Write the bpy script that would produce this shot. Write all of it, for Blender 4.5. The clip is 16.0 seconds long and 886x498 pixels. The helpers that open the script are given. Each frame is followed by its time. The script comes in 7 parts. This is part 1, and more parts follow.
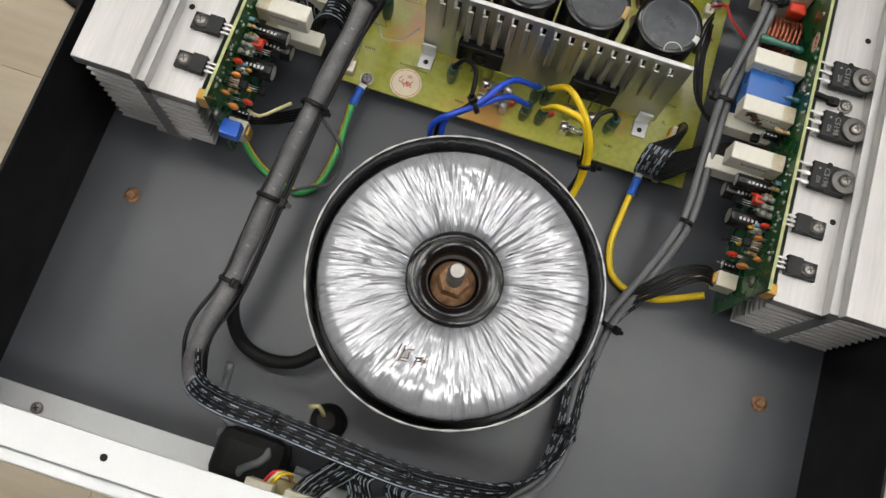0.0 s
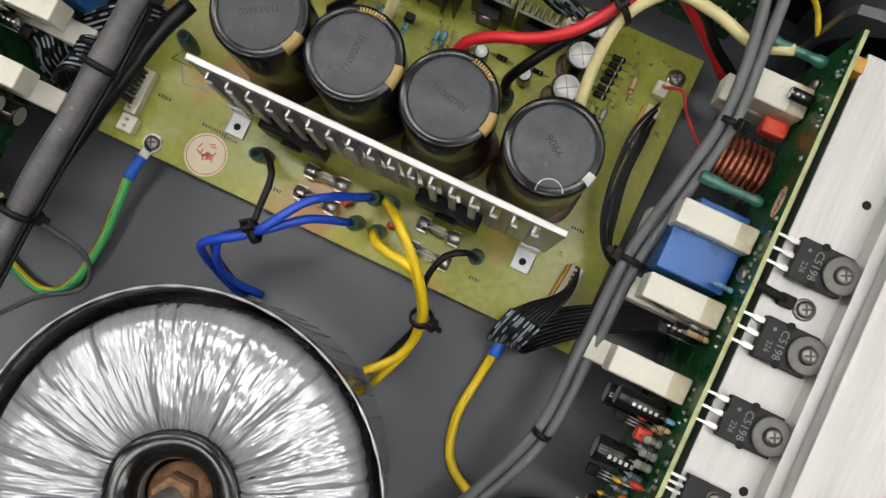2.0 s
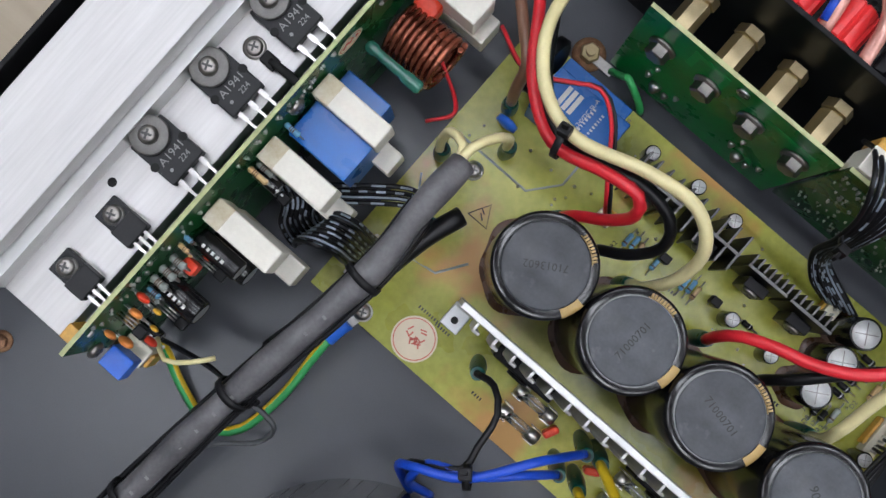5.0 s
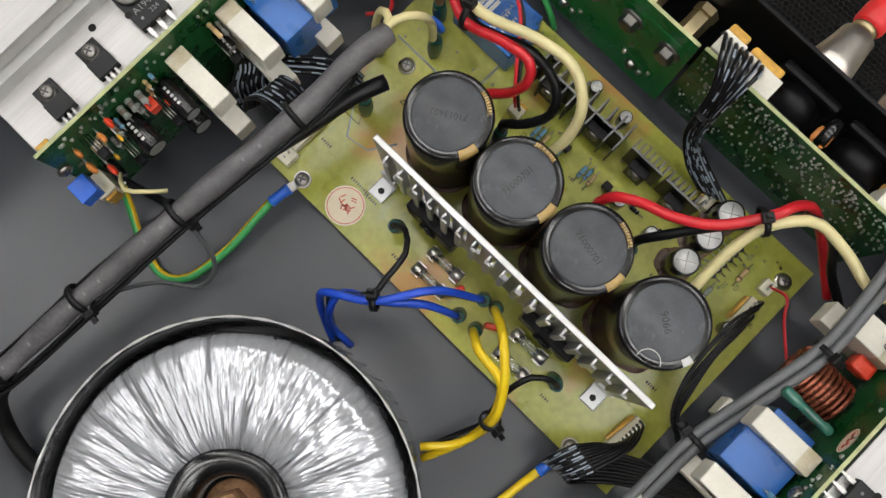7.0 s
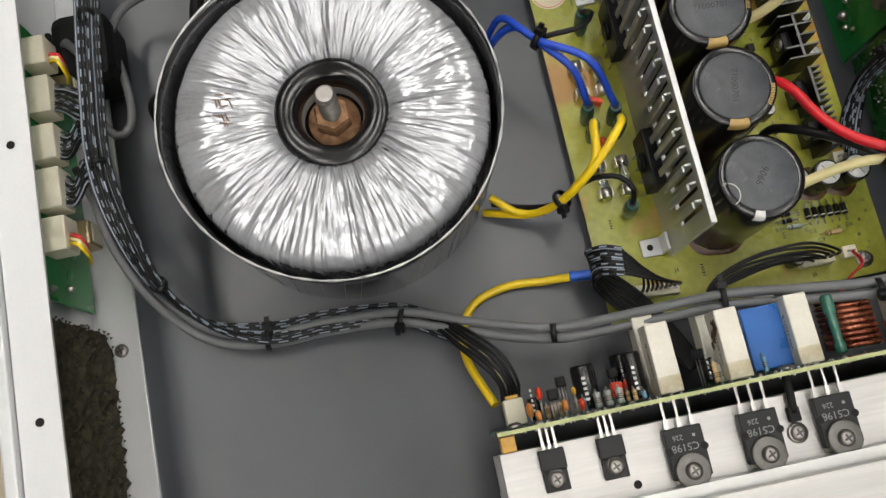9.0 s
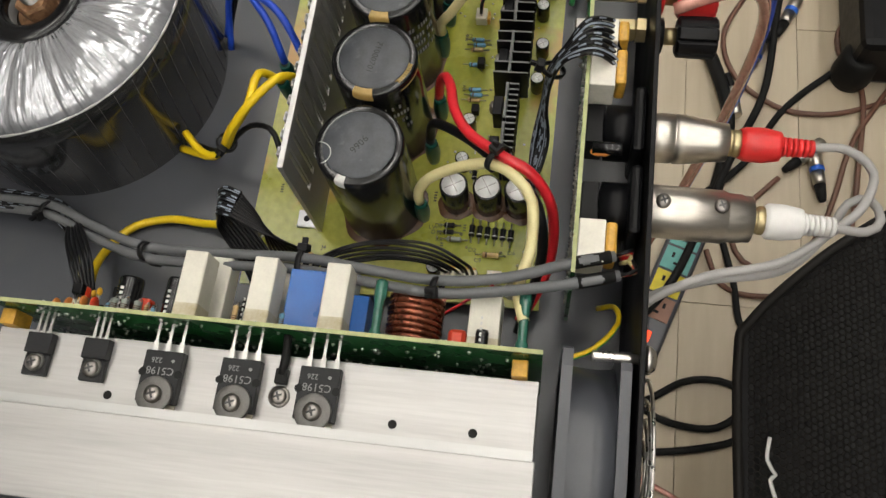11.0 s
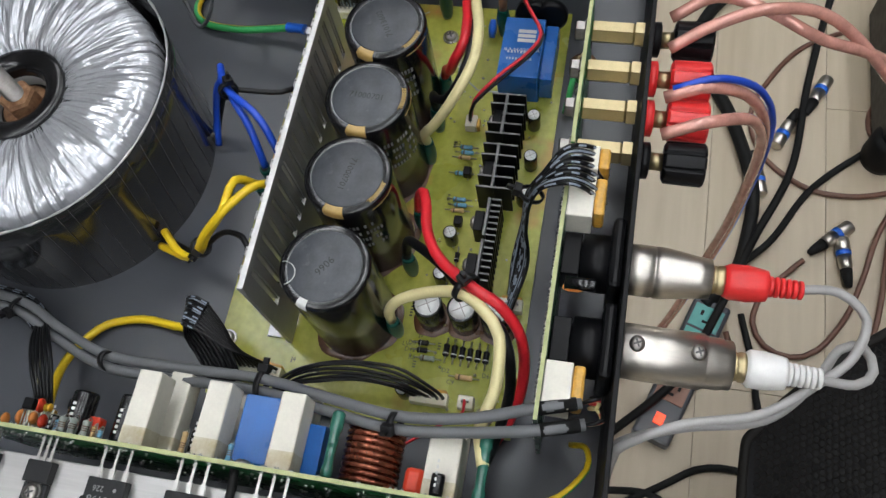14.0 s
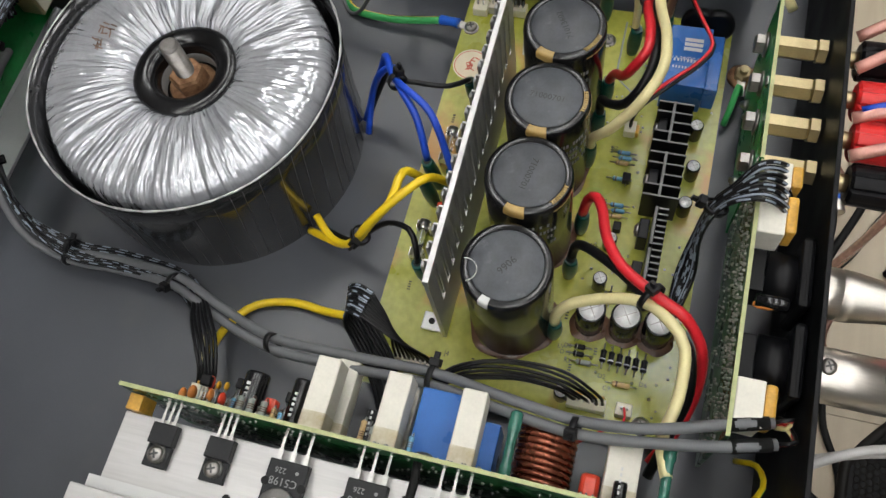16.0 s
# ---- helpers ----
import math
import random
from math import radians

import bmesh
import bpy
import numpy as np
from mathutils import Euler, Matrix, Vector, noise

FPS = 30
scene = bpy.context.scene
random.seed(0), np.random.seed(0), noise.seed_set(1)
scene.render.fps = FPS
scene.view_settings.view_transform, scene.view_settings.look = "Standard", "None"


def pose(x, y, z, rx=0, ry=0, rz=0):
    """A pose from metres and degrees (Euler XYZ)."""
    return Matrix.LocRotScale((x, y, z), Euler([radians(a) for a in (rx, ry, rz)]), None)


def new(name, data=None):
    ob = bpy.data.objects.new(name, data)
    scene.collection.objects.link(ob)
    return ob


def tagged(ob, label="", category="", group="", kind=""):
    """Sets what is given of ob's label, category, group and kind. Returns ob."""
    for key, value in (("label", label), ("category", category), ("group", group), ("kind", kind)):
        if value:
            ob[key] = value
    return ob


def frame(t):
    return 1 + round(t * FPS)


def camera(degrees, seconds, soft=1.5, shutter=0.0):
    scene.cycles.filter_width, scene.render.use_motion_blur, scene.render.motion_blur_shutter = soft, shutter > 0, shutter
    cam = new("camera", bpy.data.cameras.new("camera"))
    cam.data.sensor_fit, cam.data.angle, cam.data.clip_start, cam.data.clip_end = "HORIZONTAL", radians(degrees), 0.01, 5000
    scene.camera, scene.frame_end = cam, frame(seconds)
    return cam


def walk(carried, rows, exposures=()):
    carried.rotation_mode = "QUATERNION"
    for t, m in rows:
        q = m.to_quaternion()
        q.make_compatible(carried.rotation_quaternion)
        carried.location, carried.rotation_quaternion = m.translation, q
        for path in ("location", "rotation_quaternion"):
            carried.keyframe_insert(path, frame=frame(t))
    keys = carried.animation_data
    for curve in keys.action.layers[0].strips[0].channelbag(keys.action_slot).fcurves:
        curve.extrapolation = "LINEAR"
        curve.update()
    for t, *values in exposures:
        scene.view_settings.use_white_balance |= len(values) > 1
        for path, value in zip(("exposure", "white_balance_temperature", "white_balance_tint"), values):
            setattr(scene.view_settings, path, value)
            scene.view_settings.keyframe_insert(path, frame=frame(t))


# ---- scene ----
cam = camera(55.6, 16.0)
METRES, EYE, TILT, LEAN, TURN = 1.1, 0.35, 0.0, 0.0, 0.0
PATH = [
    (0, 0.0864, -0.2114, 0.4914, 14.01, -3.42, 17.61),
    (0.5, 0.1104, -0.1764, 0.4583, 12.41, -2.42, 22.76),
    (1, 0.1254, -0.1089, 0.4182, 9.58, -1.66, 25.58),
    (1.5, 0.141, -0.0415, 0.3944, 6.5, -0.74, 26.04),
    (2, 0.1538, -0.0122, 0.3766, 4.69, 0.78, 25.49),
    (2.5, 0.156, 0.016, 0.3679, 4.11, 2.27, 25.79),
    (3, 0.1217, 0.0294, 0.3701, 4.15, 2.29, 28.46),
    (3.5, 0.0787, 0.0423, 0.3695, 3.33, 1.96, 32.25),
    (4, 0.0317, 0.0359, 0.3624, 2.43, 1.23, 36.66),
    (4.2, 0.0172, 0.0336, 0.3566, 1.91, 0.57, 38.23),
    (6.3, 0.0478, 0.0399, 0.3922, 3.26, 1.27, 41.97),
    (6.5, 0.0628, 0.0404, 0.3981, 4.03, 1.21, 42.12),
    (7, 0.1037, -0.0063, 0.4081, 6.28, 0.3, 44.56),
    (7.5, 0.1476, -0.0887, 0.4257, 7.81, -0.62, 49.92),
    (8, 0.1628, -0.1188, 0.4123, 8.29, -2.18, 57.58),
    (8.2, 0.1645, -0.1162, 0.4216, 8.09, -1.93, 61.27),
    (10.3, 0.3644, 0.0297, 0.4113, 20.51, 3.6, 97.22),
    (10.5, 0.355, 0.0637, 0.4035, 20.28, 4.15, 97.49),
    (11, 0.3125, 0.143, 0.3827, 20.36, 5.44, 97.11),
    (11.5, 0.2884, 0.1392, 0.361, 20.11, 6.89, 97.26),
    (12, 0.2872, 0.1422, 0.3668, 20.17, 7.38, 98.11),
    (12.5, 0.2768, 0.1525, 0.3625, 20.81, 7.46, 98.75),
    (13, 0.2691, 0.1681, 0.3677, 21.93, 7.15, 98.8),
    (13.5, 0.2708, 0.1644, 0.377, 22.98, 6.72, 99.05),
    (14, 0.2716, 0.1642, 0.379, 23.64, 6.71, 100.21),
    (14.5, 0.278, 0.1317, 0.3875, 23.83, 6.43, 101.74),
    (15, 0.2793, 0.1242, 0.3975, 23.73, 6.7, 103.12),
    (15.5, 0.2836, 0.1002, 0.4067, 23.66, 6.63, 103.88),
    (16, 0.2816, 0.1012, 0.3877, 23.54, 6.52, 104.52),
]
walk(cam, [(r[0], pose(*r[1:])) for r in PATH], [(0.0, -0.25, 6650, 10), (2.0, -0.28, 6600, 10), (3.0, -0.27, 6450, 10), (3.5, -0.26, 6150, 12), (4.0, -0.24, 5800, 14), (6.5, -0.27, 6350, 12), (7.5, -0.18, 6650, 10), (8.0, -0.18, 6650, 10), (10.5, -0.26, 6950, 10), (11.5, -0.22, 6850, 10), (12.5, -0.22, 6800, 10), (13.5, -0.21, 6200, 10), (14.5, -0.24, 6100, 10), (16.0, -0.21, 6450, 10)])

# ---- world and light ----
world = bpy.data.worlds.new("world")
scene.world = world
world.use_nodes = True
world.node_tree.nodes["Background"].inputs[0].default_value = (0.75, 0.82, 0.9, 1)
world.node_tree.nodes["Background"].inputs[1].default_value = 0.004


# ---- materials ----
def mat(name, col, rough=0.5, metal=0.0, var=0.12, scale=60.0, fine=900.0, bump=0.05, col2=None, stretch=(1, 1, 1),
        coat=0.0, trans=0.0, rvar=0.15, emit=None, power=0.0, objvar=0.0, spec=0.5, spots=None, spot_scale=25.0, spot_cut=0.62):
    """A principled surface with colour varied at two scales, uneven gloss and fine relief."""
    m = bpy.data.materials.new(name)
    m.use_nodes = True
    nt = m.node_tree
    b = nt.nodes["Principled BSDF"]
    L = nt.links.new
    tc = nt.nodes.new("ShaderNodeTexCoord")
    mp = nt.nodes.new("ShaderNodeMapping")
    mp.inputs["Scale"].default_value = stretch
    L(tc.outputs["Object"], mp.inputs[0])
    n1, n2 = nt.nodes.new("ShaderNodeTexNoise"), nt.nodes.new("ShaderNodeTexNoise")
    n1.inputs["Scale"].default_value, n2.inputs["Scale"].default_value = scale, fine
    n1.inputs["Detail"].default_value = 5
    L(mp.outputs[0], n1.inputs[0]), L(mp.outputs[0], n2.inputs[0])
    add = nt.nodes.new("ShaderNodeMath")
    add.operation = "MULTIPLY_ADD"
    add.inputs[1].default_value = 0.35
    L(n2.outputs[0], add.inputs[0]), L(n1.outputs[0], add.inputs[2])
    ramp = nt.nodes.new("ShaderNodeValToRGB")
    c2 = col2 or tuple(min(1, c * (1 + var)) for c in col)
    ramp.color_ramp.elements[0].color = (*[c * (1 - var) for c in col], 1)
    ramp.color_ramp.elements[1].color = (*c2, 1)
    ramp.color_ramp.elements[0].position, ramp.color_ramp.elements[1].position = 0.45, 0.9
    L(add.outputs[0], ramp.inputs[0])
    out = ramp.outputs[0]
    if spots:
        n3 = nt.nodes.new("ShaderNodeTexNoise")
        n3.inputs["Scale"].default_value, n3.inputs["Detail"].default_value = spot_scale, 4
        L(tc.outputs["Object"], n3.inputs[0])
        mr = nt.nodes.new("ShaderNodeMapRange")
        mr.inputs["From Min"].default_value, mr.inputs["From Max"].default_value = spot_cut, spot_cut + 0.1
        L(n3.outputs[0], mr.inputs[0])
        mx = nt.nodes.new("ShaderNodeMix")
        mx.data_type = "RGBA"
        L(mr.outputs[0], mx.inputs["Factor"]), L(out, mx.inputs["A"])
        mx.inputs["B"].default_value = (*spots, 1)
        out = mx.outputs["Result"]
    if objvar:
        oi = nt.nodes.new("ShaderNodeObjectInfo")
        hs = nt.nodes.new("ShaderNodeHueSaturation")
        mr2 = nt.nodes.new("ShaderNodeMapRange")
        mr2.inputs["To Min"].default_value, mr2.inputs["To Max"].default_value = 1 - objvar, 1 + objvar
        L(oi.outputs["Random"], mr2.inputs[0]), L(mr2.outputs[0], hs.inputs["Value"]), L(out, hs.inputs["Color"])
        out = hs.outputs[0]
    L(out, b.inputs["Base Color"])
    mr = nt.nodes.new("ShaderNodeMapRange")
    mr.inputs["To Min"].default_value, mr.inputs["To Max"].default_value = max(0.02, rough - rvar), min(1, rough + rvar)
    L(n1.outputs[0], mr.inputs[0]), L(mr.outputs[0], b.inputs["Roughness"])
    b.inputs["Metallic"].default_value = metal
    b.inputs["Specular IOR Level"].default_value = spec
    b.inputs["Coat Weight"].default_value = coat
    b.inputs["Coat Roughness"].default_value = 0.12
    b.inputs["Transmission Weight"].default_value = trans
    if bump:
        bp = nt.nodes.new("ShaderNodeBump")
        bp.inputs["Strength"].default_value, bp.inputs["Distance"].default_value = bump, 0.0006
        L(add.outputs[0], bp.inputs["Height"]), L(bp.outputs[0], b.inputs["Normal"])
    if emit:
        b.inputs["Emission Color"].default_value, b.inputs["Emission Strength"].default_value = (*emit, 1), power
    return m


M = {}
# base plate colour is lifted, with paler patches, to carry ceiling reflection
M["steel_black"] = mat("lightened_black_coat", (0.060, 0.064, 0.075), 0.32, 0, 0.15, 12, 1600, 0.05, rvar=0.06, spec=0.55, spots=(0.072, 0.074, 0.080), spot_scale=14, spot_cut=0.6)
# black coat without that lift, for upright panels, stand and cabinet
M["steel_side"] = mat("near_black_coat", (0.005, 0.005, 0.006), 0.45, 0, 0.2, 40, 1500, 0.08, spec=0.2)
M["alu"] = mat("brushed_aluminium", (0.50, 0.49, 0.48), 0.46, 0.75, 0.16, 55, 900, 0.10, stretch=(1, 0.05, 1), rvar=0.14, spots=(0.74, 0.70, 0.62), spot_scale=18, spot_cut=0.66)
M["alu_fin"] = mat("extruded_aluminium", (0.58, 0.58, 0.57), 0.45, 0.9, 0.08, 40, 600, 0.08, stretch=(1, 0.1, 1))
M["alu_panel"] = mat("satin_aluminium_panel", (0.66, 0.67, 0.68), 0.45, 0.5, 0.06, 15, 900, 0.03, spots=(0.6, 0.6, 0.6), spot_scale=60, spot_cut=0.7)
M["cap_bright"] = mat("bright_capacitor_top", (0.74, 0.74, 0.73), 0.5, 0.3, 0.1, 200, 1500, 0.05)
M["steel"] = mat("bright_steel", (0.62, 0.60, 0.57), 0.3, 1, 0.15, 200, 1500, 0.05)
M["steel_dull"] = mat("dull_steel", (0.34, 0.32, 0.30), 0.38, 1, 0.2, 200, 1500, 0.08)
M["tin"] = mat("tinned_leads", (0.56, 0.55, 0.53), 0.34, 1, 0.1, 300, 2000, 0.05)
M["rust"] = mat("rusty_steel", (0.22, 0.10, 0.05), 0.6, 0.5, 0.35, 180, 900, 0.3, col2=(0.45, 0.26, 0.14))
M["brass"] = mat("brass", (0.54, 0.45, 0.26), 0.45, 1, 0.12, 120, 1500, 0.05)
M["pcb_tan"] = mat("yellow_green_board", (0.30, 0.33, 0.036), 0.3, 0, 0.22, 16, 300, 0.05, col2=(0.49, 0.48, 0.080), coat=0.15, spots=(0.46, 0.25, 0.06), spot_scale=21, spot_cut=0.55)
M["pcb_green"] = mat("green_solder_mask", (0.005, 0.058, 0.014), 0.28, 0, 0.25, 90, 500, 0.05, col2=(0.014, 0.110, 0.028), coat=0.05, spec=0.3)
M["pcb_bright"] = mat("bright_green_mask", (0.004, 0.17, 0.032), 0.3, 0, 0.2, 50, 400, 0.05, col2=(0.008, 0.25, 0.050), coat=0.0, spec=0.25)
M["pcb_track"] = mat("pale_green_mask", (0.010, 0.28, 0.06), 0.3, 0, 0.15, 50, 400, 0.05, spec=0.25)
M["pcb_edge"] = mat("board_edge", (0.42, 0.45, 0.22), 0.6, 0, 0.15, 200, 900, 0.1)
M["epoxy"] = mat("dusty_black_epoxy", (0.017, 0.0175, 0.019), 0.5, 0, 0.2, 80, 900, 0.12, spec=0.3)
M["washer_grey"] = mat("dull_zinc_washer", (0.17, 0.165, 0.155), 0.5, 0.7, 0.2, 200, 1500, 0.1)
M["film"] = None
M["can"] = mat("dark_shield_strip", (0.050, 0.051, 0.054), 0.17, 0.45, 0.3, 30, 300, 0.06, coat=0.8, rvar=0.07)
M["black_plastic"] = mat("black_plastic", (0.005, 0.005, 0.006), 0.36, 0, 0.2, 80, 900, 0.06, spec=0.18)
M["black_gloss"] = mat("black_sleeve_film", (0.006, 0.006, 0.007), 0.2, 0, 0.3, 40, 500, 0.03, coat=0.15, col2=(0.013, 0.013, 0.014))
M["cap_top"] = mat("grey_phenolic_disc", (0.050, 0.055, 0.064), 0.36, 0, 0.25, 130, 900, 0.10, objvar=0.18, rvar=0.12, spots=(0.085, 0.09, 0.10), spot_scale=160, spot_cut=0.6)
M["sleeve_print"] = mat("gold_sleeve_print", (0.42, 0.28, 0.09), 0.35, 0, 0.2, 60, 800, 0.03)
M["white_print"] = mat("white_print", (0.62, 0.62, 0.60), 0.6, 0, 0.1, 100, 900, 0.0)
M["grey_print"] = mat("grey_print", (0.22, 0.22, 0.22), 0.6, 0, 0.1, 100, 900, 0.0)
M["dark_print"] = mat("dark_print", (0.05, 0.05, 0.05), 0.6, 0, 0.1, 100, 900, 0.0)
M["ceramic"] = mat("white_cement", (0.73, 0.70, 0.61), 0.6, 0, 0.1, 60, 800, 0.12, spots=(0.50, 0.40, 0.20), spot_scale=45, spot_cut=0.66)
M["white_plastic"] = mat("cream_nylon", (0.70, 0.66, 0.52), 0.45, 0, 0.08, 80, 900, 0.05)
M["glue"] = mat("amber_glue", (0.62, 0.34, 0.05), 0.35, 0, 0.3, 150, 900, 0.3)
M["flux"] = mat("burnt_flux", (0.10, 0.045, 0.02), 0.3, 0, 0.4, 150, 900, 0.3)
M["blue_plastic"] = mat("blue_plastic", (0.018, 0.125, 0.43), 0.3, 0, 0.12, 60, 900, 0.04, objvar=0.1)
M["blue_wire"] = mat("blue_insulation", (0.015, 0.07, 0.52), 0.35, 0, 0.15, 60, 900, 0.04)
M["yellow_wire"] = mat("yellow_insulation", (0.80, 0.56, 0.015), 0.35, 0, 0.08, 60, 900, 0.04)
M["cream_wire"] = mat("cream_insulation", (0.72, 0.64, 0.33), 0.38, 0, 0.08, 60, 900, 0.04)
M["red_wire"] = mat("red_insulation", (0.62, 0.02, 0.03), 0.35, 0, 0.12, 60, 900, 0.04)
M["brown_wire"] = mat("brown_insulation", (0.20, 0.10, 0.06), 0.4, 0, 0.12, 60, 900, 0.04)
M["black_wire"] = mat("black_insulation", (0.007, 0.007, 0.008), 0.38, 0, 0.2, 60, 900, 0.04, spec=0.3)
M["grey_wire"] = mat("grey_jacket", (0.13, 0.135, 0.14), 0.5, 0, 0.12, 60, 900, 0.06)
M["grey_sleeve"] = mat("dusty_grey_heatshrink", (0.088, 0.085, 0.090), 0.5, 0, 0.25, 70, 700, 0.3, col2=(0.165, 0.16, 0.165))
M["green_wire"] = mat("green_insulation", (0.055, 0.40, 0.11), 0.38, 0, 0.12, 60, 900, 0.04)
M["green_sleeve"] = mat("dark_green_sleeve", (0.004, 0.060, 0.048), 0.32, 0, 0.25, 80, 800, 0.1, coat=0.1, spec=0.3)
M["crimp_blue"] = mat("blue_crimp_sleeve", (0.02, 0.13, 0.62), 0.35, 0, 0.12, 80, 900, 0.05)
M["tie"] = mat("black_nylon_tie", (0.009, 0.009, 0.010), 0.45, 0, 0.2, 90, 900, 0.05, spec=0.3)
M["copper"] = mat("enamelled_copper", (0.20, 0.045, 0.025), 0.25, 0.7, 0.3, 90, 900, 0.05, col2=(0.42, 0.14, 0.08))
M["orange"] = mat("orange_ceramic", (0.72, 0.26, 0.06), 0.4, 0, 0.2, 90, 900, 0.05, objvar=0.15)
M["redcap"] = mat("red_film_coating", (0.70, 0.06, 0.025), 0.3, 0, 0.15, 90, 900, 0.05, objvar=0.15)
M["yellowcap"] = mat("yellow_bead_coating", (0.75, 0.42, 0.03), 0.35, 0, 0.15, 90, 900, 0.05)
M["res_grey"] = mat("grey_resistor_coating", (0.28, 0.31, 0.28), 0.45, 0, 0.12, 90, 900, 0.05, objvar=0.15)
M["res_blue"] = mat("light_blue_resistor_coating", (0.14, 0.34, 0.50), 0.4, 0, 0.12, 90, 900, 0.05, objvar=0.15)
M["res_tan"] = mat("tan_resistor_coating", (0.55, 0.38, 0.18), 0.4, 0, 0.12, 90, 900, 0.05, objvar=0.15)
M["glass_green"] = mat("green_glaze", (0.03, 0.14, 0.10), 0.12, 0, 0.25, 120, 900, 0.05, coat=0.5)
M["glass"] = mat("clear_glass", (0.9, 0.92, 0.9), 0.06, 0, 0.02, 90, 900, 0.0, trans=0.9, rvar=0.03)
M["rubber"] = mat("dark_rubber", (0.010, 0.010, 0.010), 0.6, 0, 0.2, 90, 900, 0.1, spec=0.2)
M["paper"] = mat("round_paper_seal", (0.72, 0.62, 0.46), 0.6, 0, 0.06, 90, 900, 0.03)
M["red_ink"] = mat("red_ink", (0.58, 0.10, 0.07), 0.6, 0, 0.1, 90, 900, 0.0)
M["red_plastic"] = mat("red_plastic", (0.72, 0.03, 0.03), 0.35, 0, 0.1, 90, 900, 0.05)
M["white_gloss"] = mat("white_plastic", (0.78, 0.77, 0.75), 0.35, 0, 0.05, 90, 900, 0.04)
M["nickel"] = mat("satin_nickel", (0.66, 0.62, 0.56), 0.34, 1, 0.14, 90, 1400, 0.16, stretch=(1, 1, 0.15))
M["pink_clear"] = mat("clear_pinkish_jacket", (0.62, 0.30, 0.24), 0.2, 0.2, 0.2, 120, 900, 0.1, coat=0.5)
M["foam"] = mat("black_filter_foam", (0.012, 0.011, 0.010), 0.9, 0, 0.5, 300, 1500, 0.8, col2=(0.07, 0.06, 0.03))
M["wood"] = mat("pale_oak_laminate", (0.52, 0.425, 0.29), 0.42, 0, 0.16, 7, 60, 0.04, col2=(0.64, 0.55, 0.41), stretch=(0.1, 1, 1), objvar=0.07)
M["wood_gap"] = mat("plank_joint", (0.30, 0.23, 0.15), 0.8, 0, 0.1, 20, 100, 0.0)
M["wall"] = mat("grey_wall_paint", (0.17, 0.17, 0.17), 0.7, 0, 0.04, 3, 200, 0.05)
M["ceil"] = mat("grey_ceiling_paint", (0.20, 0.20, 0.20), 0.8, 0, 0.03, 3, 200, 0.05)
M["panel_light"] = mat("lamp_diffuser", (0.9, 0.9, 0.9), 0.5, 0, 0.0, 3, 200, 0.0, emit=(0.99, 0.985, 0.965), power=12.0)
M["mesh_black"] = mat("black_grille_steel", (0.010, 0.009, 0.008), 0.6, 0, 0.2, 40, 900, 0.08, spec=0.2)
M["socket_teal"] = mat("teal_plastic", (0.12, 0.42, 0.38), 0.4, 0, 0.1, 60, 900, 0.04)
M["socket_yellow"] = mat("yellow_plastic", (0.75, 0.62, 0.02), 0.4, 0, 0.1, 60, 900, 0.04)
M["socket_brown"] = mat("brown_plastic", (0.30, 0.14, 0.09), 0.4, 0, 0.1, 60, 900, 0.04)
M["switch_red"] = mat("lit_red_switch", (0.8, 0.05, 0.02), 0.3, 0, 0.1, 60, 900, 0.0, emit=(1, 0.08, 0.02), power=1.5)
M["ink"] = mat("black_ink", (0.012, 0.012, 0.013), 0.5, 0, 0.1, 90, 900, 0.0)
M["ceramic_end"] = mat("yellowed_cement", (0.58, 0.49, 0.30), 0.55, 0, 0.14, 120, 800, 0.12, col2=(0.70, 0.66, 0.54))
M["pale_jacket"] = mat("pale_grey_jacket", (0.36, 0.35, 0.34), 0.4, 0, 0.1, 60, 900, 0.05)
M["pale_line"] = mat("pale_blue_line_print", (0.24, 0.28, 0.33), 0.5, 0, 0.1, 90, 900, 0.0)
# reflection on the comb heatsinks' top edges, put into a pale colour
M["bare_edge"] = mat("pale_top_glint", (0.13, 0.13, 0.13), 0.5, 0.4, 0.15, 90, 900, 0.05)
M["brown_cable"] = mat("brown_cable_jacket", (0.16, 0.075, 0.05), 0.4, 0, 0.15, 60, 900, 0.05)


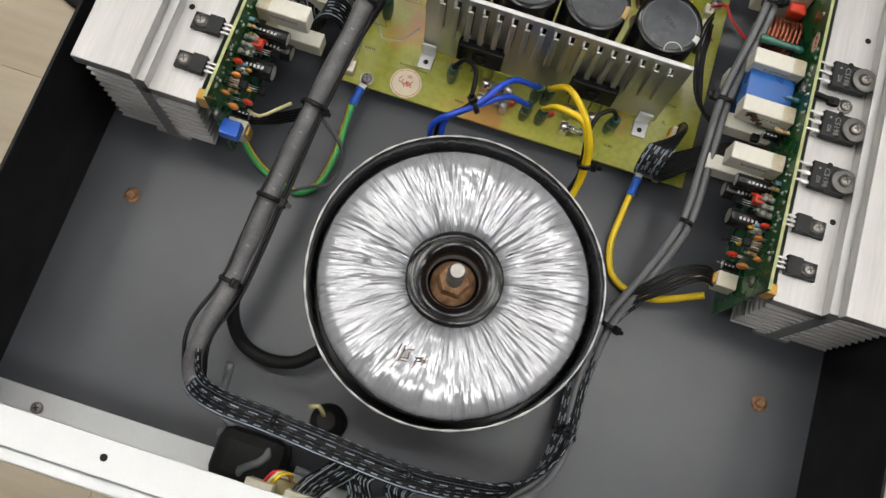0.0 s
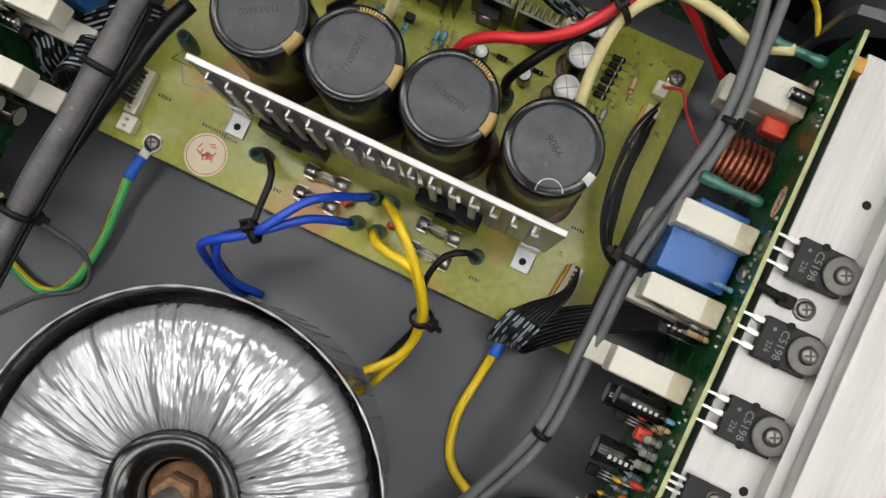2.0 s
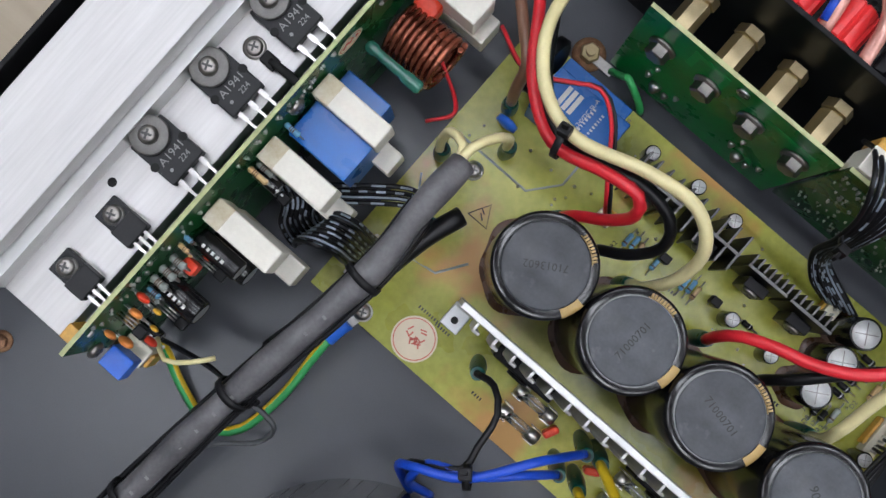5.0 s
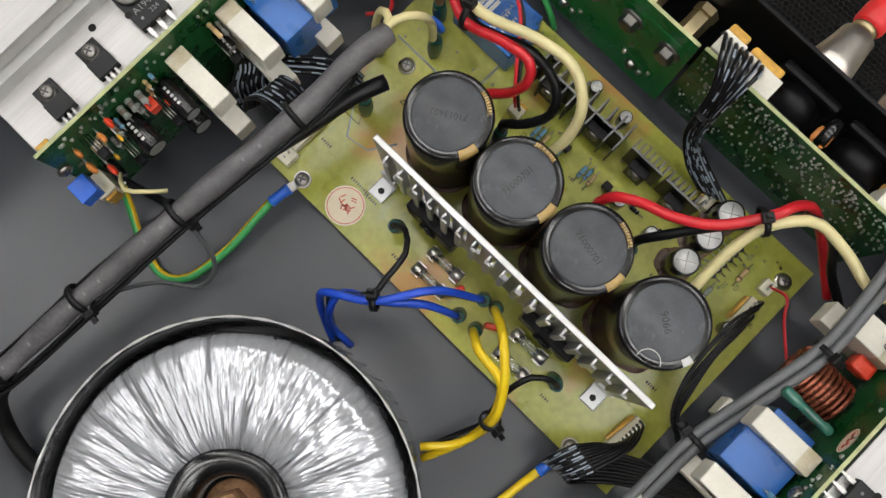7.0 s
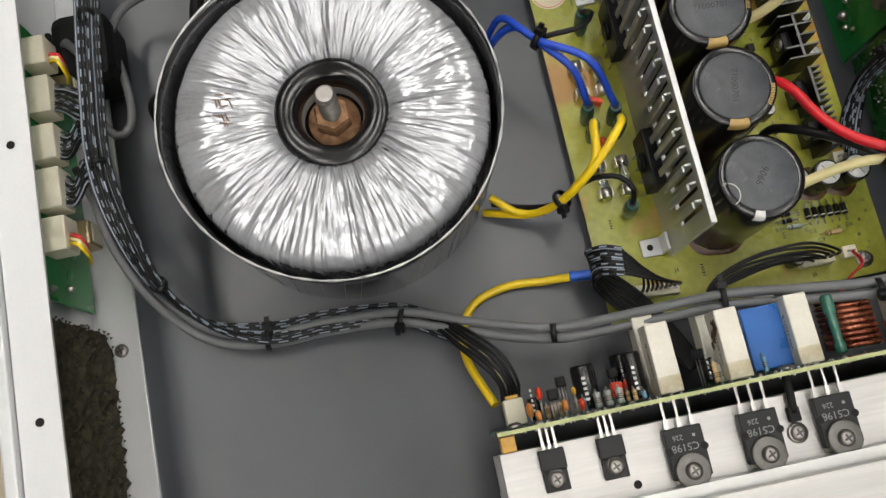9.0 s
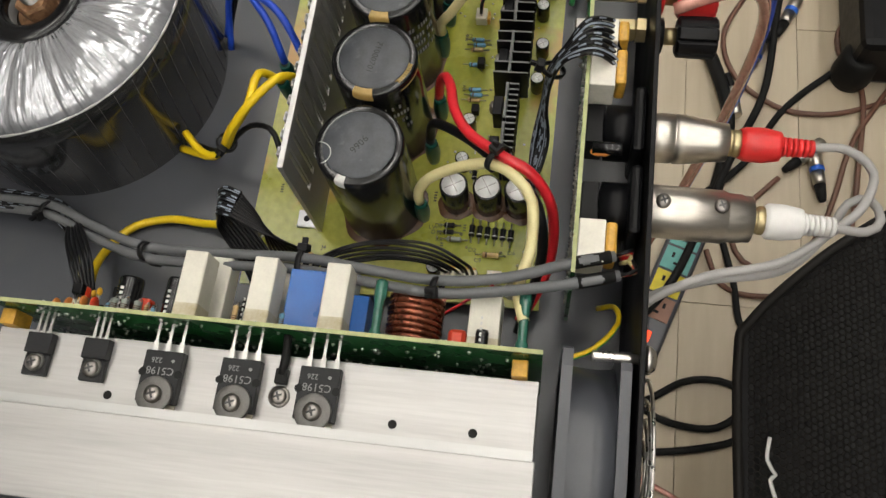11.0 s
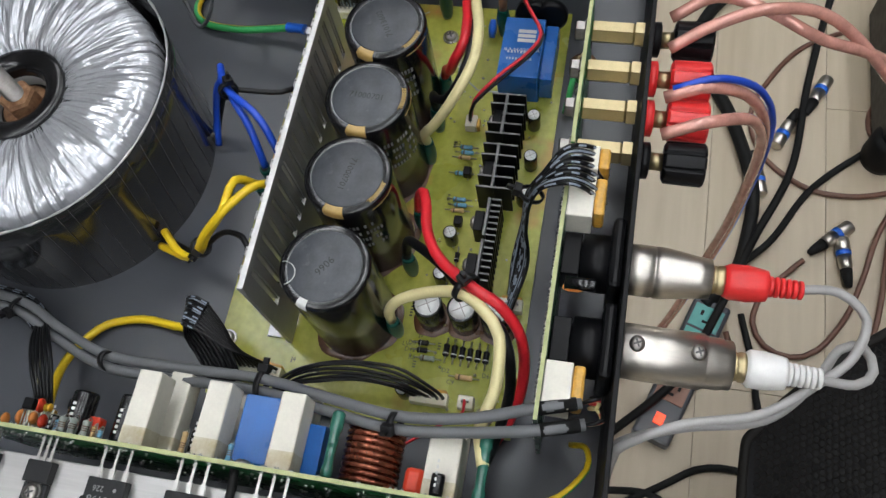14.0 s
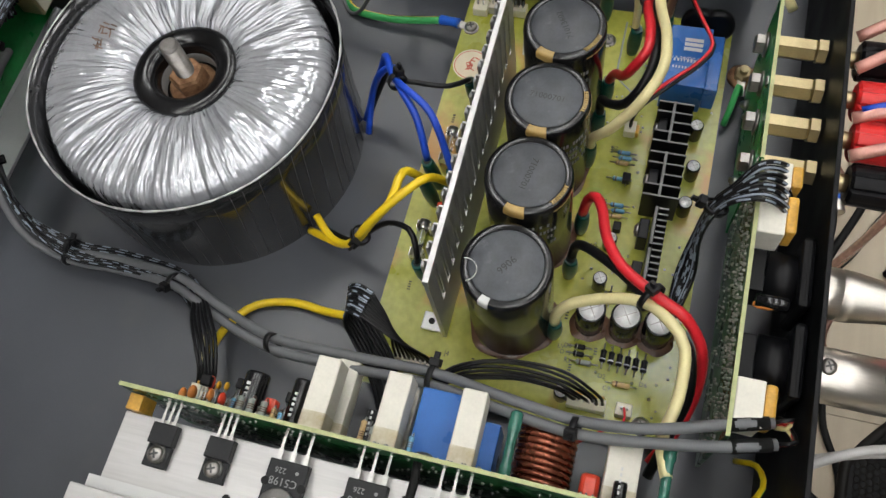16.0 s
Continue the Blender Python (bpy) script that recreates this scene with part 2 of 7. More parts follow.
def crinkle_film():
    """Pearly film drawn over the winding: fine creases that run from the hole outwards."""
    m = mat("pearly_wrap_film", (0.50, 0.51, 0.545), 0.20, 0.45, 0.14, 45, 500, 0.0, coat=1.0, rvar=0.08, spots=(0.46, 0.43, 0.36), spot_scale=70, spot_cut=0.70)
    nt = m.node_tree
    L = nt.links.new
    bs = nt.nodes["Principled BSDF"]
    tc = nt.nodes.new("ShaderNodeTexCoord")
    sp = nt.nodes.new("ShaderNodeSeparateXYZ")
    L(tc.outputs["Object"], sp.inputs[0])
    at = nt.nodes.new("ShaderNodeMath")
    at.operation = "ARCTAN2"
    L(sp.outputs[1], at.inputs[0]), L(sp.outputs[0], at.inputs[1])
    ln = nt.nodes.new("ShaderNodeVectorMath")
    ln.operation = "LENGTH"
    L(tc.outputs["Object"], ln.inputs[0])
    prev = None
    for sc, rad, st, dist in ((5.0, 34.0, 1.0, 0.0060), (12.0, 60.0, 1.0, 0.0030), (27.0, 140.0, 0.7, 0.0007)):
        a = nt.nodes.new("ShaderNodeMath")
        a.operation = "MULTIPLY"
        a.inputs[1].default_value = sc
        L(at.outputs[0], a.inputs[0])
        r = nt.nodes.new("ShaderNodeMath")
        r.operation = "MULTIPLY"
        r.inputs[1].default_value = rad
        L(ln.outputs["Value"], r.inputs[0])
        cb = nt.nodes.new("ShaderNodeCombineXYZ")
        L(a.outputs[0], cb.inputs[0]), L(r.outputs[0], cb.inputs[1])
        nz = nt.nodes.new("ShaderNodeTexNoise")
        nz.inputs["Scale"].default_value, nz.inputs["Detail"].default_value = 1.0, 2.0
        L(cb.outputs[0], nz.inputs[0])
        bp = nt.nodes.new("ShaderNodeBump")
        bp.inputs["Strength"].default_value, bp.inputs["Distance"].default_value = st, dist
        L(nz.outputs[0], bp.inputs["Height"])
        if prev:
            L(prev.outputs[0], bp.inputs["Normal"])
        prev = bp
    L(prev.outputs[0], bs.inputs["Normal"])
    L(prev.outputs[0], bs.inputs["Coat Normal"])
    return m


M["film"] = crinkle_film()


# ---- mesh helpers ----
def part(name, bm, material, parent=None, label="", smooth=False):
    me = bpy.data.meshes.new(name)
    bm.to_mesh(me)
    bm.free()
    if smooth:
        for p in me.polygons:
            p.use_smooth = True
    for m in (material if isinstance(material, (list, tuple)) else [material]):
        me.materials.append(M[m])
    ob = new(name, me)
    if parent is not None:
        ob.parent = parent
    if label:
        tagged(ob, label)
    return ob


def share(name, mesh, parent, m=None):
    """Another object on the same mesh."""
    ob = new(name, mesh)
    ob.parent = parent
    if m is not None:
        ob.matrix_basis = m
    return ob


def thing(name, label, category, group="", kind="", at=None):
    ob = new(name)
    ob.empty_display_size = 0.01
    if at is not None:
        ob.matrix_basis = at if isinstance(at, Matrix) else Matrix.Translation(at)
    return tagged(ob, label, category, group, kind)


def box(bm, x0, x1, y0, y1, z0, z1, bev=0.0, m=None, mi=0):
    t = bmesh.new()
    r = bmesh.ops.create_cube(t, size=1)
    bmesh.ops.transform(t, matrix=Matrix.Translation(((x0 + x1) / 2, (y0 + y1) / 2, (z0 + z1) / 2)) @ Matrix.Diagonal((x1 - x0, y1 - y0, z1 - z0, 1)), verts=r["verts"])
    if bev:
        bmesh.ops.bevel(t, geom=t.edges[:], offset=bev, segments=2, profile=0.5, affect="EDGES")
    if m is not None:
        bmesh.ops.transform(t, matrix=m, verts=t.verts)
    join(bm, t, mi)
    return bm


def join(bm, t, mi=0):
    """Adds the mesh t to bm, with material slot mi."""
    vs = {v: bm.verts.new(v.co) for v in t.verts}
    for f in t.faces:
        g = bm.faces.new([vs[v] for v in f.verts])
        g.material_index, g.smooth = mi, f.smooth
    t.free()


def lathe(bm, profile, seg=32, m=None, mi=0, smooth=True, cap=True):
    """Turns (r, z) pairs round z."""
    m = m or Matrix()
    rings = []
    for r, z in profile:
        rings.append([bm.verts.new(m @ Vector((r * math.cos(2 * math.pi * i / seg), r * math.sin(2 * math.pi * i / seg), z))) for i in range(seg)])
    for a, b in zip(rings, rings[1:]):
        for i in range(seg):
            f = bm.faces.new((a[i], a[(i + 1) % seg], b[(i + 1) % seg], b[i]))
            f.smooth, f.material_index = smooth, mi
    if cap:
        for ring, flip in ((rings[0], True), (rings[-1], False)):
            f = bm.faces.new(ring[::-1] if flip else ring)
            f.material_index = mi
    return bm


def spline(pts, step=0.004):
    """A smooth line through the points."""
    P = [Vector(p) for p in pts]
    if len(P) == 2:
        return P
    P = [P[0] * 2 - P[1]] + P + [P[-1] * 2 - P[-2]]
    out = []
    for a, b, c, d in zip(P, P[1:], P[2:], P[3:]):
        n = max(2, int((c - b).length / step))
        for i in range(n):
            t = i / n
            out.append(0.5 * (2 * b + (c - a) * t + (2 * a - 5 * b + 4 * c - d) * t * t + (3 * b - a - 3 * c + d) * t ** 3))
    out.append(P[-2])
    return out


def tube(bm, pts, r, seg=8, mi=0, step=0.004, smooth_line=True, stripe=None, flat=1.0):
    """A round wire along the points. stripe: (slot, first sector, sectors, run) for a second colour that winds along it."""
    line = spline(pts, step) if smooth_line else [Vector(p) for p in pts]
    rings, up = [], Vector((0.13, 0.21, 0.97)).normalized()
    for i, p in enumerate(line):
        d = (line[min(i + 1, len(line) - 1)] - line[max(i - 1, 0)]).normalized()
        s = up.cross(d)
        s = s.normalized() if s.length > 1e-4 else Vector((1, 0, 0))
        up = d.cross(s).normalized()
        rr = r(i / max(1, len(line) - 1)) if callable(r) else r
        rings.append([bm.verts.new(p + rr * (math.cos(2 * math.pi * k / seg) * s + flat * math.sin(2 * math.pi * k / seg) * up)) for k in range(seg)])
    for i, (a, b) in enumerate(zip(rings, rings[1:])):
        for k in range(seg):
            f = bm.faces.new((a[k], a[(k + 1) % seg], b[(k + 1) % seg], b[k]))
            f.smooth, f.material_index = True, mi
            if stripe and (k - stripe[1]) % seg < stripe[2] and (not stripe[3] or i % stripe[3] < stripe[3] // 2):
                f.material_index = stripe[0]
    for ring in (rings[0][::-1], rings[-1]):
        f = bm.faces.new(ring)
        f.material_index = mi
    return bm


def B():
    return bmesh.new()


def bar_text(bm, x, y, z, n, h, gap, m=None, mi=0, seed=1):
    """Unreadable print as a row of small bars."""
    rnd = random.Random(seed)
    for i in range(n):
        w = h * rnd.uniform(0.35, 0.6)
        box(bm, x, x + w, y, y + h, z, z + 0.00012, 0, m, mi)
        x += w + gap


def text_mesh(s, size, m, mi=0, bm=None):
    """Flat letters as mesh faces, added to bm."""
    cu = bpy.data.curves.new("letters", "FONT")
    cu.body, cu.size, cu.extrude, cu.resolution_u = s, size, 0.00006, 2
    cu.align_x, cu.align_y = "CENTER", "CENTER"
    ob = new("letters", cu)
    bpy.context.view_layer.update()
    me = ob.evaluated_get(bpy.context.evaluated_depsgraph_get()).to_mesh()
    t = bmesh.new()
    t.from_mesh(me)
    bmesh.ops.transform(t, matrix=m, verts=t.verts)
    bpy.data.objects.remove(ob)
    bpy.data.curves.remove(cu)
    bm = bm or bmesh.new()
    join(bm, t, mi)
    return bm


# ---- the room ----
FLOOR = -0.70
floor = tagged(part("floor", box(B(), -3, 3.2, -3, 3, FLOOR - 0.05, FLOOR - 0.003), "wood_gap"), "pale oak laminate plank floor of a workshop", "floor", kind="structure")
for nm, b in (("wall_north", (-3, 3.2, 3, 3.1)), ("wall_south", (-3, 3.2, -3.1, -3)), ("wall_east", (3.2, 3.3, -3.1, 3.1)), ("wall_west", (-3.1, -3, -3.1, 3.1))):
    tagged(part(nm, box(B(), *b, FLOOR - 0.05, 2.1), "wall"), "plain grey painted workshop wall", "wall", kind="structure")
tagged(part("ceiling", box(B(), -3.1, 3.3, -3.1, 3.1, 2.1, 2.2), "ceil"), "plain grey painted ceiling", "ceiling", kind="structure")
LAMPS = [(x, y) for x in (-2.1, -1.2, -0.35, 0.6, 1.5, 2.4) for y in (1.3, 0.25, -0.75)]
for i, (x, y) in enumerate(LAMPS):
    lamp = thing("ceiling_light", "white flush ceiling light panel, switched on", "ceiling light", "ceiling lights", at=(x, y, 2.1))
    part("frame", box(B(), -0.32, 0.32, -0.17, 0.17, -0.02, -0.001, 0.004), "white_gloss", lamp)
    part("diffuser", box(B(), -0.3, 0.3, -0.15, 0.15, -0.026, -0.021, 0.001), "panel_light", lamp)

# ---- stand under the amplifier ----
stand = thing("equipment_stand", "plain dark stand that carries the opened amplifier", "stand", at=(0.087, -0.05, FLOOR))
part("top", box(B(), -0.13, 0.13, -0.13, 0.13, 0.66, 0.688, 0.004), "steel_side", stand)
leg = part("leg", box(B(), -0.02, 0.02, -0.02, 0.02, 0, 0.66, 0.003), "steel_side", stand)
leg.location = (-0.09, -0.09, 0)
for x, y in ((0.09, -0.09), (-0.09, 0.09), (0.09, 0.09)):
    share("leg", leg.data, stand, Matrix.Translation((x, y, 0)))

# ---- chassis ----
XC = 0.0900  # middle between the two heatsinks
XL, XR = -0.141, 0.315
chassis = thing("amplifier_chassis", "opened black steel amplifier chassis with a silver front panel", "amplifier", at=(0, 0, 0))
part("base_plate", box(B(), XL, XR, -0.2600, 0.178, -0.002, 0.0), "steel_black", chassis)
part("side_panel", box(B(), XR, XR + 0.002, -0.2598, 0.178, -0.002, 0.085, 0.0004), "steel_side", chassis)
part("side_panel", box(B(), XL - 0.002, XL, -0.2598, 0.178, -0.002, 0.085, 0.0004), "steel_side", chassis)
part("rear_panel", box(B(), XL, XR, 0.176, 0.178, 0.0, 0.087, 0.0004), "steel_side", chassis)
part("front_panel", box(B(), XL - 0.008, XR + 0.008, -0.2660, -0.2602, -0.006, 0.087, 0.001), "alu_panel", chassis)
part("front_flange", box(B(), XL, XR, -0.2600, -0.2425, 0.0812, 0.0832, 0.0004), "alu_panel", chassis)
part("front_sheet", box(B(), XL, XR, -0.2597, -0.2580, 0.0002, 0.081), "alu_panel", chassis)
part("bottom_lip", box(B(), XL + 0.0005, XR - 0.0005, -0.2578, -0.2355, 0.0005, 0.003, 0.0006), "alu_panel", chassis)
foot = part("rubber_foot", lathe(B(), [(0.012, -0.012), (0.014, -0.002)], 20), "rubber", chassis)
foot.location = (-0.09, -0.2, 0)
for x, y in ((0.26, -0.2), (-0.09, 0.11), (0.26, 0.11)):
    share("rubber_foot", foot.data, chassis, Matrix.Translation((x, y, 0)))

# ---- toroidal transformer ----
TX, TY = 0.089, -0.116
toroid = thing("toroidal_transformer", "large toroidal transformer wrapped in pearly clear film, bolted to the base", "transformer", at=(TX, TY, 0))
bm = B()
SEG = 260
prof = [(0.0715, 0.006), (0.0720, 0.058), (0.0712, 0.0640), (0.0690, 0.0680), (0.0640, 0.0705), (0.055, 0.0720), (0.044, 0.0720), (0.034, 0.0710), (0.0285, 0.0694), (0.0260, 0.0672), (0.0248, 0.0655)]
rnd = random.Random(4)
fold = [rnd.gauss(0, 1) for _ in range(SEG)]
fold2 = [rnd.gauss(0, 1) for _ in range(SEG)]
rings = []
for j, (r, z) in enumerate(prof):
    ring = []
    for i in range(SEG):
        w = max(0.0, min(1.0, (j - 0.5) / 3))
        mix = j / (len(prof) - 1)
        f = fold[i] * 0.25 + fold2[(i // 4) % SEG] * 0.5
        big = math.sin(i * 2 * math.pi * 23 / SEG + 2 * math.sin(i * 0.11)) * 0.6
        d = w * 0.00026 * (f + big)
        a = 2 * math.pi * i / SEG
        ring.append(bm.verts.new((math.cos(a) * r, math.sin(a) * r, z + d)))
    rings.append(ring)
for a, b in zip(rings, rings[1:]):
    for i in range(SEG):
        f = bm.faces.new((a[i], a[(i + 1) % SEG], b[(i + 1) % SEG], b[i]))
        f.smooth = True
part("winding_wrap", bm, "film", toroid, "crinkled pearly clear film over the winding")
bm = B()
N = 96
rows = []
for k, (r0, z) in enumerate(((0.0745, 0.0), (0.0752, 0.03), (0.0762, 0.055), (0.0775, 0.0705), (0.0768, 0.0707), (0.0755, 0.055), (0.0744, 0.03))):
    rows.append([bm.verts.new(((r0 + 0.0007 * math.sin(3 * a + 1) * z / 0.07) * math.cos(a), (r0 + 0.0007 * math.sin(3 * a + 1) * z / 0.07) * math.sin(a), z + (0.0006 * math.sin(5 * a) if k in (3, 4) else 0))) for a in (2 * math.pi * i / N for i in range(N))])
for a, b in zip(rows, rows[1:]):
    for i in range(N):
        bm.faces.new((a[i], a[(i + 1) % N], b[(i + 1) % N], b[i])).smooth = True
part("shield_strip", bm, "can", toroid, "dark glossy shielding strip round the winding")
# pale ring models the rim's highlight together with its pale dashed edge
part("rim_tape", tube(B(), [((0.07715 + 0.0007 * math.sin(3 * a + 1)) * math.cos(a), (0.07715 + 0.0007 * math.sin(3 * a + 1)) * math.sin(a), 0.0709 + 0.0006 * math.sin(5 * a)) for a in (2 * math.pi * i / 72 for i in range(73))], lambda q: 0.00055 + 0.00018 * math.sin(q * 240), 6, step=0.002), "alu_fin", toroid, "pale dashed edge and rim highlight of the shielding strip")
bm = B()
for k in range(58):
    a = 2 * math.pi * k / 58 + 0.02 * math.sin(k * 1.7)
    pts = []
    for q in range(5):
        z = 0.002 + q * 0.0168
        r = 0.0746 + 0.0029 * (z / 0.0705) ** 1.6 + 0.00006
        b = a + 0.10 * q / 4
        pts.append((r * math.cos(b), r * math.sin(b), z))
    tube(bm, pts, 0.00011, 4, smooth_line=False)
tagged(part("tape_edge", bm, "grey_sleeve", toroid), "pale slanted seams of the wound tape", kind="stuff")
bm = B()
rg = []
for r, z in ((0.0254, 0.0655), (0.0256, 0.0674), (0.0246, 0.0683), (0.0215, 0.0686), (0.0180, 0.0682), (0.0158, 0.0668), (0.0147, 0.0640), (0.0143, 0.0600), (0.0143, 0.0440)):
    rg.append([bm.verts.new(((r + (0.0002 * math.sin(5 * a) if r > 0.02 else 0)) * math.cos(a), (r + (0.0002 * math.sin(5 * a) if r > 0.02 else 0)) * math.sin(a), z)) for a in (2 * math.pi * i / 96 for i in range(96))])
for a, b in zip(rg, rg[1:]):
    for i in range(96):
        bm.faces.new((a[i], a[(i + 1) % 96], b[(i + 1) % 96], b[i])).smooth = True
part("insulating_ring", bm, "black_gloss", toroid, "black plastic film ring around the hole")
part("hole_lining", lathe(B(), [(0.01425, 0.0610), (0.0139, 0.0605), (0.0139, 0.0542)], 40, cap=False), "grey_print", toroid, "dull grey former inside the hole")
part("hole_floor", lathe(B(), [(0.0146, 0.0), (0.0146, 0.053), (0.004, 0.054), (0.0, 0.054)], 40, cap=False), "rubber", toroid)
part("washer", lathe(B(), [(0.0120, 0.0540), (0.0120, 0.0560), (0.005, 0.0564)], 32), "rust", toroid)
part("nut", lathe(B(), [(0.0084, 0.0564), (0.0090, 0.0575), (0.0090, 0.0645), (0.0080, 0.0660)], 6, smooth=False), "rust", toroid, "rusty hexagon nut")
bm = B()
prf = []
for i in range(25):
    prf += [(0.0038, 0.045 + i * 0.00165), (0.0047, 0.0458 + i * 0.00165)]
prf += [(0.0045, 0.0864), (0.0036, 0.0874)]
part("bolt", lathe(bm, prf, 24, smooth=False), "steel_dull", toroid, "threaded steel bolt")

bm = B()
rnd = random.Random(12)
for cx in (-0.013, -0.0045):
    for k in range(9):
        m = Matrix.Translation((cx + rnd.uniform(-0.003, 0.003), -0.0460 + rnd.uniform(-0.004, 0.004), 0.0724)) @ Matrix.Rotation(rnd.choice((0.2, 1.5, 1.3, 0.1)) + rnd.uniform(-0.2, 0.2), 4, "Z")
        box(bm, -0.0019, 0.0019, -0.0003, 0.0003, 0, 0.00012, 0, m)
tagged(part("pen_marks", bm, "flux", toroid), "faded brown pen marks", kind="stuff")

# ---- power supply board ----
PZ = 0.0105
psu = thing("power_supply_board", "yellow-green power supply circuit board on standoffs", "circuit board", at=(0, 0, 0))
part("board", box(B(), -0.025, 0.205, -0.005, 0.138, PZ - 0.0016, PZ), "pcb_tan", psu)
st = part("standoff", lathe(B(), [(0.003, 0), (0.003, PZ - 0.0016)], 6, smooth=False), "brass", psu)
st.location = (0, 0, 0)
for x, y in ((-0.004, 0.075), (0.197, 0.125), (0.19, 0.0)):
    share("standoff", st.data, psu, Matrix.Translation((x, y, 0)))


def big_capacitor(x, y, rot):
    c = thing("electrolytic_capacitor", "tall black snap-in electrolytic capacitor with a grey top", "capacitor", "main filter capacitors", at=pose(x, y, PZ, 0, 0, rot))
    part("sleeve", lathe(B(), [(0.0182, 0), (0.0190, 0.001), (0.0190, 0.063), (0.0187, 0.0648), (0.0177, 0.0655), (0.0152, 0.0652)], 56), "black_gloss", c)
    part("top_disc", lathe(B(), [(0.0154, 0.0640), (0.0154, 0.0653), (0.0148, 0.0656), (0.0, 0.0656)], 56, cap=False), "cap_top", c, "grey phenolic end disc")
    return c


for i, x in enumerate((0.040, 0.079, 0.1178, 0.1597)):
    cap = big_capacitor(x, 0.0592, 0)

# ---- heat sinks on both sides ----
def side_heatsink(mx, dy):
    """The finned block with a stepped top. mx: +1 on the right, -1 on the left."""
    def X(x):
        return XC + mx * (x - XC)

    def bx(bm, x0, x1, *r, bev=0.0):
        a, b = sorted((X(x0), X(x1)))
        return box(bm, a, b, *r, bev)
    h = thing("heatsink", "large extruded aluminium heatsink with a stepped flat top and horizontal fins", "heatsink", "side heatsinks", at=(0, dy, 0))
    Y0, Y1 = -0.0755, 0.1415
    part("mounting_ledge", bx(B(), 0.250, 0.281, Y0 + 0.0, Y1, 0.0635, 0.0715, bev=0.0004), "alu", h)
    part("top_plate", bx(B(), 0.281, 0.3135, Y0 - 0.0015, Y1 + 0.001, 0.080, 0.088, bev=0.0004), "alu", h)
    part("web", bx(B(), 0.2765, 0.2845, Y0 + 0.0, Y1, 0.004, 0.0799), "alu_fin", h)
    for k in range(8):
        z = 0.008 + k * 0.0066
        part("fin", bx(B(), 0.2525, 0.2765, Y0, Y1, z, z + 0.0017, bev=0.0003), "alu_fin", h)
    for k in range(10):
        z = 0.008 + k * 0.0069
        part("fin", bx(B(), 0.2845, 0.3115, Y0, Y1, z, z + 0.0017, bev=0.0003), "alu_fin", h)
    part("foot", bx(B(), 0.270, 0.291, Y0, Y1, 0.0, 0.0045), "alu_fin", h)
    return h


side_heatsink(1, 0)
side_heatsink(-1, 0.006)


# ---- amplifier boards ----
def amp_board(mx, dy):
    def X(x):
        return XC + mx * (x - XC)
    a, b = sorted((X(0.2412), X(0.2428)))
    t = thing("amplifier_board", "upright green amplifier circuit board soldered to the power transistors", "circuit board", "amplifier boards", at=(0, dy, 0))
    part("board", box(B(), a, b, -0.075, 0.142, 0.006, 0.085), "pcb_green", t)
    e = part("board_edge", box(B(), a, b, -0.075, 0.142, 0.0851, 0.0854), "pcb_edge", t)
    return t


ampR, ampL = amp_board(1, 0), amp_board(-1, 0.006)


def cement_resistor(mx, y, z=0.066, x0=0.211, x1=0.2405, w=0.0098, h=0.0135):
    def X(x):
        return XC + mx * (x - XC)
    t = thing("cement_resistor", "white cement-bodied power resistor with a yellowed end", "resistor", "cement resistors", at=(X((x0 + x1) / 2), y, z))
    L2 = (x1 - x0) / 2
    cut = (L2 - 0.0065) * mx
    a, b = sorted((-L2 * mx, cut))
    part("body", box(B(), a, b, -w / 2, w / 2, -h / 2, h / 2, 0.0007), "ceramic", t)
    a, b = sorted((cut - 0.0014 * mx, L2 * mx))
    part("scorched_end", box(B(), a, b, -w / 2 - 0.0001, w / 2 + 0.0001, -h / 2 - 0.0001, h / 2 + 0.0001, 0.0008), "ceramic_end", t, "yellowed end near the board")
    return t


for mx, dy in ((1, 0), (-1, 0.006)):
    for y in (0.0590, 0.0290, -0.0005):
        cement_resistor(mx, y + (0 if mx > 0 else -0.001 - y * 0.03))

# ---- rectifier fence ----
fence = thing("plate_heatsink", "upright aluminium plate heatsink with a comb of fins", "heatsink", at=(0, 0, 0))
part("plate", box(B(), 0.027, 0.177, 0.0299, 0.0318, PZ + 0.004, 0.0440), "alu_fin", fence)
part("top_bar", box(B(), 0.027, 0.177, 0.0295, 0.0322, 0.0800, 0.0850, 0.0004), "alu_fin", fence)
TABS = [0.0365 + i * 0.00815 for i in range(17)]
edges = [0.027] + [q for x in TABS for q in (x - 0.0016, x + 0.0020)] + [0.177]
for a, b in zip(edges[::2], edges[1::2]):
    part("web", box(B(), a, b, 0.0299, 0.0318, 0.0441, 0.0799), "alu_fin", fence)

# ---- rear boards and fan ----
rear = thing("output_board", "upright bright green speaker output board behind the rear panel", "circuit board", at=(0, 0, 0))
part("board", box(B(), 0.0090, 0.0935, 0.1495, 0.1511, 0.004, 0.0780), "pcb_bright", rear)
inp = thing("input_board", "upright green input circuit board with rows of solder joints", "circuit board", at=(0, 0, 0))
part("board", box(B(), 0.0955, 0.209, 0.1497, 0.1513, 0.012, 0.080), "pcb_green", inp)


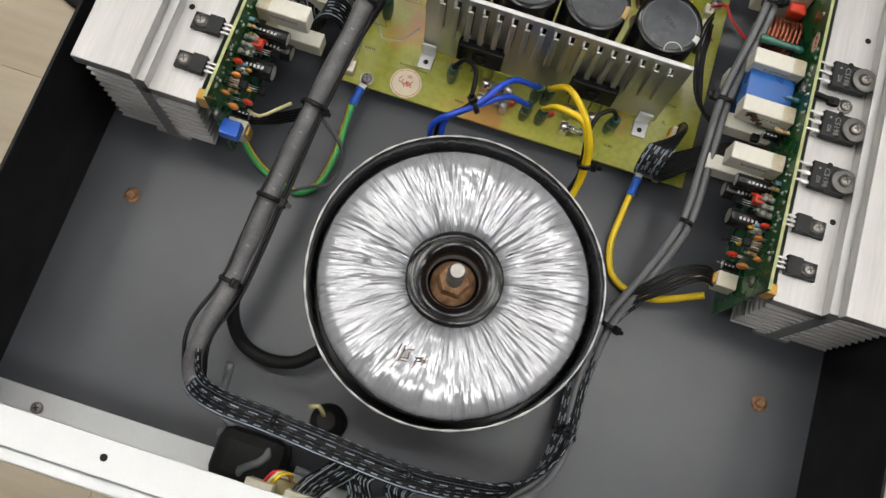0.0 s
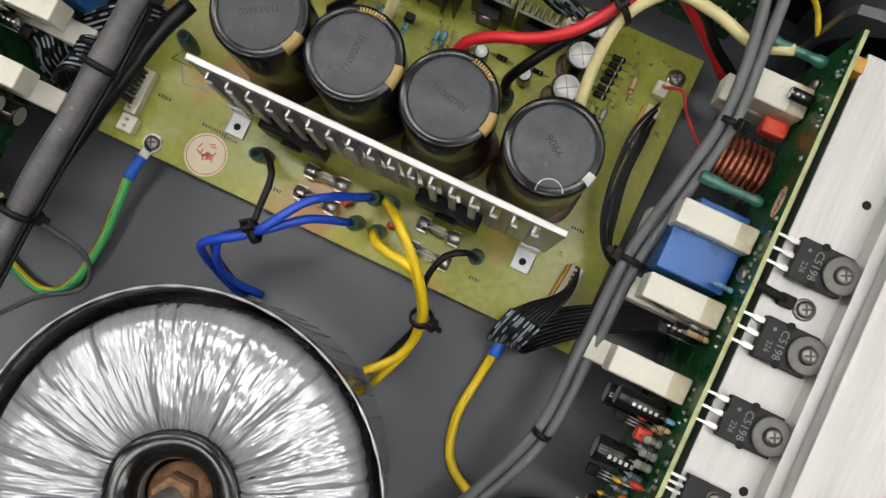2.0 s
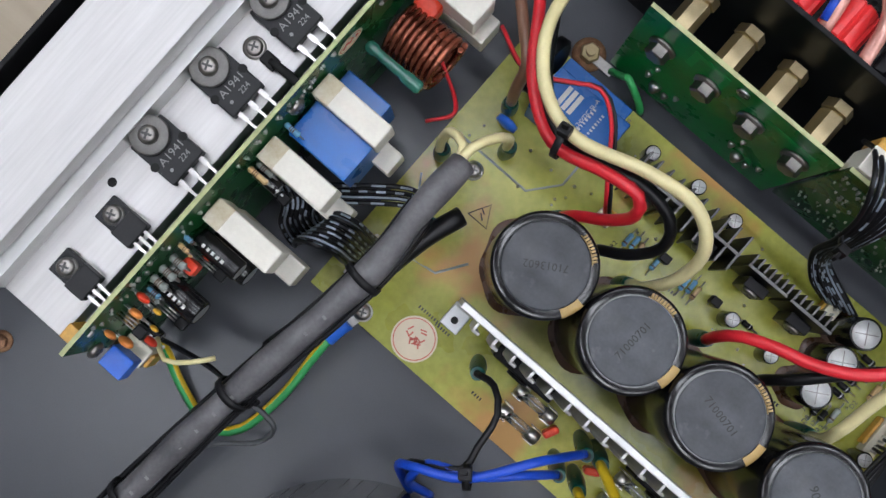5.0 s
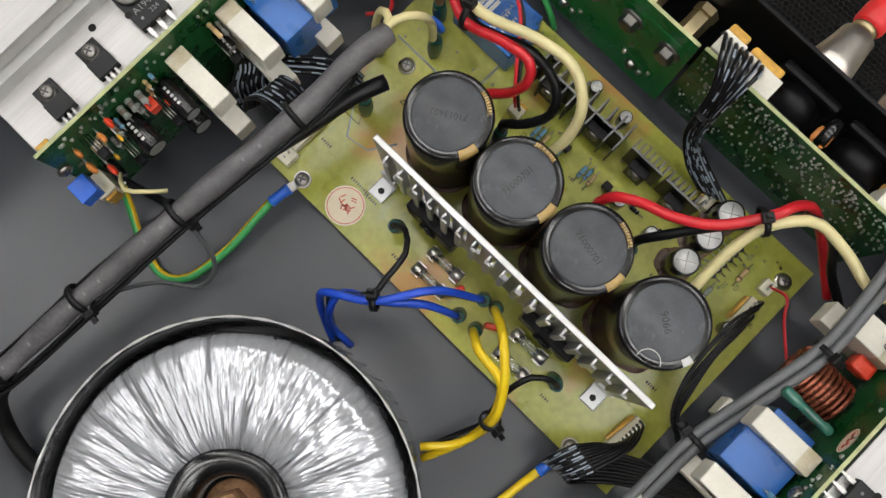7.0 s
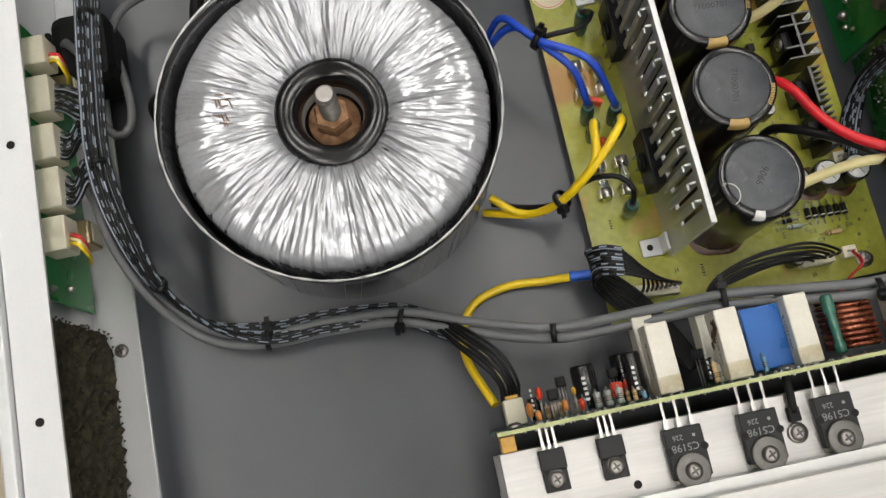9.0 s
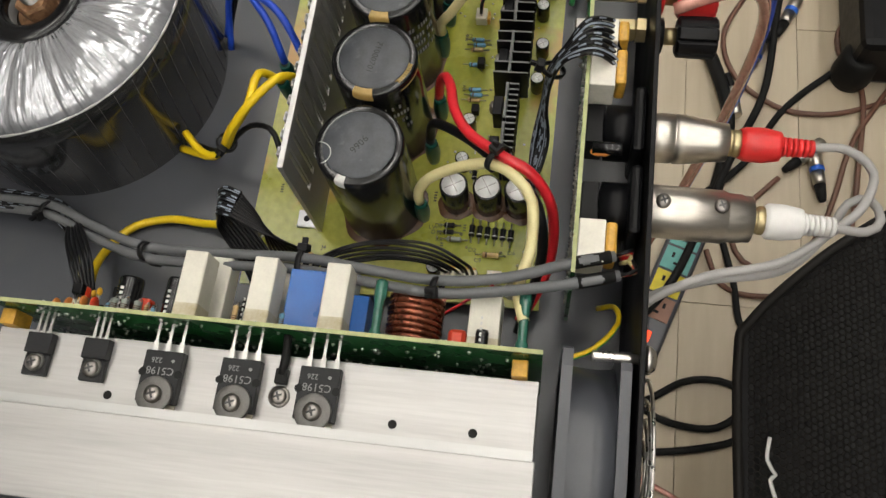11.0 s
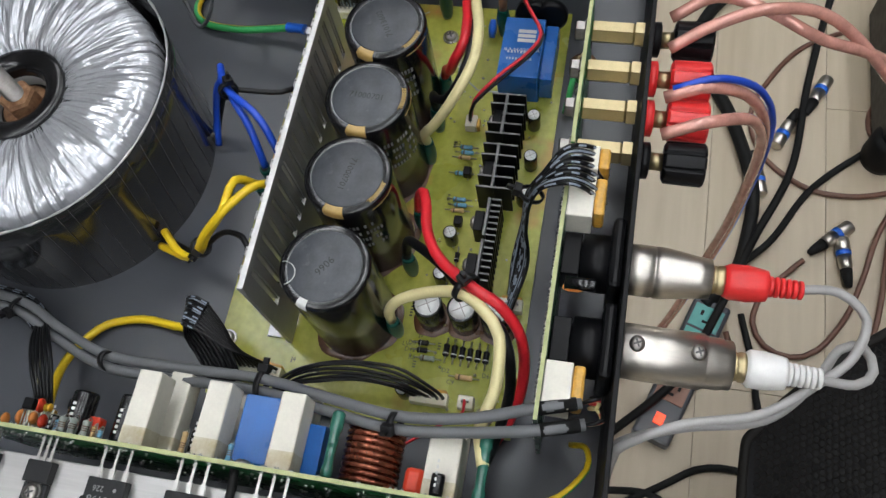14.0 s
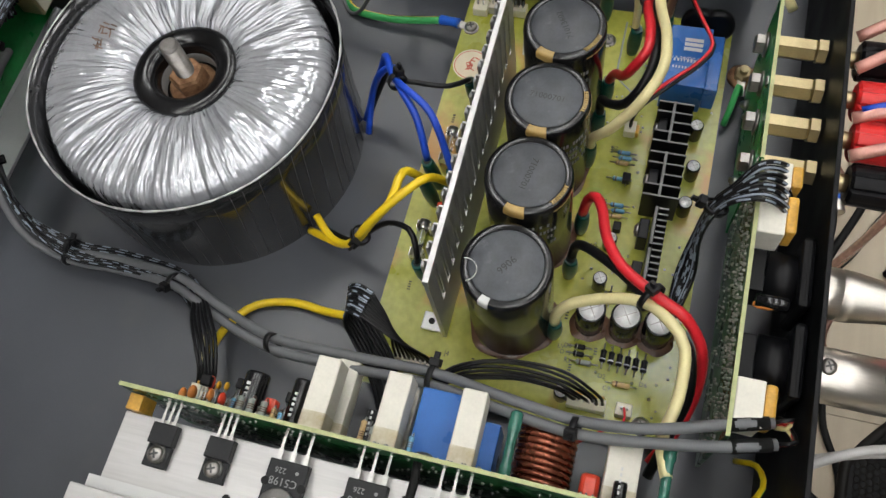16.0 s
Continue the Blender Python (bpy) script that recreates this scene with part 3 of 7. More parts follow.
# ---- small hardware ----
def screw_mesh(r=0.0032, h=0.0018, name="screw"):
    """Pan head with a cross recess."""
    bm = lathe(B(), [(r, 0), (r, h * 0.45), (r * 0.75, h * 0.85), (r * 0.4, h)], 20)
    for a in (0.4, 0.4 + math.pi / 2):
        box(bm, -r * 0.55, r * 0.55, -r * 0.12, r * 0.12, h * 0.7, h * 1.04, 0, Matrix.Rotation(a, 4, "Z"), 1)
    me = bpy.data.meshes.new(name)
    bm.to_mesh(me)
    bm.free()
    me.materials.append(M["steel_dull"]), me.materials.append(M["dark_print"])
    return me


SCREW = screw_mesh()
SCREW_BIG = screw_mesh(0.0034, 0.0024, "screw_head")


def power_transistor(mx, x, y, dy, big=True, code="C5198", z=0.0715):
    """A flat-backed transistor clamped to the ledge; its three leads reach the board."""
    X = XC + mx * (x - XC)
    rot = 0 if mx > 0 else 180
    t = thing("power_transistor", "black power transistor clamped to the heatsink with a washer and screw" if big else "small black transistor screwed to the heatsink", "transistor",
              "large power transistors" if big else "small driver transistors", at=pose(X, y + dy, z, 0, 0, rot))
    # local x points away from the board, the screw sits at the origin
    if big:
        b = box(B(), -0.0172, 0.0028, -0.0078, 0.0078, 0.0008, 0.0052, 0.0005)
        part("body", b, "epoxy", t)
        part("tab", box(B(), -0.012, 0.0045, -0.0066, 0.0066, 0.0001, 0.0008), "white_plastic", t, "cream insulating pad")
        for sy in (-1, 1):
            part("notch", lathe(B(), [(0.0016, 0.0051), (0.0016, 0.0054)], 14, Matrix.Translation((-0.0085, sy * 0.0072, 0))), "rubber", t)
        part("washer", lathe(B(), [(0.0068, 0.0053), (0.0070, 0.0056), (0.0070, 0.0068), (0.0066, 0.0071), (0.0036, 0.0071)], 32), "washer_grey", t, "large dull steel washer")
        s = share("screw", SCREW_BIG, t, Matrix.Translation((0, 0, 0.0071)))
        bm = text_mesh(code, 0.0042, pose(-0.0094, -0.0004, 0.00525, 0, 0, -90))
        text_mesh("226" if mx > 0 else "224", 0.0030, pose(-0.0134, -0.0026, 0.00525, 0, 0, -90), 0, bm)
        lathe(bm, [(0.0007, 0.0052), (0.0007, 0.0053)], 10, Matrix.Translation((-0.0134, 0.0040, 0)))
        part("marking", bm, "grey_print", t)
        px = (-0.0053, 0, 0.0053)
        l0, l1, zl = -0.0172, -0.0290, 0.0032
    else:
        part("body", box(B(), -0.0115, -0.0034, -0.0052, 0.0052, 0.0002, 0.0046, 0.0004), "epoxy", t)
        part("tab", box(B(), -0.0033, 0.0052, -0.0050, 0.0050, 0.0002, 0.0027, 0.0004), "epoxy", t, "thin moulded screw tab")
        part("washer", lathe(B(), [(0.0038, 0.0028), (0.0038, 0.0036), (0.0028, 0.0038)], 24), "washer_grey", t)
        share("screw", SCREW, t, Matrix.Translation((0.0004, 0, 0.0038)))
        px = (-0.0026, 0, 0.0026)
        l0, l1, zl = -0.0115, -0.0212, 0.0028
    for p in px:
        bm = box(B(), l1, l0, p - 0.0005, p + 0.0005, zl - 0.0003, zl + 0.0003)
        lw = 0.0009 if big else 0.0006
        box(bm, l0 - 0.004, l0, p - lw, p + lw, zl - 0.00032, zl + 0.00032)
        part("lead", bm, "tin", t)
    return t


for mx, dy, code in ((1, 0, "C5198"), (-1, 0.006, "A1941")):
    for y in (0.0600, 0.0290, -0.0020):
        power_transistor(mx, 0.2712, y, dy, True, code)
    for y in (-0.0310, -0.0550):
        power_transistor(mx, 0.2632, y, dy, False)
    # thermal sensor beside the transistors
    s = thing("thermal_sensor", "small sleeved thermal sensor clamped to the heatsink by a screw", "sensor", "thermal sensors", at=(XC + mx * (0.266 - XC), 0.0445 + dy, 0.0715))
    bm = tube(B(), [(-mx * 0.024, 0.0, 0.004), (-mx * 0.016, 0.0005, 0.003), (-mx * 0.008, 0.0, 0.0022)], 0.0017, 10)
    box(bm, -0.0105 if mx > 0 else 0.0045, -0.0045 if mx > 0 else 0.0105, -0.0024, 0.0024, 0.0002, 0.0034, 0.0006)
    part("sleeve", bm, "rubber", s)
    part("washer", lathe(B(), [(0.0042, 0.0002), (0.0042, 0.0009), (0.003, 0.001)], 24), "steel_dull", s)
    share("screw", SCREW, s, Matrix.Translation((0, 0, 0.001)))
    for y in (-0.071, 0.134):
        sp = tagged(part("spacer_block", box(B(), -0.0032, 0.0032, -0.003, 0.003, -0.006, 0.006, 0.0004), "glue"), "yellow brass spacer between heatsink and board", "spacer", "board spacers")
        sp.location = (XC + mx * (0.2465 - XC), y + dy, 0.070)
# drilled holes in the ledge
for mx, dy in ((1, 0), (-1, 0.006)):
    for x, y in ((0.2715, 0.089), (0.2715, 0.119), (0.2685, -0.029)):
        bm = lathe(B(), [(0.0017, 0), (0.0017, 0.00015)], 18)
        o = tagged(part("screw_hole", bm, "rubber"), "dark drilled screw hole in the heatsink ledge", "hole", "ledge holes", "structure")
        o.location = (XC + mx * (x + (0.004 if y < 0 else 0) - XC), y + dy + (0.0055 if y < 0 else 0), 0.07152)


# ---- parts on the amplifier boards ----
def on_board(mx, oy, board):
    """Fills one amplifier board. u runs off the board towards the middle, y along it, z up."""
    rnd = random.Random(11)

    def W(u, y, z):
        return Vector((XC + mx * (0.2412 - u - XC), y + oy, z))

    def bx(bm, u0, u1, y0, y1, z0, z1, bev=0.0):
        a, b = sorted((W(u0, 0, 0).x, W(u1, 0, 0).x))
        return box(bm, a, b, y0 + oy, y1 + oy, z0, z1, bev)

    def out(u, y, z):
        """A frame at the board's face whose z axis points off the board."""
        return Matrix.Translation(W(u, y, z)) @ Matrix.Rotation(math.radians(-90 * mx), 4, "Y")
    # electrolytic capacitors that stand off the board
    for y, z, r, l in ((-0.0115, 0.060, 0.0042, 0.021), (-0.0125, 0.045, 0.005, 0.022), (-0.0325, 0.058, 0.0052, 0.020), (0.020, 0.060, 0.0026, 0.012), (0.118, 0.066, 0.0026, 0.010), (-0.054, 0.040, 0.003, 0.011)):
        c = part("capacitor", lathe(B(), [(r * 0.92, 0.0015), (r, 0.003), (r, l - 0.001), (r * 0.9, l), (r * 0.82, l - 0.0003)], 24, out(0, y, z)), "black_gloss", board, "small black electrolytic capacitor")
        part("end_disc", lathe(B(), [(r * 0.8, l - 0.0004), (r * 0.8, l - 0.0001)], 20, out(0, y, z)), "alu_fin", c)
        bm = B()
        for k in range(5):
            bx(bm, 0.005 + k * 0.0022, 0.0062 + k * 0.0022, y - r * 0.35, y - r * 0.05, z + r * 0.965, z + r * 1.005)
        part("print", bm, "white_print", c)
    # grey and blue resistors standing on end
    for y, z, mt, r, l in [(-0.0215, 0.070, "res_grey", 0.0017, 0.007), (-0.0265, 0.071, "res_grey", 0.0017, 0.007), (-0.031, 0.071, "res_grey", 0.0017, 0.007), (-0.0255, 0.062, "res_grey", 0.0015, 0.006),
                           (-0.016, 0.073, "res_tan", 0.001, 0.005), (-0.0125, 0.074, "res_blue", 0.001, 0.004), (-0.0175, 0.066, "res_tan", 0.001, 0.005), (-0.036, 0.066, "res_blue", 0.0012, 0.006), (-0.0385, 0.062, "res_grey", 0.0014, 0.006),
                           (0.0195, 0.070, "res_tan", 0.0013, 0.009), (0.0225, 0.066, "res_grey", 0.0012, 0.008), (0.0395, 0.072, "res_blue", 0.0012, 0.007), (-0.046, 0.066, "res_tan", 0.0011, 0.006), (-0.0485, 0.064, "res_tan", 0.0011, 0.006), (-0.051, 0.062, "res_tan", 0.0011, 0.006), (-0.0435, 0.055, "res_grey", 0.0012, 0.006)]:
        rs = part("resistor", lathe(B(), [(r * 0.6, 0.001), (r, 0.0016), (r * 0.85, 0.003), (r * 0.85, l - 0.001), (r, l), (r * 0.4, l + 0.0006)], 14, out(0, y, z)), mt, board)
        bm = tube(B(), [W(l, y, z), W(l + 0.0014, y, z - 0.0006), W(l + 0.0012, y, z - r * 1.9), W(0, y, z - r * 2.0)], 0.0003, 6)
        part("lead", bm, "tin", rs)
        bm = B()
        for k in range(3):
            lathe(bm, [(r * 0.9, 0.0032 + k * 0.0008), (r * 0.9, 0.0036 + k * 0.0008)], 12, out(0, y, z))
        part("band", bm, "flux", rs)
    # disc and film capacitors
    for y, z, u, mt, rr in [(-0.058, 0.058, 0.006, "orange", 0.0032), (-0.0525, 0.056, 0.012, "redcap", 0.0030), (-0.0445, 0.070, 0.005, "orange", 0.0026), (-0.0395, 0.069, 0.010, "yellowcap", 0.0018), (-0.056, 0.070, 0.003, "orange", 0.0025), (-0.047, 0.060, 0.011, "yellowcap", 0.0018), (-0.038, 0.073, 0.004, "redcap", 0.0028), (-0.0155, 0.058, 0.008, "redcap", 0.0022)]:
        t = bmesh.new()
        bmesh.ops.create_uvsphere(t, u_segments=16, v_segments=9, radius=1)
        bmesh.ops.transform(t, matrix=Matrix.Translation(W(u, y, z)) @ Matrix.Diagonal((rr, rr * 0.5, rr, 1)), verts=t.verts)
        for f in t.faces:
            f.smooth = True
        bm = B()
        join(bm, t)
        d = part("disc_capacitor", bm, mt, board)
        bm = tube(B(), [W(u - rr * 0.6, y, z + rr * 0.4), W(0, y, z + rr * 0.5)], 0.0003, 6)
        tube(bm, [W(u - rr * 0.6, y, z - rr * 0.4), W(0, y, z - rr * 0.5)], 0.0003, 6)
        part("lead", bm, "tin", d)
    part("film_capacitor", bx(B(), 0.004, 0.0100, -0.0235, -0.0185, 0.0605, 0.0665, 0.0009), "redcap", board, "glossy red box film capacitor")
    part("film_capacitor", bx(B(), 0.002, 0.0122, 0.1035, 0.1110, 0.0485, 0.0570, 0.0018), "redcap", board, "glossy red box film capacitor")
    # small transistors
    for y, z, u in ((-0.0485, 0.069, 0.008), (-0.0185, 0.050, 0.012), (-0.0415, 0.050, 0.013), (0.0185, 0.055, 0.012)):
        tr = part("small_transistor", bx(B(), u, u + 0.0046, y - 0.0022, y + 0.0022, z - 0.0018, z + 0.0018, 0.0006), "black_plastic", board)
        bm = B()
        for k in (-1, 0, 1):
            tube(bm, [W(u, y + k * 0.0013, z), W(0, y + k * 0.0013, z)], 0.0003, 6)
        part("lead", bm, "tin", tr)
    # relay, coil, green wire-wound resistor
    rl = part("relay", bx(B(), 0.002, 0.0285, 0.0375, 0.0555, 0.038, 0.0655, 0.0006), "blue_plastic", board, "blue plastic relay")
    part("relay_step", bx(B(), 0.0015, 0.022, 0.0555, 0.0700, 0.036, 0.0580, 0.0006), "blue_plastic", rl)
    pts = []
    cy, cz, cr = 0.0885 + (0.007 if mx < 0 else 0), 0.0490, 0.0108
    for i in range(9 * 20 + 1):
        a = 2 * math.pi * i / 20
        pts.append(W(0.0035 + 0.0227 * i / (9 * 20), cy + cr * math.cos(a), cz + cr * math.sin(a)))
    part("coil", tube(B(), pts, 0.00115, 8, smooth_line=False), "copper", board, "coil of thick enamelled copper wire")
    pts = [W(0.0035 + 0.0227 * i / (9 * 20), cy + (cr - 0.0024) * math.cos(2 * math.pi * i / 20), cz + (cr - 0.0024) * math.sin(2 * math.pi * i / 20)) for i in range(9 * 20 + 1)]
    part("inner_winding", tube(B(), pts, 0.00115, 6, smooth_line=False), "copper", board)
    gt = part("wirewound_resistor", lathe(B(), [(0.0018, 0.002), (0.0024, 0.003), (0.0024, 0.006), (0.0019, 0.007), (0.0021, 0.019), (0.0026, 0.0200), (0.0026, 0.0265), (0.0016, 0.0275)], 20, out(0, 0.0755 + (0.005 if mx < 0 else 0), 0.0640)), "glass_green", board, "green glazed wire-wound resistor")
    part("wirewound_resistor", lathe(B(), [(0.0018, 0.002), (0.0026, 0.003), (0.0026, 0.006), (0.0020, 0.007), (0.0020, 0.021), (0.0026, 0.022), (0.0026, 0.026), (0.0016, 0.027)], 20, out(0, 0.1335, 0.066)), "glass_green", board, "green glazed wire-wound resistor")
    # connector with wires, trimmer and a screw near the front end
    part("connector", bx(B(), 0.001, 0.0125, -0.0675, -0.0585, 0.030, 0.0425, 0.0006), "white_plastic", board, "cream plug connector with amber glue")
    part("glue_blob", bx(B(), 0.0126, 0.0142, -0.0660, -0.0600, 0.031, 0.041, 0.0006), "glue", board)
    if mx < 0:
        part("trimmer", bx(B(), 0.0015, 0.0120, -0.0725, -0.0635, 0.0435, 0.0520, 0.0005), "crimp_blue", board, "small blue trimmer")
    for y, z in ((-0.066, 0.062), (0.0465, 0.074), (0.1285, 0.058)):
        share("screw", SCREW_BIG, board, out(0, y, z))
    # solder joints of the large parts
    bm = B()
    for i in range(60):
        y, z = rnd.uniform(-0.06, 0.135), rnd.choice((0.0765, 0.079, 0.0815))
        r = rnd.uniform(0.0006, 0.0013)
        lathe(bm, [(r, 0), (r * 0.75, 0.0006), (r * 0.2, 0.0012)], 8, out(0, y, z))
    for i in range(170):
        y, z = rnd.uniform(-0.068, 0.135), rnd.uniform(0.012, 0.082)
        r = rnd.uniform(0.0005, 0.001)
        lathe(bm, [(r, 0), (r * 0.75, 0.0005), (r * 0.2, 0.0011)], 7, Matrix.Translation(W(-0.0016, y, z)) @ Matrix.Rotation(math.radians(90 * mx), 4, "Y"))
    part("solder_joints", bm, "tin", board)
    # oval paper seal
    bm = lathe(B(), [(0.0062, 0), (0.0062, 0.00012)], 32, out(0, 0.0755, 0.0755) @ Matrix.Diagonal((0.7, 1, 1, 1)))
    sl = part("seal", bm, "paper", board, "oval paper seal with red print")
    bm = lathe(B(), [(0.0050, 0.00013), (0.0052, 0.0002), (0.0054, 0.00013)], 32, out(0, 0.0755, 0.0755) @ Matrix.Diagonal((0.7, 1, 1, 1)), cap=False)
    for k in range(-2, 3):
        lathe(bm, [(0.0012, 0.00013), (0.0008, 0.00022)], 5, out(0, 0.0755 + k * 0.0016, 0.0755 + (k % 2) * 0.0012))
    part("seal_print", bm, "red_ink", sl)


on_board(1, 0, ampR)
on_board(-1, -0.008, ampL)
for mx, dy in ((1, 0), (-1, -0.003)):
    for y in (0.0560, 0.0285, 0.0005):
        cement_resistor(mx, y + dy, 0.043, 0.205, 0.2395, 0.0095, 0.011)
    cement_resistor(mx, 0.1180 + dy, 0.0560, 0.2150, 0.2405, 0.0125, 0.0135)
    cement_resistor(mx, 0.1180 + dy, 0.0400, 0.2110, 0.2405, 0.0115, 0.012)

mid = [o for o in bpy.data.objects if o.name.startswith("cement_resistor") and o.location.x > 0.2 and abs(o.location.y - 0.029) < 1e-4 and abs(o.location.z - 0.066) < 1e-4][0]
bm = B()
rnd = random.Random(41)
for cx, cz, rr in ((-0.0085, 0.0042, 0.0026), (-0.0060, 0.0020, 0.0024), (-0.0040, -0.0010, 0.0028), (-0.0010, -0.0040, 0.0022), (-0.0100, 0.0010, 0.0012)):
    ring = [bm.verts.new((cx + rr * rnd.uniform(0.6, 1.25) * math.cos(k * math.pi / 7), -0.00500 - 0.00012 * rnd.random(), max(-0.0064, min(0.0064, cz + rr * rnd.uniform(0.6, 1.25) * math.sin(k * math.pi / 7))))) for k in range(14)]
    bm.faces.new(ring)
part("burnt_resin", bm, "flux", mid, "brown burnt resin run over the side")

# printed values on the cement resistors
for ob in [o for o in bpy.data.objects if o.name.startswith("cement_resistor") and abs(o.location.z - 0.066) < 1e-4]:
    bm = text_mesh("5W0.25\u03a91%", 0.0032, pose(0.001, -0.00493, 0.0016, 90, 0, 0) @ pose(0, 0, 0, 0, 0, 180))
    part("marking", bm, "dark_print", ob)

# ---- comb on the plate heatsink ----
for x in TABS:
    bm = box(B(), x - 0.0016, x - 0.0004, 0.0266, 0.0312, 0.0445, 0.0805, 0.0004)
    box(bm, x - 0.0015, x + 0.0018, 0.0258, 0.0272, 0.0462, 0.0790, 0.0006)
    part("fin", bm, "alu_fin", fence)
for x, s in ((0.0310, 1), (0.1700, 1)):
    bm = box(B(), x - 0.0045, x + 0.0045, 0.0180, 0.0290, PZ + 0.0002, PZ + 0.0016, 0.0005)
    box(bm, x - 0.0045, x + 0.0045, 0.0278, 0.0294, PZ + 0.0002, PZ + 0.013, 0.0005)
    fb = part("foot_bracket", bm, "alu_panel", fence, "white metal angle foot")
    part("foot_hole", lathe(B(), [(0.0016, PZ + 0.0015), (0.0016, PZ + 0.00175)], 16, Matrix.Translation((x, 0.0225, 0))), "rubber", fb)
for x in (0.0630, 0.1330):
    br = thing("bridge_rectifier", "flat black bridge rectifier bolted to the plate heatsink", "rectifier", "bridge rectifiers", at=(x, 0.0294, 0.036))
    part("body", box(B(), -0.0140, 0.0140, -0.0062, -0.0002, -0.009, 0.0095, 0.0008), "black_plastic", br)
    part("boss", lathe(B(), [(0.0048, 0.0062), (0.0048, 0.0078), (0.0030, 0.0080)], 24, Matrix.Rotation(math.radians(90), 4, "X")), "black_plastic", br)
    for k in (-1.5, -0.5, 0.5, 1.5):
        part("lead", tube(B(), [(k * 0.0066, -0.003, -0.009), (k * 0.0066, -0.003, -0.0250)], 0.0006, 6), "tin", br)

# ---- parts on the supply board ----
def small_cap(x, y, r, h, name="electrolytic_capacitor"):
    c = thing(name, "small black electrolytic capacitor with a bright aluminium top", "capacitor", "small capacitors", at=pose(x, y, PZ, 0, 0, 30))
    part("sleeve", lathe(B(), [(r * 0.94, 0), (r, 0.001), (r, h - 0.0006), (r * 0.95, h), (r * 0.84, h - 0.0001)], 28), "black_gloss", c)
    part("top_disc", lathe(B(), [(r * 0.85, h - 0.0006), (r * 0.85, h + 0.0001), (0, h + 0.0002)], 24, cap=False), "cap_bright", c)
    bm = B()
    for a in (0, math.pi / 2):
        box(bm, -r * 0.7, r * 0.7, -r * 0.03, r * 0.03, h + 0.0001, h + 0.0003, 0, Matrix.Rotation(a, 4, "Z"))
    part("vent_score", bm, "steel_dull", c)
    return c


for y in (0.0945, 0.1100, 0.1245):
    small_cap(0.1550, y, 0.0066, 0.0215)
for x, y in ((0.047, 0.127), (0.070, 0.1285), (0.090, 0.1275), (0.115, 0.0965), (0.136, 0.0955)):
    small_cap(x, y, 0.0033, 0.0115)
small_cap(0.1915, 0.0885, 0.0033, 0.0105)

# regulators on black comb heatsinks
for x0, x1, two in ((0.045, 0.068, 1), (0.073, 0.097, 1), (0.102, 0.121, 0), (0.123, 0.143, 0)):
    rg = thing("regulator_heatsink", "small black comb heatsink with painted pale edge glints and a regulator", "heatsink", "regulator heatsinks", at=((x0 + x1) / 2, 0.1145, PZ))
    h = (x1 - x0) / 2
    part("plate", box(B(), -h, h, -0.0006, 0.0006, 0.003, 0.0255), "black_plastic", rg)
    # thin pale strips here and on the fins paint the edge glints
    part("bare_edge", box(B(), -h, h, -0.0006, 0.0006, 0.0256, 0.0258), "bare_edge", rg)
    n = 5 if two else 7
    for k in range(n):
        xx = -h + 0.0006 + k * (2 * h - 0.0012) / (n - 1)
        y0, y1 = (-0.0075 if two and k not in (2,) else -0.001, 0.009) if two else (0.001, 0.0055)
        f = part("fin", box(B(), xx - 0.00042, xx + 0.00042, y0, y1, 0.003, 0.0253), "black_plastic", rg)
        part("bare_edge", box(B(), xx - 0.00042, xx + 0.00042, y0, y1, 0.0254, 0.0256), "bare_edge", f)
    part("regulator", box(B(), -0.005, 0.005, -0.0062, -0.0016, 0.006, 0.0205, 0.0005), "black_plastic", rg)
    share("screw", SCREW, rg, Matrix.Translation((0, -0.0062, 0.017)) @ Matrix.Rotation(math.radians(90), 4, "X"))

# small axial parts lying on the board
def axial(x, y, mt, r=0.0012, l=0.006, rot=0, z=0.0018, kind="resistor"):
    t = thing(kind, "small axial %s soldered to the supply board" % kind, kind, "axial parts", at=pose(x, y, PZ + z, 0, 90, 0) if not rot else pose(x, y, PZ + z, 90, 0, 0))
    part("body", lathe(B(), [(r * 0.5, -l / 2), (r, -l / 2 + 0.0006), (r * 0.86, -l / 2 + 0.0016), (r * 0.86, l / 2 - 0.0016), (r, l / 2 - 0.0006), (r * 0.5, l / 2)], 14), mt, t)
    part("lead", tube(B(), [(0, 0, -l / 2 - 0.003), (0, 0, l / 2 + 0.003)], 0.0003, 6), "tin", t)
    part("band", lathe(B(), [(r * 0.91, l * 0.2), (r * 0.91, l * 0.3)], 14), "white_print" if kind == "diode" else "flux", t)
    return t


for k in range(6):
    axial(0.1695 + 0.0002 * k, 0.1035 + k * 0.0037, "black_plastic", 0.0015, 0.006, kind="diode")
for x, y in ((0.1675, 0.0925), (0.171, 0.0925)):
    axial(x, y, "black_plastic", 0.0014, 0.005, 1, kind="diode")
axial(0.1745, 0.0955, "res_grey", 0.0014, 0.007, 1)
axial(0.1810, 0.1135, "res_tan", 0.0014, 0.008, 1)
for i, x in enumerate((0.0665, 0.0695, 0.0725)):
    for j, (x0, y0) in enumerate(((0, 0), (0.0295, 0.0015))):
        axial(x + x0 - 0.003, 0.0950 + y0 + (i % 2) * 0.001, ("res_blue", "res_blue", "res_tan")[i], 0.0012, 0.0065, 1)
axial(0.0785, 0.0950, "res_blue", 0.0012, 0.0065, 1)
axial(0.1235, 0.1005, "black_plastic", 0.0013, 0.005, 0, kind="diode")
axial(0.1405, 0.1015, "black_plastic", 0.0013, 0.005, 0, kind="diode")
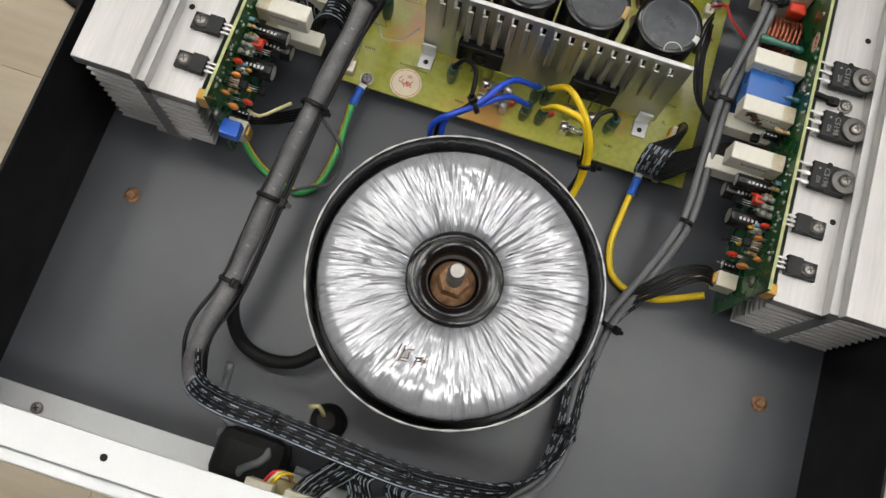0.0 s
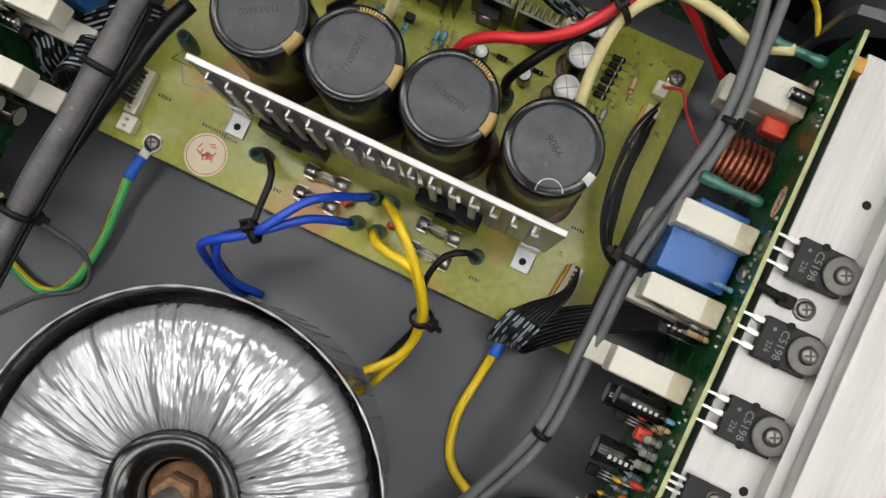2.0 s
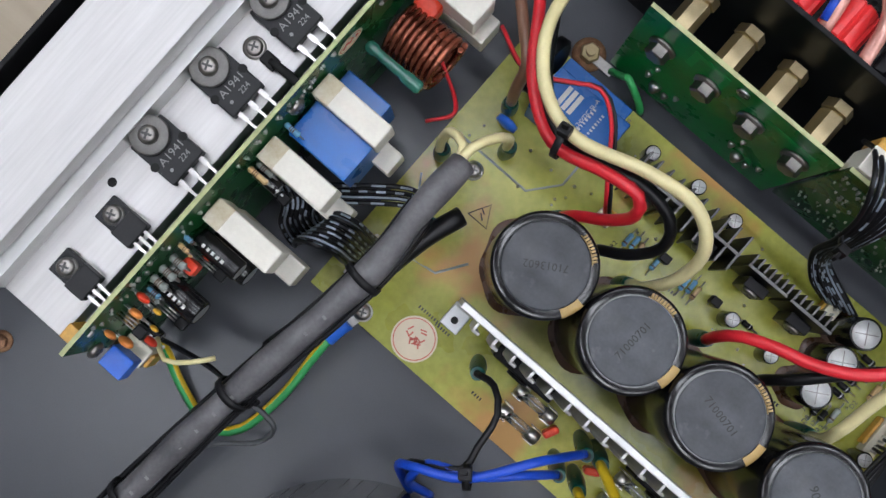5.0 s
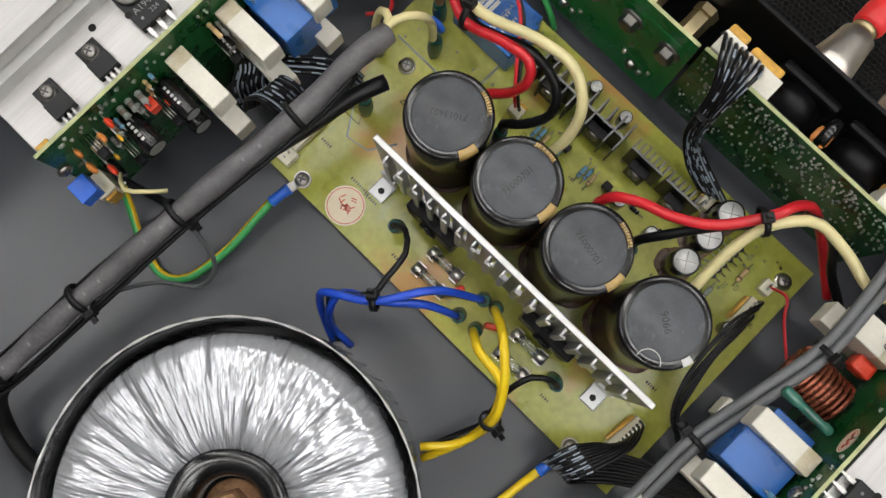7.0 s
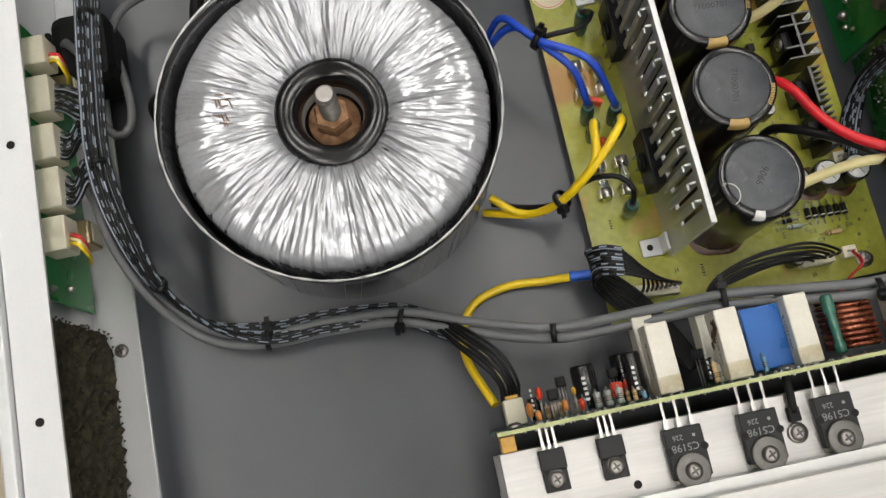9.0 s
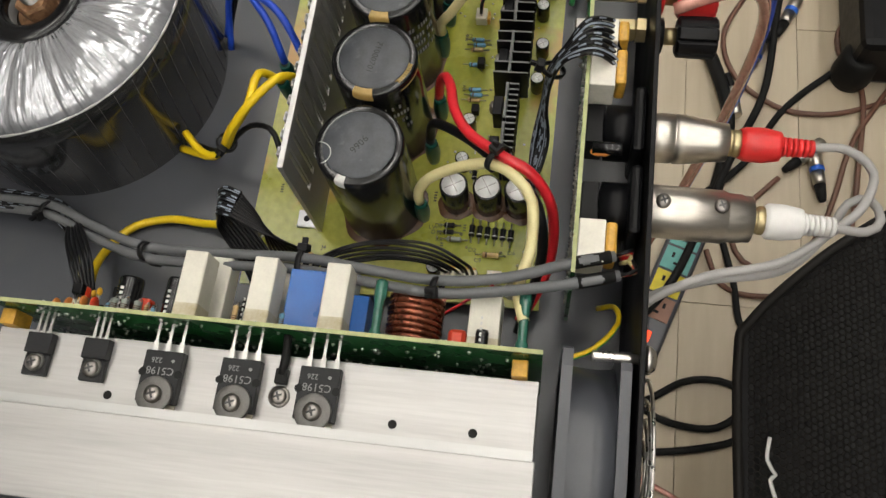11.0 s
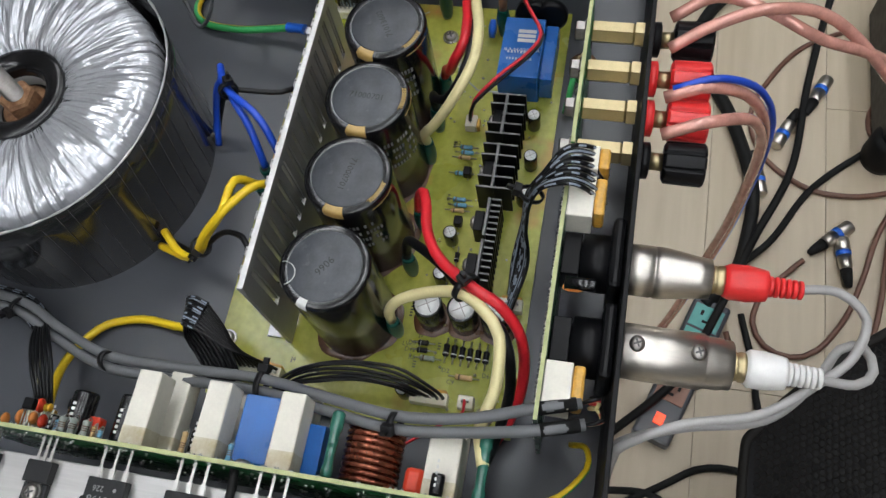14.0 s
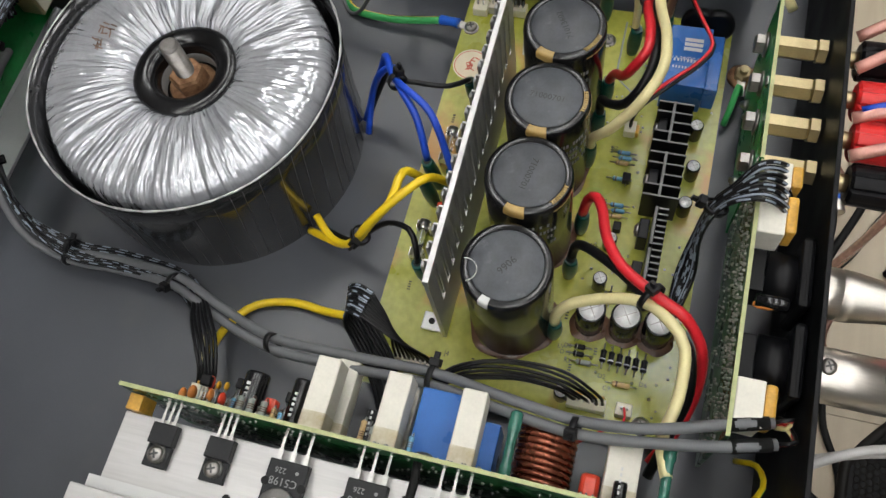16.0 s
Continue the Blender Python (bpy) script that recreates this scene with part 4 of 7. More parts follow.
for x, y in ((0.0795, 0.0985), (0.1065, 0.0985)):
    t = thing("small_transistor", "small black plastic transistor on three leads", "transistor", "small transistors", at=(x, y, PZ))
    part("body", box(B(), -0.0023, 0.0023, -0.0019, 0.0019, 0.003, 0.0078, 0.0006), "black_plastic", t)
    for k in (-1, 0, 1):
        part("lead", tube(B(), [(k * 0.0013, 0, 0), (k * 0.0013, 0, 0.003)], 0.0003, 6), "tin", t)

# relay on the supply board
rl = thing("relay", "blue plastic power relay with white printing", "relay", at=(0.0145, 0.1200, PZ))
part("body", box(B(), -0.0180, 0.0180, -0.0135, 0.0070, 0.0, 0.0215, 0.0006), "blue_plastic", rl)
part("step", box(B(), -0.0180, 0.0150, 0.0071, 0.0135, 0.0, 0.0165, 0.0006), "blue_plastic", rl)
bm = B()
text_mesh("SLA-24VDC-SL-A", 0.0025, pose(0.002, -0.003, 0.02155, 0, 0, 90), 0, bm)
bar_text(bm, -0.010, -0.004, 0.02155, 8, 0.0015, 0.0009, Matrix.Rotation(math.radians(90), 4, "Z"), 0, 2)
bar_text(bm, -0.010, -0.008, 0.02155, 9, 0.0013, 0.0008, Matrix.Rotation(math.radians(90), 4, "Z"), 0, 5)
for k in range(3):
    box(bm, -0.0105 + k * 0.0028, -0.0085 + k * 0.0028, -0.006, 0.003, 0.02155, 0.0217, 0)
part("marking", bm, "white_print", rl)
vc = tagged(part("disc_capacitor", lathe(B(), [(0.002, -0.002), (0.0048, -0.0012), (0.0048, 0.0012), (0.002, 0.002)], 24, Matrix.Rotation(math.radians(90), 4, "X")), "crimp_blue"), "blue disc capacitor standing beside the relay", "capacitor")
vc.location = (-0.006, 0.098, PZ + 0.0075)

# fuses in clips
for x0, x1, y in ((0.068, 0.088, 0.0185), (0.068, 0.088, 0.0080), (0.122, 0.142, 0.0185), (0.122, 0.142, 0.0070)):
    f = thing("fuse", "glass fuse with metal caps held in two clips", "fuse", "fuses", at=((x0 + x1) / 2, y, PZ + 0.0065))
    m = Matrix.Rotation(math.radians(90), 4, "Y")
    part("glass_tube", lathe(B(), [(0.0023, -0.0050), (0.0023, 0.0050)], 18, m), "glass", f)
    part("fuse_wire", tube(B(), [(-0.005, 0, 0), (0.005, 0, 0.0003)], 0.0002, 5), "tin", f)
    for s in (-1, 1):
        part("end_cap", lathe(B(), [(0.0026, 0.0048 * s), (0.0026, 0.0100 * s)], 18, m), "steel", f)
        for q in (-1, 1):
            part("clip", box(B(), s * 0.0074 - 0.0022, s * 0.0074 + 0.0022, q * 0.0031 - 0.0002, q * 0.0031 + 0.0002, -0.0065, 0.0012), "steel", f)
for x, y, r in ((0.0905, 0.0140, 20), (0.1135, 0.0130, -15)):
    o = tagged(part("film_capacitor", box(B(), -0.0035, 0.0035, -0.0016, 0.0016, 0.001, 0.0075, 0.0012), "redcap"), "small orange-red film capacitor beside the fuses", "capacitor", "orange film capacitors")
    o.matrix_basis = pose(x, y, PZ, 0, 0, r + 45)

# seal and markings on the board
sl = tagged(part("paper_seal", lathe(B(), [(0.0098, 0), (0.0098, 0.00012)], 40), "paper"), "round cream paper seal with red stamped marks", "seal")
sl.location = (0.0235, 0.0055, PZ)
bm = lathe(B(), [(0.0086, 0.00013), (0.0088, 0.0002), (0.0090, 0.00013)], 40, cap=False)
rnd = random.Random(8)
for k in range(16):
    a, q = rnd.uniform(0, 6.28), rnd.uniform(0, 0.0055)
    box(bm, -0.0014, 0.0014, -0.0003, 0.0003, 0.00013, 0.00022, 0, Matrix.Translation((q * math.cos(a), q * math.sin(a), 0)) @ Matrix.Rotation(rnd.uniform(0, 3), 4, "Z"))
part("stamp", bm, "red_ink", sl)
bm = B()
for pts in (((0.006, 0.060), (0.016, 0.060), (0.011, 0.069)), ((-0.010, 0.038), (0.000, 0.038), (-0.005, 0.047))):
    q = [(x, y, PZ + 0.00005) for x, y in pts]
    tube(bm, q + [q[0]], 0.00025, 4, smooth_line=False, flat=0.3)
tube(bm, [(0.0090, 0.0655, PZ + 0.00005), (0.0115, 0.0640, PZ + 0.00005), (0.0100, 0.0635, PZ + 0.00005), (0.0125, 0.0615, PZ + 0.00005)], 0.0003, 4, smooth_line=False, flat=0.3)
for k, (x, y, n) in enumerate(((0.016, 0.0165, 9), (0.026, 0.0155, 6), (-0.008, 0.020, 5), (0.166, 0.099, 3), (0.176, 0.089, 3), (0.150, 0.083, 4), (0.0560, 0.0040, 4), (0.152, 0.006, 4), (0.09, 0.09, 3), (0.183, 0.045, 5), (0.06, 0.088, 3))):
    bar_text(bm, x, y, PZ + 0.00002, n, 0.0014, 0.0007, None, 0, k)
for s, x, y in (("J6", 0.1995, 0.0990), ("D8", 0.1675, 0.0870), ("D12", 0.1710, 0.0865), ("R3", 0.1745, 0.0880), ("J9", 0.1635, 0.0905), ("C9", 0.1835, 0.1075), ("J4", 0.1835, 0.0330), ("LV-", 0.1685, 0.0845), ("LV+", 0.1160, 0.0890), ("D2", 0.1785, 0.1045), ("D6", 0.1785, 0.1230), ("R2", 0.0605, 0.0900)):
    text_mesh(s, 0.0030, pose(x, y, PZ + 0.00006, 0, 0, 90), 0, bm)
tagged(part("silkscreen", bm, "ink", psu), kind="stuff")
bm = B()
for pts, w in ((((0.028, 0.128), (0.028, 0.095), (0.018, 0.083), (-0.018, 0.083)), 0.0010), (((-0.020, 0.060), (0.000, 0.030), (0.012, 0.032), (0.020, 0.044)), 0.0010)):
    tube(bm, [(x, y, PZ - 0.0008) for x, y in pts], w, 6, smooth_line=False)
part("dark_trace", bm, "res_grey", psu)
bm = B()
rnd = random.Random(3)
for k in range(70):
    x, y = rnd.uniform(-0.02, 0.2), rnd.uniform(0.082, 0.134)
    r = rnd.uniform(0.0004, 0.0008)
    lathe(bm, [(r, PZ), (r * 0.6, PZ + 0.0004), (r * 0.2, PZ + 0.0008)], 7, Matrix.Translation((x, y, 0)))
tagged(part("solder_pad_field", bm, "tin", psu), kind="stuff")
# burnt flux round the capacitor feet
for i, (x, y, r) in enumerate(((0.040, 0.0592, 0.0210), (0.079, 0.0592, 0.0210), (0.1178, 0.0592, 0.0210), (0.1597, 0.0592, 0.0210), (0.1550, 0.0945, 0.0092), (0.1550, 0.1100, 0.0088), (0.1550, 0.1245, 0.0092))):
    bm = B()
    n = 48
    rg = [[bm.verts.new((x + q * math.cos(a) * (1 + 0.05 * math.sin(3 * a + i) + 0.03 * math.sin(7 * a)), y + q * math.sin(a) * (1 + 0.05 * math.sin(3 * a + i) + 0.03 * math.sin(7 * a)), z)) for a in (2 * math.pi * k / n for k in range(n))] for q, z in ((r, PZ + 0.00005), (r - 0.0012, PZ + 0.0007), (r - 0.003, PZ + 0.0009))]
    for a, b in zip(rg, rg[1:]):
        for k in range(n):
            bm.faces.new((a[k], a[(k + 1) % n], b[(k + 1) % n], b[k])).smooth = True
    part("flux_ring", bm, "flux", psu)

# screws that hold the board
for x, y in ((0.0, 0.0), (-0.004, 0.075), (0.197, 0.125), (0.178, -0.001)):
    s = thing("board_screw", "cross-head screw with washer holding the supply board", "screw", "board screws", at=(x, y, PZ))
    part("washer", lathe(B(), [(0.0042, 0), (0.0042, 0.0007), (0.003, 0.0008)], 24), "rust" if (x, y) == (0, 0) else "steel", s)
    share("screw_head", SCREW_BIG, s, Matrix.Translation((0, 0, 0.0008)))


# plug sockets with pins
def header(x, y, n, pitch, rot, w=0.0058, glue=True):
    t = thing("pin_connector", "cream board connector with a row of pins", "connector", "board connectors", at=pose(x, y, PZ, 0, 0, rot))
    L2 = n * pitch / 2 + 0.001
    part("housing", box(B(), -L2, L2, -w / 2, w / 2, 0, 0.0058, 0.0005), "white_plastic", t)
    for k in range(n):
        part("pin", box(B(), (k - (n - 1) / 2) * pitch - 0.0004, (k - (n - 1) / 2) * pitch + 0.0004, -0.0004, 0.0004, 0.0059, 0.0095), "tin", t)
    if glue:
        part("glue_blob", box(B(), -L2 * 0.7, L2 * 0.9, w / 2, w / 2 + 0.0016, 0.0, 0.0048, 0.0007), "glue", t)
    return t


header(0.1915, 0.0200, 8, 0.0024, 84)
header(0.1930, 0.1000, 6, 0.0025, 90)
header(0.1925, 0.1165, 2, 0.0025, 90, glue=False)
header(-0.0140, 0.0180, 8, 0.0024, 90)
header(0.0500, 0.0955, 2, 0.0025, 0)
header(-0.0125, 0.0030, 2, 0.003, 90, 0.0075, False)
header(0.1450, 0.1290, 4, 0.0025, 90)
header(0.1900, 0.0030, 2, 0.003, 90, 0.0065, False)


# ---- wires and cables ----
def wire(name, label, cat, mt, pts, r, group="", seg=8, step=0.004, stripe=None):
    mats = [mt] + ([stripe[0]] if stripe else [])
    bm = tube(B(), pts, r, seg, 0, step, stripe=(1, stripe[1], stripe[2], stripe[3]) if stripe else None)
    return tagged(part(name, bm, mats), label, cat, group)


def zip_tie(p, d, r, roll=0.0, flat=1.0):
    """A black nylon tie round a bundle at p that runs along d."""
    t = thing("cable_tie", "black nylon cable tie round the wires", "cable tie", "cable ties", at=Matrix.Translation(p) @ Vector(d).to_track_quat("Z", "Y").to_matrix().to_4x4() @ Matrix.Rotation(roll, 4, "Z"))
    bm = B()
    n = 28
    rings = []
    for q, z in ((r, -0.0013), (r + 0.0008, -0.0013), (r + 0.0008, 0.0013), (r, 0.0013)):
        rings.append([bm.verts.new((q * math.cos(2 * math.pi * i / n), flat * q * math.sin(2 * math.pi * i / n), z)) for i in range(n)])
    for a, b in zip(rings, rings[1:] + rings[:1]):
        for i in range(n):
            bm.faces.new((a[i], a[(i + 1) % n], b[(i + 1) % n], b[i])).smooth = True
    part("strap", bm, "tie", t)
    part("head", box(B(), r, r + 0.0034, -0.0022, 0.0022, -0.0024, 0.0024, 0.0005), "tie", t)
    part("tail", box(B(), r + 0.0034, r + 0.0062, -0.0006, 0.0006, -0.0012, 0.0012), "tie", t)
    return t


def bundle(name, label, pts, n, r, pitch, mt="black_wire", side=(0, 0, 1), stripe="white_print", rows=1, seed=1, cat="cable", spread=None, onto=None, loose=0.3):
    """A flat ribbon of n wires side by side; every strand carries its own dashed or full line. side: one spread direction or one a point."""
    t = onto or thing(name, label, cat)
    line = [Vector(p) for p in pts]
    sides = [Vector(s) for s in side] if isinstance(side, list) else [Vector(side)] * len(line)
    sp = spread or [1.0] * len(line)
    rnd = random.Random(seed)
    for k in range(n):
        row, col = k % rows, k // rows
        off = (col - (n / rows - 1) / 2) * pitch
        q = []
        for i, p in enumerate(line):
            d = (line[min(i + 1, len(line) - 1)] - line[max(i - 1, 0)]).normalized()
            s = (sides[i] - d * sides[i].dot(d) * 0.6).normalized()
            q.append(p + s * off * sp[i] + d.cross(s) * (row * 1.8 * r) + Vector((rnd.uniform(-1, 1), rnd.uniform(-1, 1), rnd.uniform(-1, 1))) * r * loose)
        st = (1, 1 + rnd.randrange(2), 1, 0 if k % 5 == 1 else rnd.choice((4, 6))) if stripe else None
        part("strand", tube(B(), q, r, 7, 0, 0.0016, stripe=st), [mt, stripe or mt], t)
    return t


# left trunk in grey sleeving
TR = [(-0.005, 0.068, 0.066), (-0.005, 0.045, 0.073), (-0.004, 0.015, 0.075), (-0.013, -0.047, 0.063), (-0.019, -0.102, 0.055), (-0.024, -0.150, 0.045), (-0.028, -0.178, 0.044), (-0.027, -0.196, 0.050), (-0.018, -0.207, 0.060)]
trunk = thing("sleeved_cable", "thick cable bundle in dusty grey printed sleeving", "cable")
part("sleeve", tube(B(), TR, lambda t: 0.0050 + 0.0004 * math.sin(40 * t) - 0.0003 * t, 16, 0, 0.003), "grey_sleeve", trunk)
bm = B()
ln = spline(TR[:6], 0.004)
rnd = random.Random(5)
for i in range(6, len(ln) - 1, 2):
    d = (ln[i + 1] - ln[i]).normalized()
    if rnd.random() < 0.55:
        m = Matrix.Translation(ln[i] + Vector((0.0012, 0, 0.0049))) @ Matrix.Rotation(math.atan2(d.y, d.x), 4, "Z")
        box(bm, -0.0005, 0.0005, -0.0008, 0.0008, -0.0001, 0.00003, 0, m)
tagged(part("faint_print", bm, "grey_print", trunk), kind="stuff")
for off, r in (((0.006, 0.001, -0.002), 0.0011), ((-0.006, 0.002, -0.003), 0.0011), ((0.0072, -0.002, -0.004), 0.0009)):
    wire("wire", "thin black wire strapped along the sleeved cable", "wire", "black_wire", [Vector(p) + Vector(off) * (1 if 2 < i < 7 else 0.8) + Vector((0.004 * math.sin(i * 2.1) * (1 if i in (3, 5) else 0), 0, 0)) for i, p in enumerate(TR[1:])], r, "thin black wires")
wire("cable", "short black printed cable beside the grey sleeve", "cable", "black_wire", [(0.0065, 0.0545, 0.0550), (0.0015, 0.0390, 0.0570), (-0.0030, 0.0160, 0.0570), (-0.0100, -0.0090, 0.0530), (-0.0150, -0.0300, 0.0500)], 0.0038)
wire("cable", "black cable leaving the transformer", "cable", "rubber", [(0.030, -0.168, 0.020), (0.018, -0.178, 0.014), (0.001, -0.181, 0.011), (-0.014, -0.176, 0.016), (-0.021, -0.163, 0.032), (-0.021, -0.150, 0.041)], 0.0038)
wire("wire", "slack thin grey wire under the sleeved cable", "wire", "grey_wire", [(-0.012, -0.047, 0.056), (0.004, -0.055, 0.03), (0.002, -0.070, 0.012), (-0.012, -0.082, 0.020), (-0.018, -0.100, 0.048)], 0.0011)
for i, rr in ((2, 0.0066), (3, 0.0066), (4, 0.0066), (5, 0.0064)):
    d = Vector(TR[i + 1]) - Vector(TR[i - 1])
    zip_tie(TR[i], d, rr, 2.4 + i)
# cream wires at the rear end of the trunk
wire("wire", "cream mains wire bending down to a terminal", "wire", "cream_wire", [(-0.006, 0.062, 0.067), (-0.006, 0.074, 0.068), (-0.002, 0.083, 0.064), (0.001, 0.088, 0.052), (0.001, 0.0885, 0.030)], 0.0019, "cream wires")
wire("wire", "cream mains wire bending down to a terminal", "wire", "cream_wire", [(-0.004, 0.062, 0.067), (-0.009, 0.073, 0.066), (-0.0165, 0.075, 0.058), (-0.0185, 0.072, 0.045), (-0.0185, 0.0705, 0.030)], 0.0019, "cream wires")


def green_sleeve(x, y, h=0.022, lean=(0, 0)):
    t = thing("sleeved_terminal", "wire terminal in a dark green shrink sleeve", "terminal", "sleeved terminals", at=(x, y, PZ))
    part("sleeve", tube(B(), [(0, 0, 0), (lean[0] * 0.5, lean[1] * 0.5, h * 0.5), (lean[0], lean[1], h)], lambda q: 0.0027 + 0.0009 * math.sin(q * 3.1), 14, step=0.002), "green_sleeve", t)
    part("core", lathe(B(), [(0.0017, h - 0.0005), (0.0017, h + 0.0004)], 12, Matrix.Translation((lean[0], lean[1], 0))), "rubber", t)
    return t


for x, y, h in ((0.0495, 0.0165, 0.025), (0.1015, 0.0205, 0.026), (0.0985, 0.0075, 0.026), (0.1085, 0.0215, 0.026), (0.1085, 0.0080, 0.026), (0.1505, 0.0165, 0.025)):
    green_sleeve(x, y, h, (0.001, -0.003))
for x, y in ((0.0720, 0.0780), (0.0530, 0.0790), (0.0340, 0.0800), (0.1090, 0.0815), (0.1330, 0.0805), (0.1640, 0.0795), (0.0010, 0.0885), (-0.0185, 0.0705), (-0.002, 0.045)):
    green_sleeve(x, y, 0.021, (0.001, 0.001))

# supply leads over the capacitors
wire("wire", "thick red supply wire", "wire", "red_wire", [(-0.040, 0.150, 0.050), (-0.024, 0.133, 0.060), (-0.006, 0.107, 0.067), (0.014, 0.094, 0.069), (0.034, 0.0965, 0.076), (0.048, 0.0975, 0.078), (0.0525, 0.0930, 0.070), (0.0480, 0.0885, 0.055), (0.0390, 0.0840, 0.043), (0.035, 0.081, 0.031)], 0.0023, "thick supply wires", 10)
wire("wire", "thick cream supply wire", "wire", "cream_wire", [(-0.006, 0.160, 0.050), (-0.016, 0.145, 0.066), (-0.013, 0.122, 0.077), (0.000, 0.105, 0.078), (0.019, 0.0985, 0.078), (0.045, 0.104, 0.085), (0.064, 0.105, 0.087), (0.077, 0.098, 0.078), (0.080, 0.088, 0.060), (0.076, 0.080, 0.043), (0.073, 0.079, 0.031)], 0.0024, "thick supply wires", 10)
wire("wire", "thick black supply wire", "wire", "black_wire", [(-0.038, 0.156, 0.045), (-0.020, 0.138, 0.060), (-0.002, 0.110, 0.068), (0.018, 0.096, 0.069), (0.045, 0.101, 0.077), (0.062, 0.099, 0.074), (0.068, 0.092, 0.063), (0.062, 0.084, 0.052), (0.054, 0.080, 0.042), (0.054, 0.080, 0.031)], 0.0022, "thick supply wires", 10)
zip_tie((0.0165, 0.0955, 0.074), (1, 0.15, 0.2), 0.0058, 1.3)
wire("wire", "thick red supply wire", "wire", "red_wire", [(0.1095, 0.082, 0.031), (0.1085, 0.084, 0.044), (0.1120, 0.088, 0.054), (0.1220, 0.092, 0.061), (0.1350, 0.0955, 0.066), (0.1490, 0.1040, 0.071), (0.1610, 0.1200, 0.0755), (0.1660, 0.1310, 0.0730), (0.1740, 0.1400, 0.0610), (0.1860, 0.1420, 0.0440), (0.2000, 0.1380, 0.0300), (0.2140, 0.1300, 0.0220)], 0.0023, "thick supply wires", 10)
wire("wire", "thick cream supply wire", "wire", "cream_wire", [(0.1645, 0.080, 0.031), (0.1640, 0.0808, 0.042), (0.1620, 0.0870, 0.053), (0.1605, 0.1010, 0.063), (0.1622, 0.1145, 0.0710), (0.1690, 0.1250, 0.0745), (0.178, 0.1325, 0.072), (0.196, 0.1335, 0.066), (0.212, 0.130, 0.064), (0.226, 0.1335, 0.066)], 0.0024, "thick supply wires", 10)
wire("wire", "thick black supply wire", "wire", "black_wire", [(0.1335, 0.081, 0.031), (0.132, 0.083, 0.044), (0.137, 0.089, 0.055), (0.149, 0.104, 0.065), (0.161, 0.1165, 0.070), (0.175, 0.133, 0.069), (0.190, 0.138, 0.055), (0.204, 0.135, 0.035), (0.220, 0.130, 0.024)], 0.0022, "thick supply wires", 10)
zip_tie((0.1605, 0.1168, 0.0735), (0.6, 0.75, 0.1), 0.0056, 1.5)

# transformer secondaries
for k, (p, q, e) in enumerate((((0.1015, 0.0175, 0.036), (0.085, 0.0050, 0.0575), (0.0640, -0.0440, 0.004)), ((0.0985, 0.0045, 0.036), (0.086, -0.0020, 0.0520), (0.0720, -0.0400, 0.004)))):
    o = 0.0022 * k
    wire("wire", "glossy blue transformer wire", "wire", "blue_wire", [p, q, (0.0700 + o, -0.0160 + o, 0.057 - o), (0.0530 + 2 * o, -0.0270 + 2 * o, 0.050 - o), (0.0500 + 3 * o, -0.0320, 0.038), (0.0560 + 2 * o, -0.0385, 0.020), e], 0.0018, "blue wires", 10)
wire("wire", "thin black wire from a green terminal", "wire", "black_wire", [(0.0500, 0.0135, 0.036), (0.057, 0.0150, 0.046), (0.0645, 0.0080, 0.050), (0.0665, -0.0060, 0.052), (0.0670, -0.0150, 0.054), (0.0560, -0.0240, 0.047), (0.0530, -0.0300, 0.034), (0.0600, -0.0380, 0.016), (0.066, -0.0420, 0.004)], 0.0014, "thin black wires", 8)
zip_tie((0.0700, -0.0155, 0.0562), (0.7, 0.6, 0.15), 0.0040, 1.2)
for k, (p, q, e) in enumerate((((0.1085, 0.0185, 0.036), (0.1180, 0.0120, 0.0560), (0.1285, -0.0495, 0.013)), ((0.1085, 0.0050, 0.036), (0.1160, 0.0000, 0.0540), (0.1335, -0.0535, 0.004)))):
    o = 0.0024 * k
    wire("wire", "glossy yellow transformer wire", "wire", "yellow_wire", [p, q, (0.1310, 0.0000 - o, 0.0545 - o), (0.1400 - o * 0.4, -0.0120, 0.0430 - o), (0.1425 - o * 0.3, -0.0200, 0.0290 - o), (0.1422 - o * 0.2, -0.0285 - o, 0.0170 - o), (0.1385, -0.0385 - o, 0.0125 - o), e], 0.0020, "yellow wires", 10)
wire("wire", "thin black wire from a green terminal", "wire", "black_wire", [(0.1510, 0.0135, 0.036), (0.1470, 0.0130, 0.045), (0.1400, 0.0080, 0.046), (0.1370, -0.0030, 0.042), (0.1390, -0.0140, 0.032), (0.1410, -0.0210, 0.022), (0.1370, -0.0330, 0.012), (0.1310, -0.0490, 0.008)], 0.0014, "thin black wires", 8)
zip_tie((0.1415, -0.0180, 0.031), (0.2, -0.6, -0.75), 0.0042, 0.6)


# earth leads with blue crimps
def lug(x, y, dx, dy):
    a = math.degrees(math.atan2(dy, dx))
    t = thing("ring_terminal", "tinned ring terminal with a blue crimp sleeve", "terminal", "ring terminals", at=pose(x, y, PZ, 0, 0, a))
    bm = lathe(B(), [(0.0042, 0.0002), (0.0042, 0.0009)], 24)
    box(bm, 0.003, 0.009, -0.0022, 0.0022, 0.0002, 0.0009, 0)
    part("ring", bm, "tin", t)
    part("sleeve", tube(B(), [(0.0075, 0, 0.0012), (0.0120, 0, 0.0008), (0.0185, 0, -0.0006)], lambda q: 0.0029 - 0.0004 * math.sin(q * 3.1), 14, step=0.0015), "crimp_blue", t)


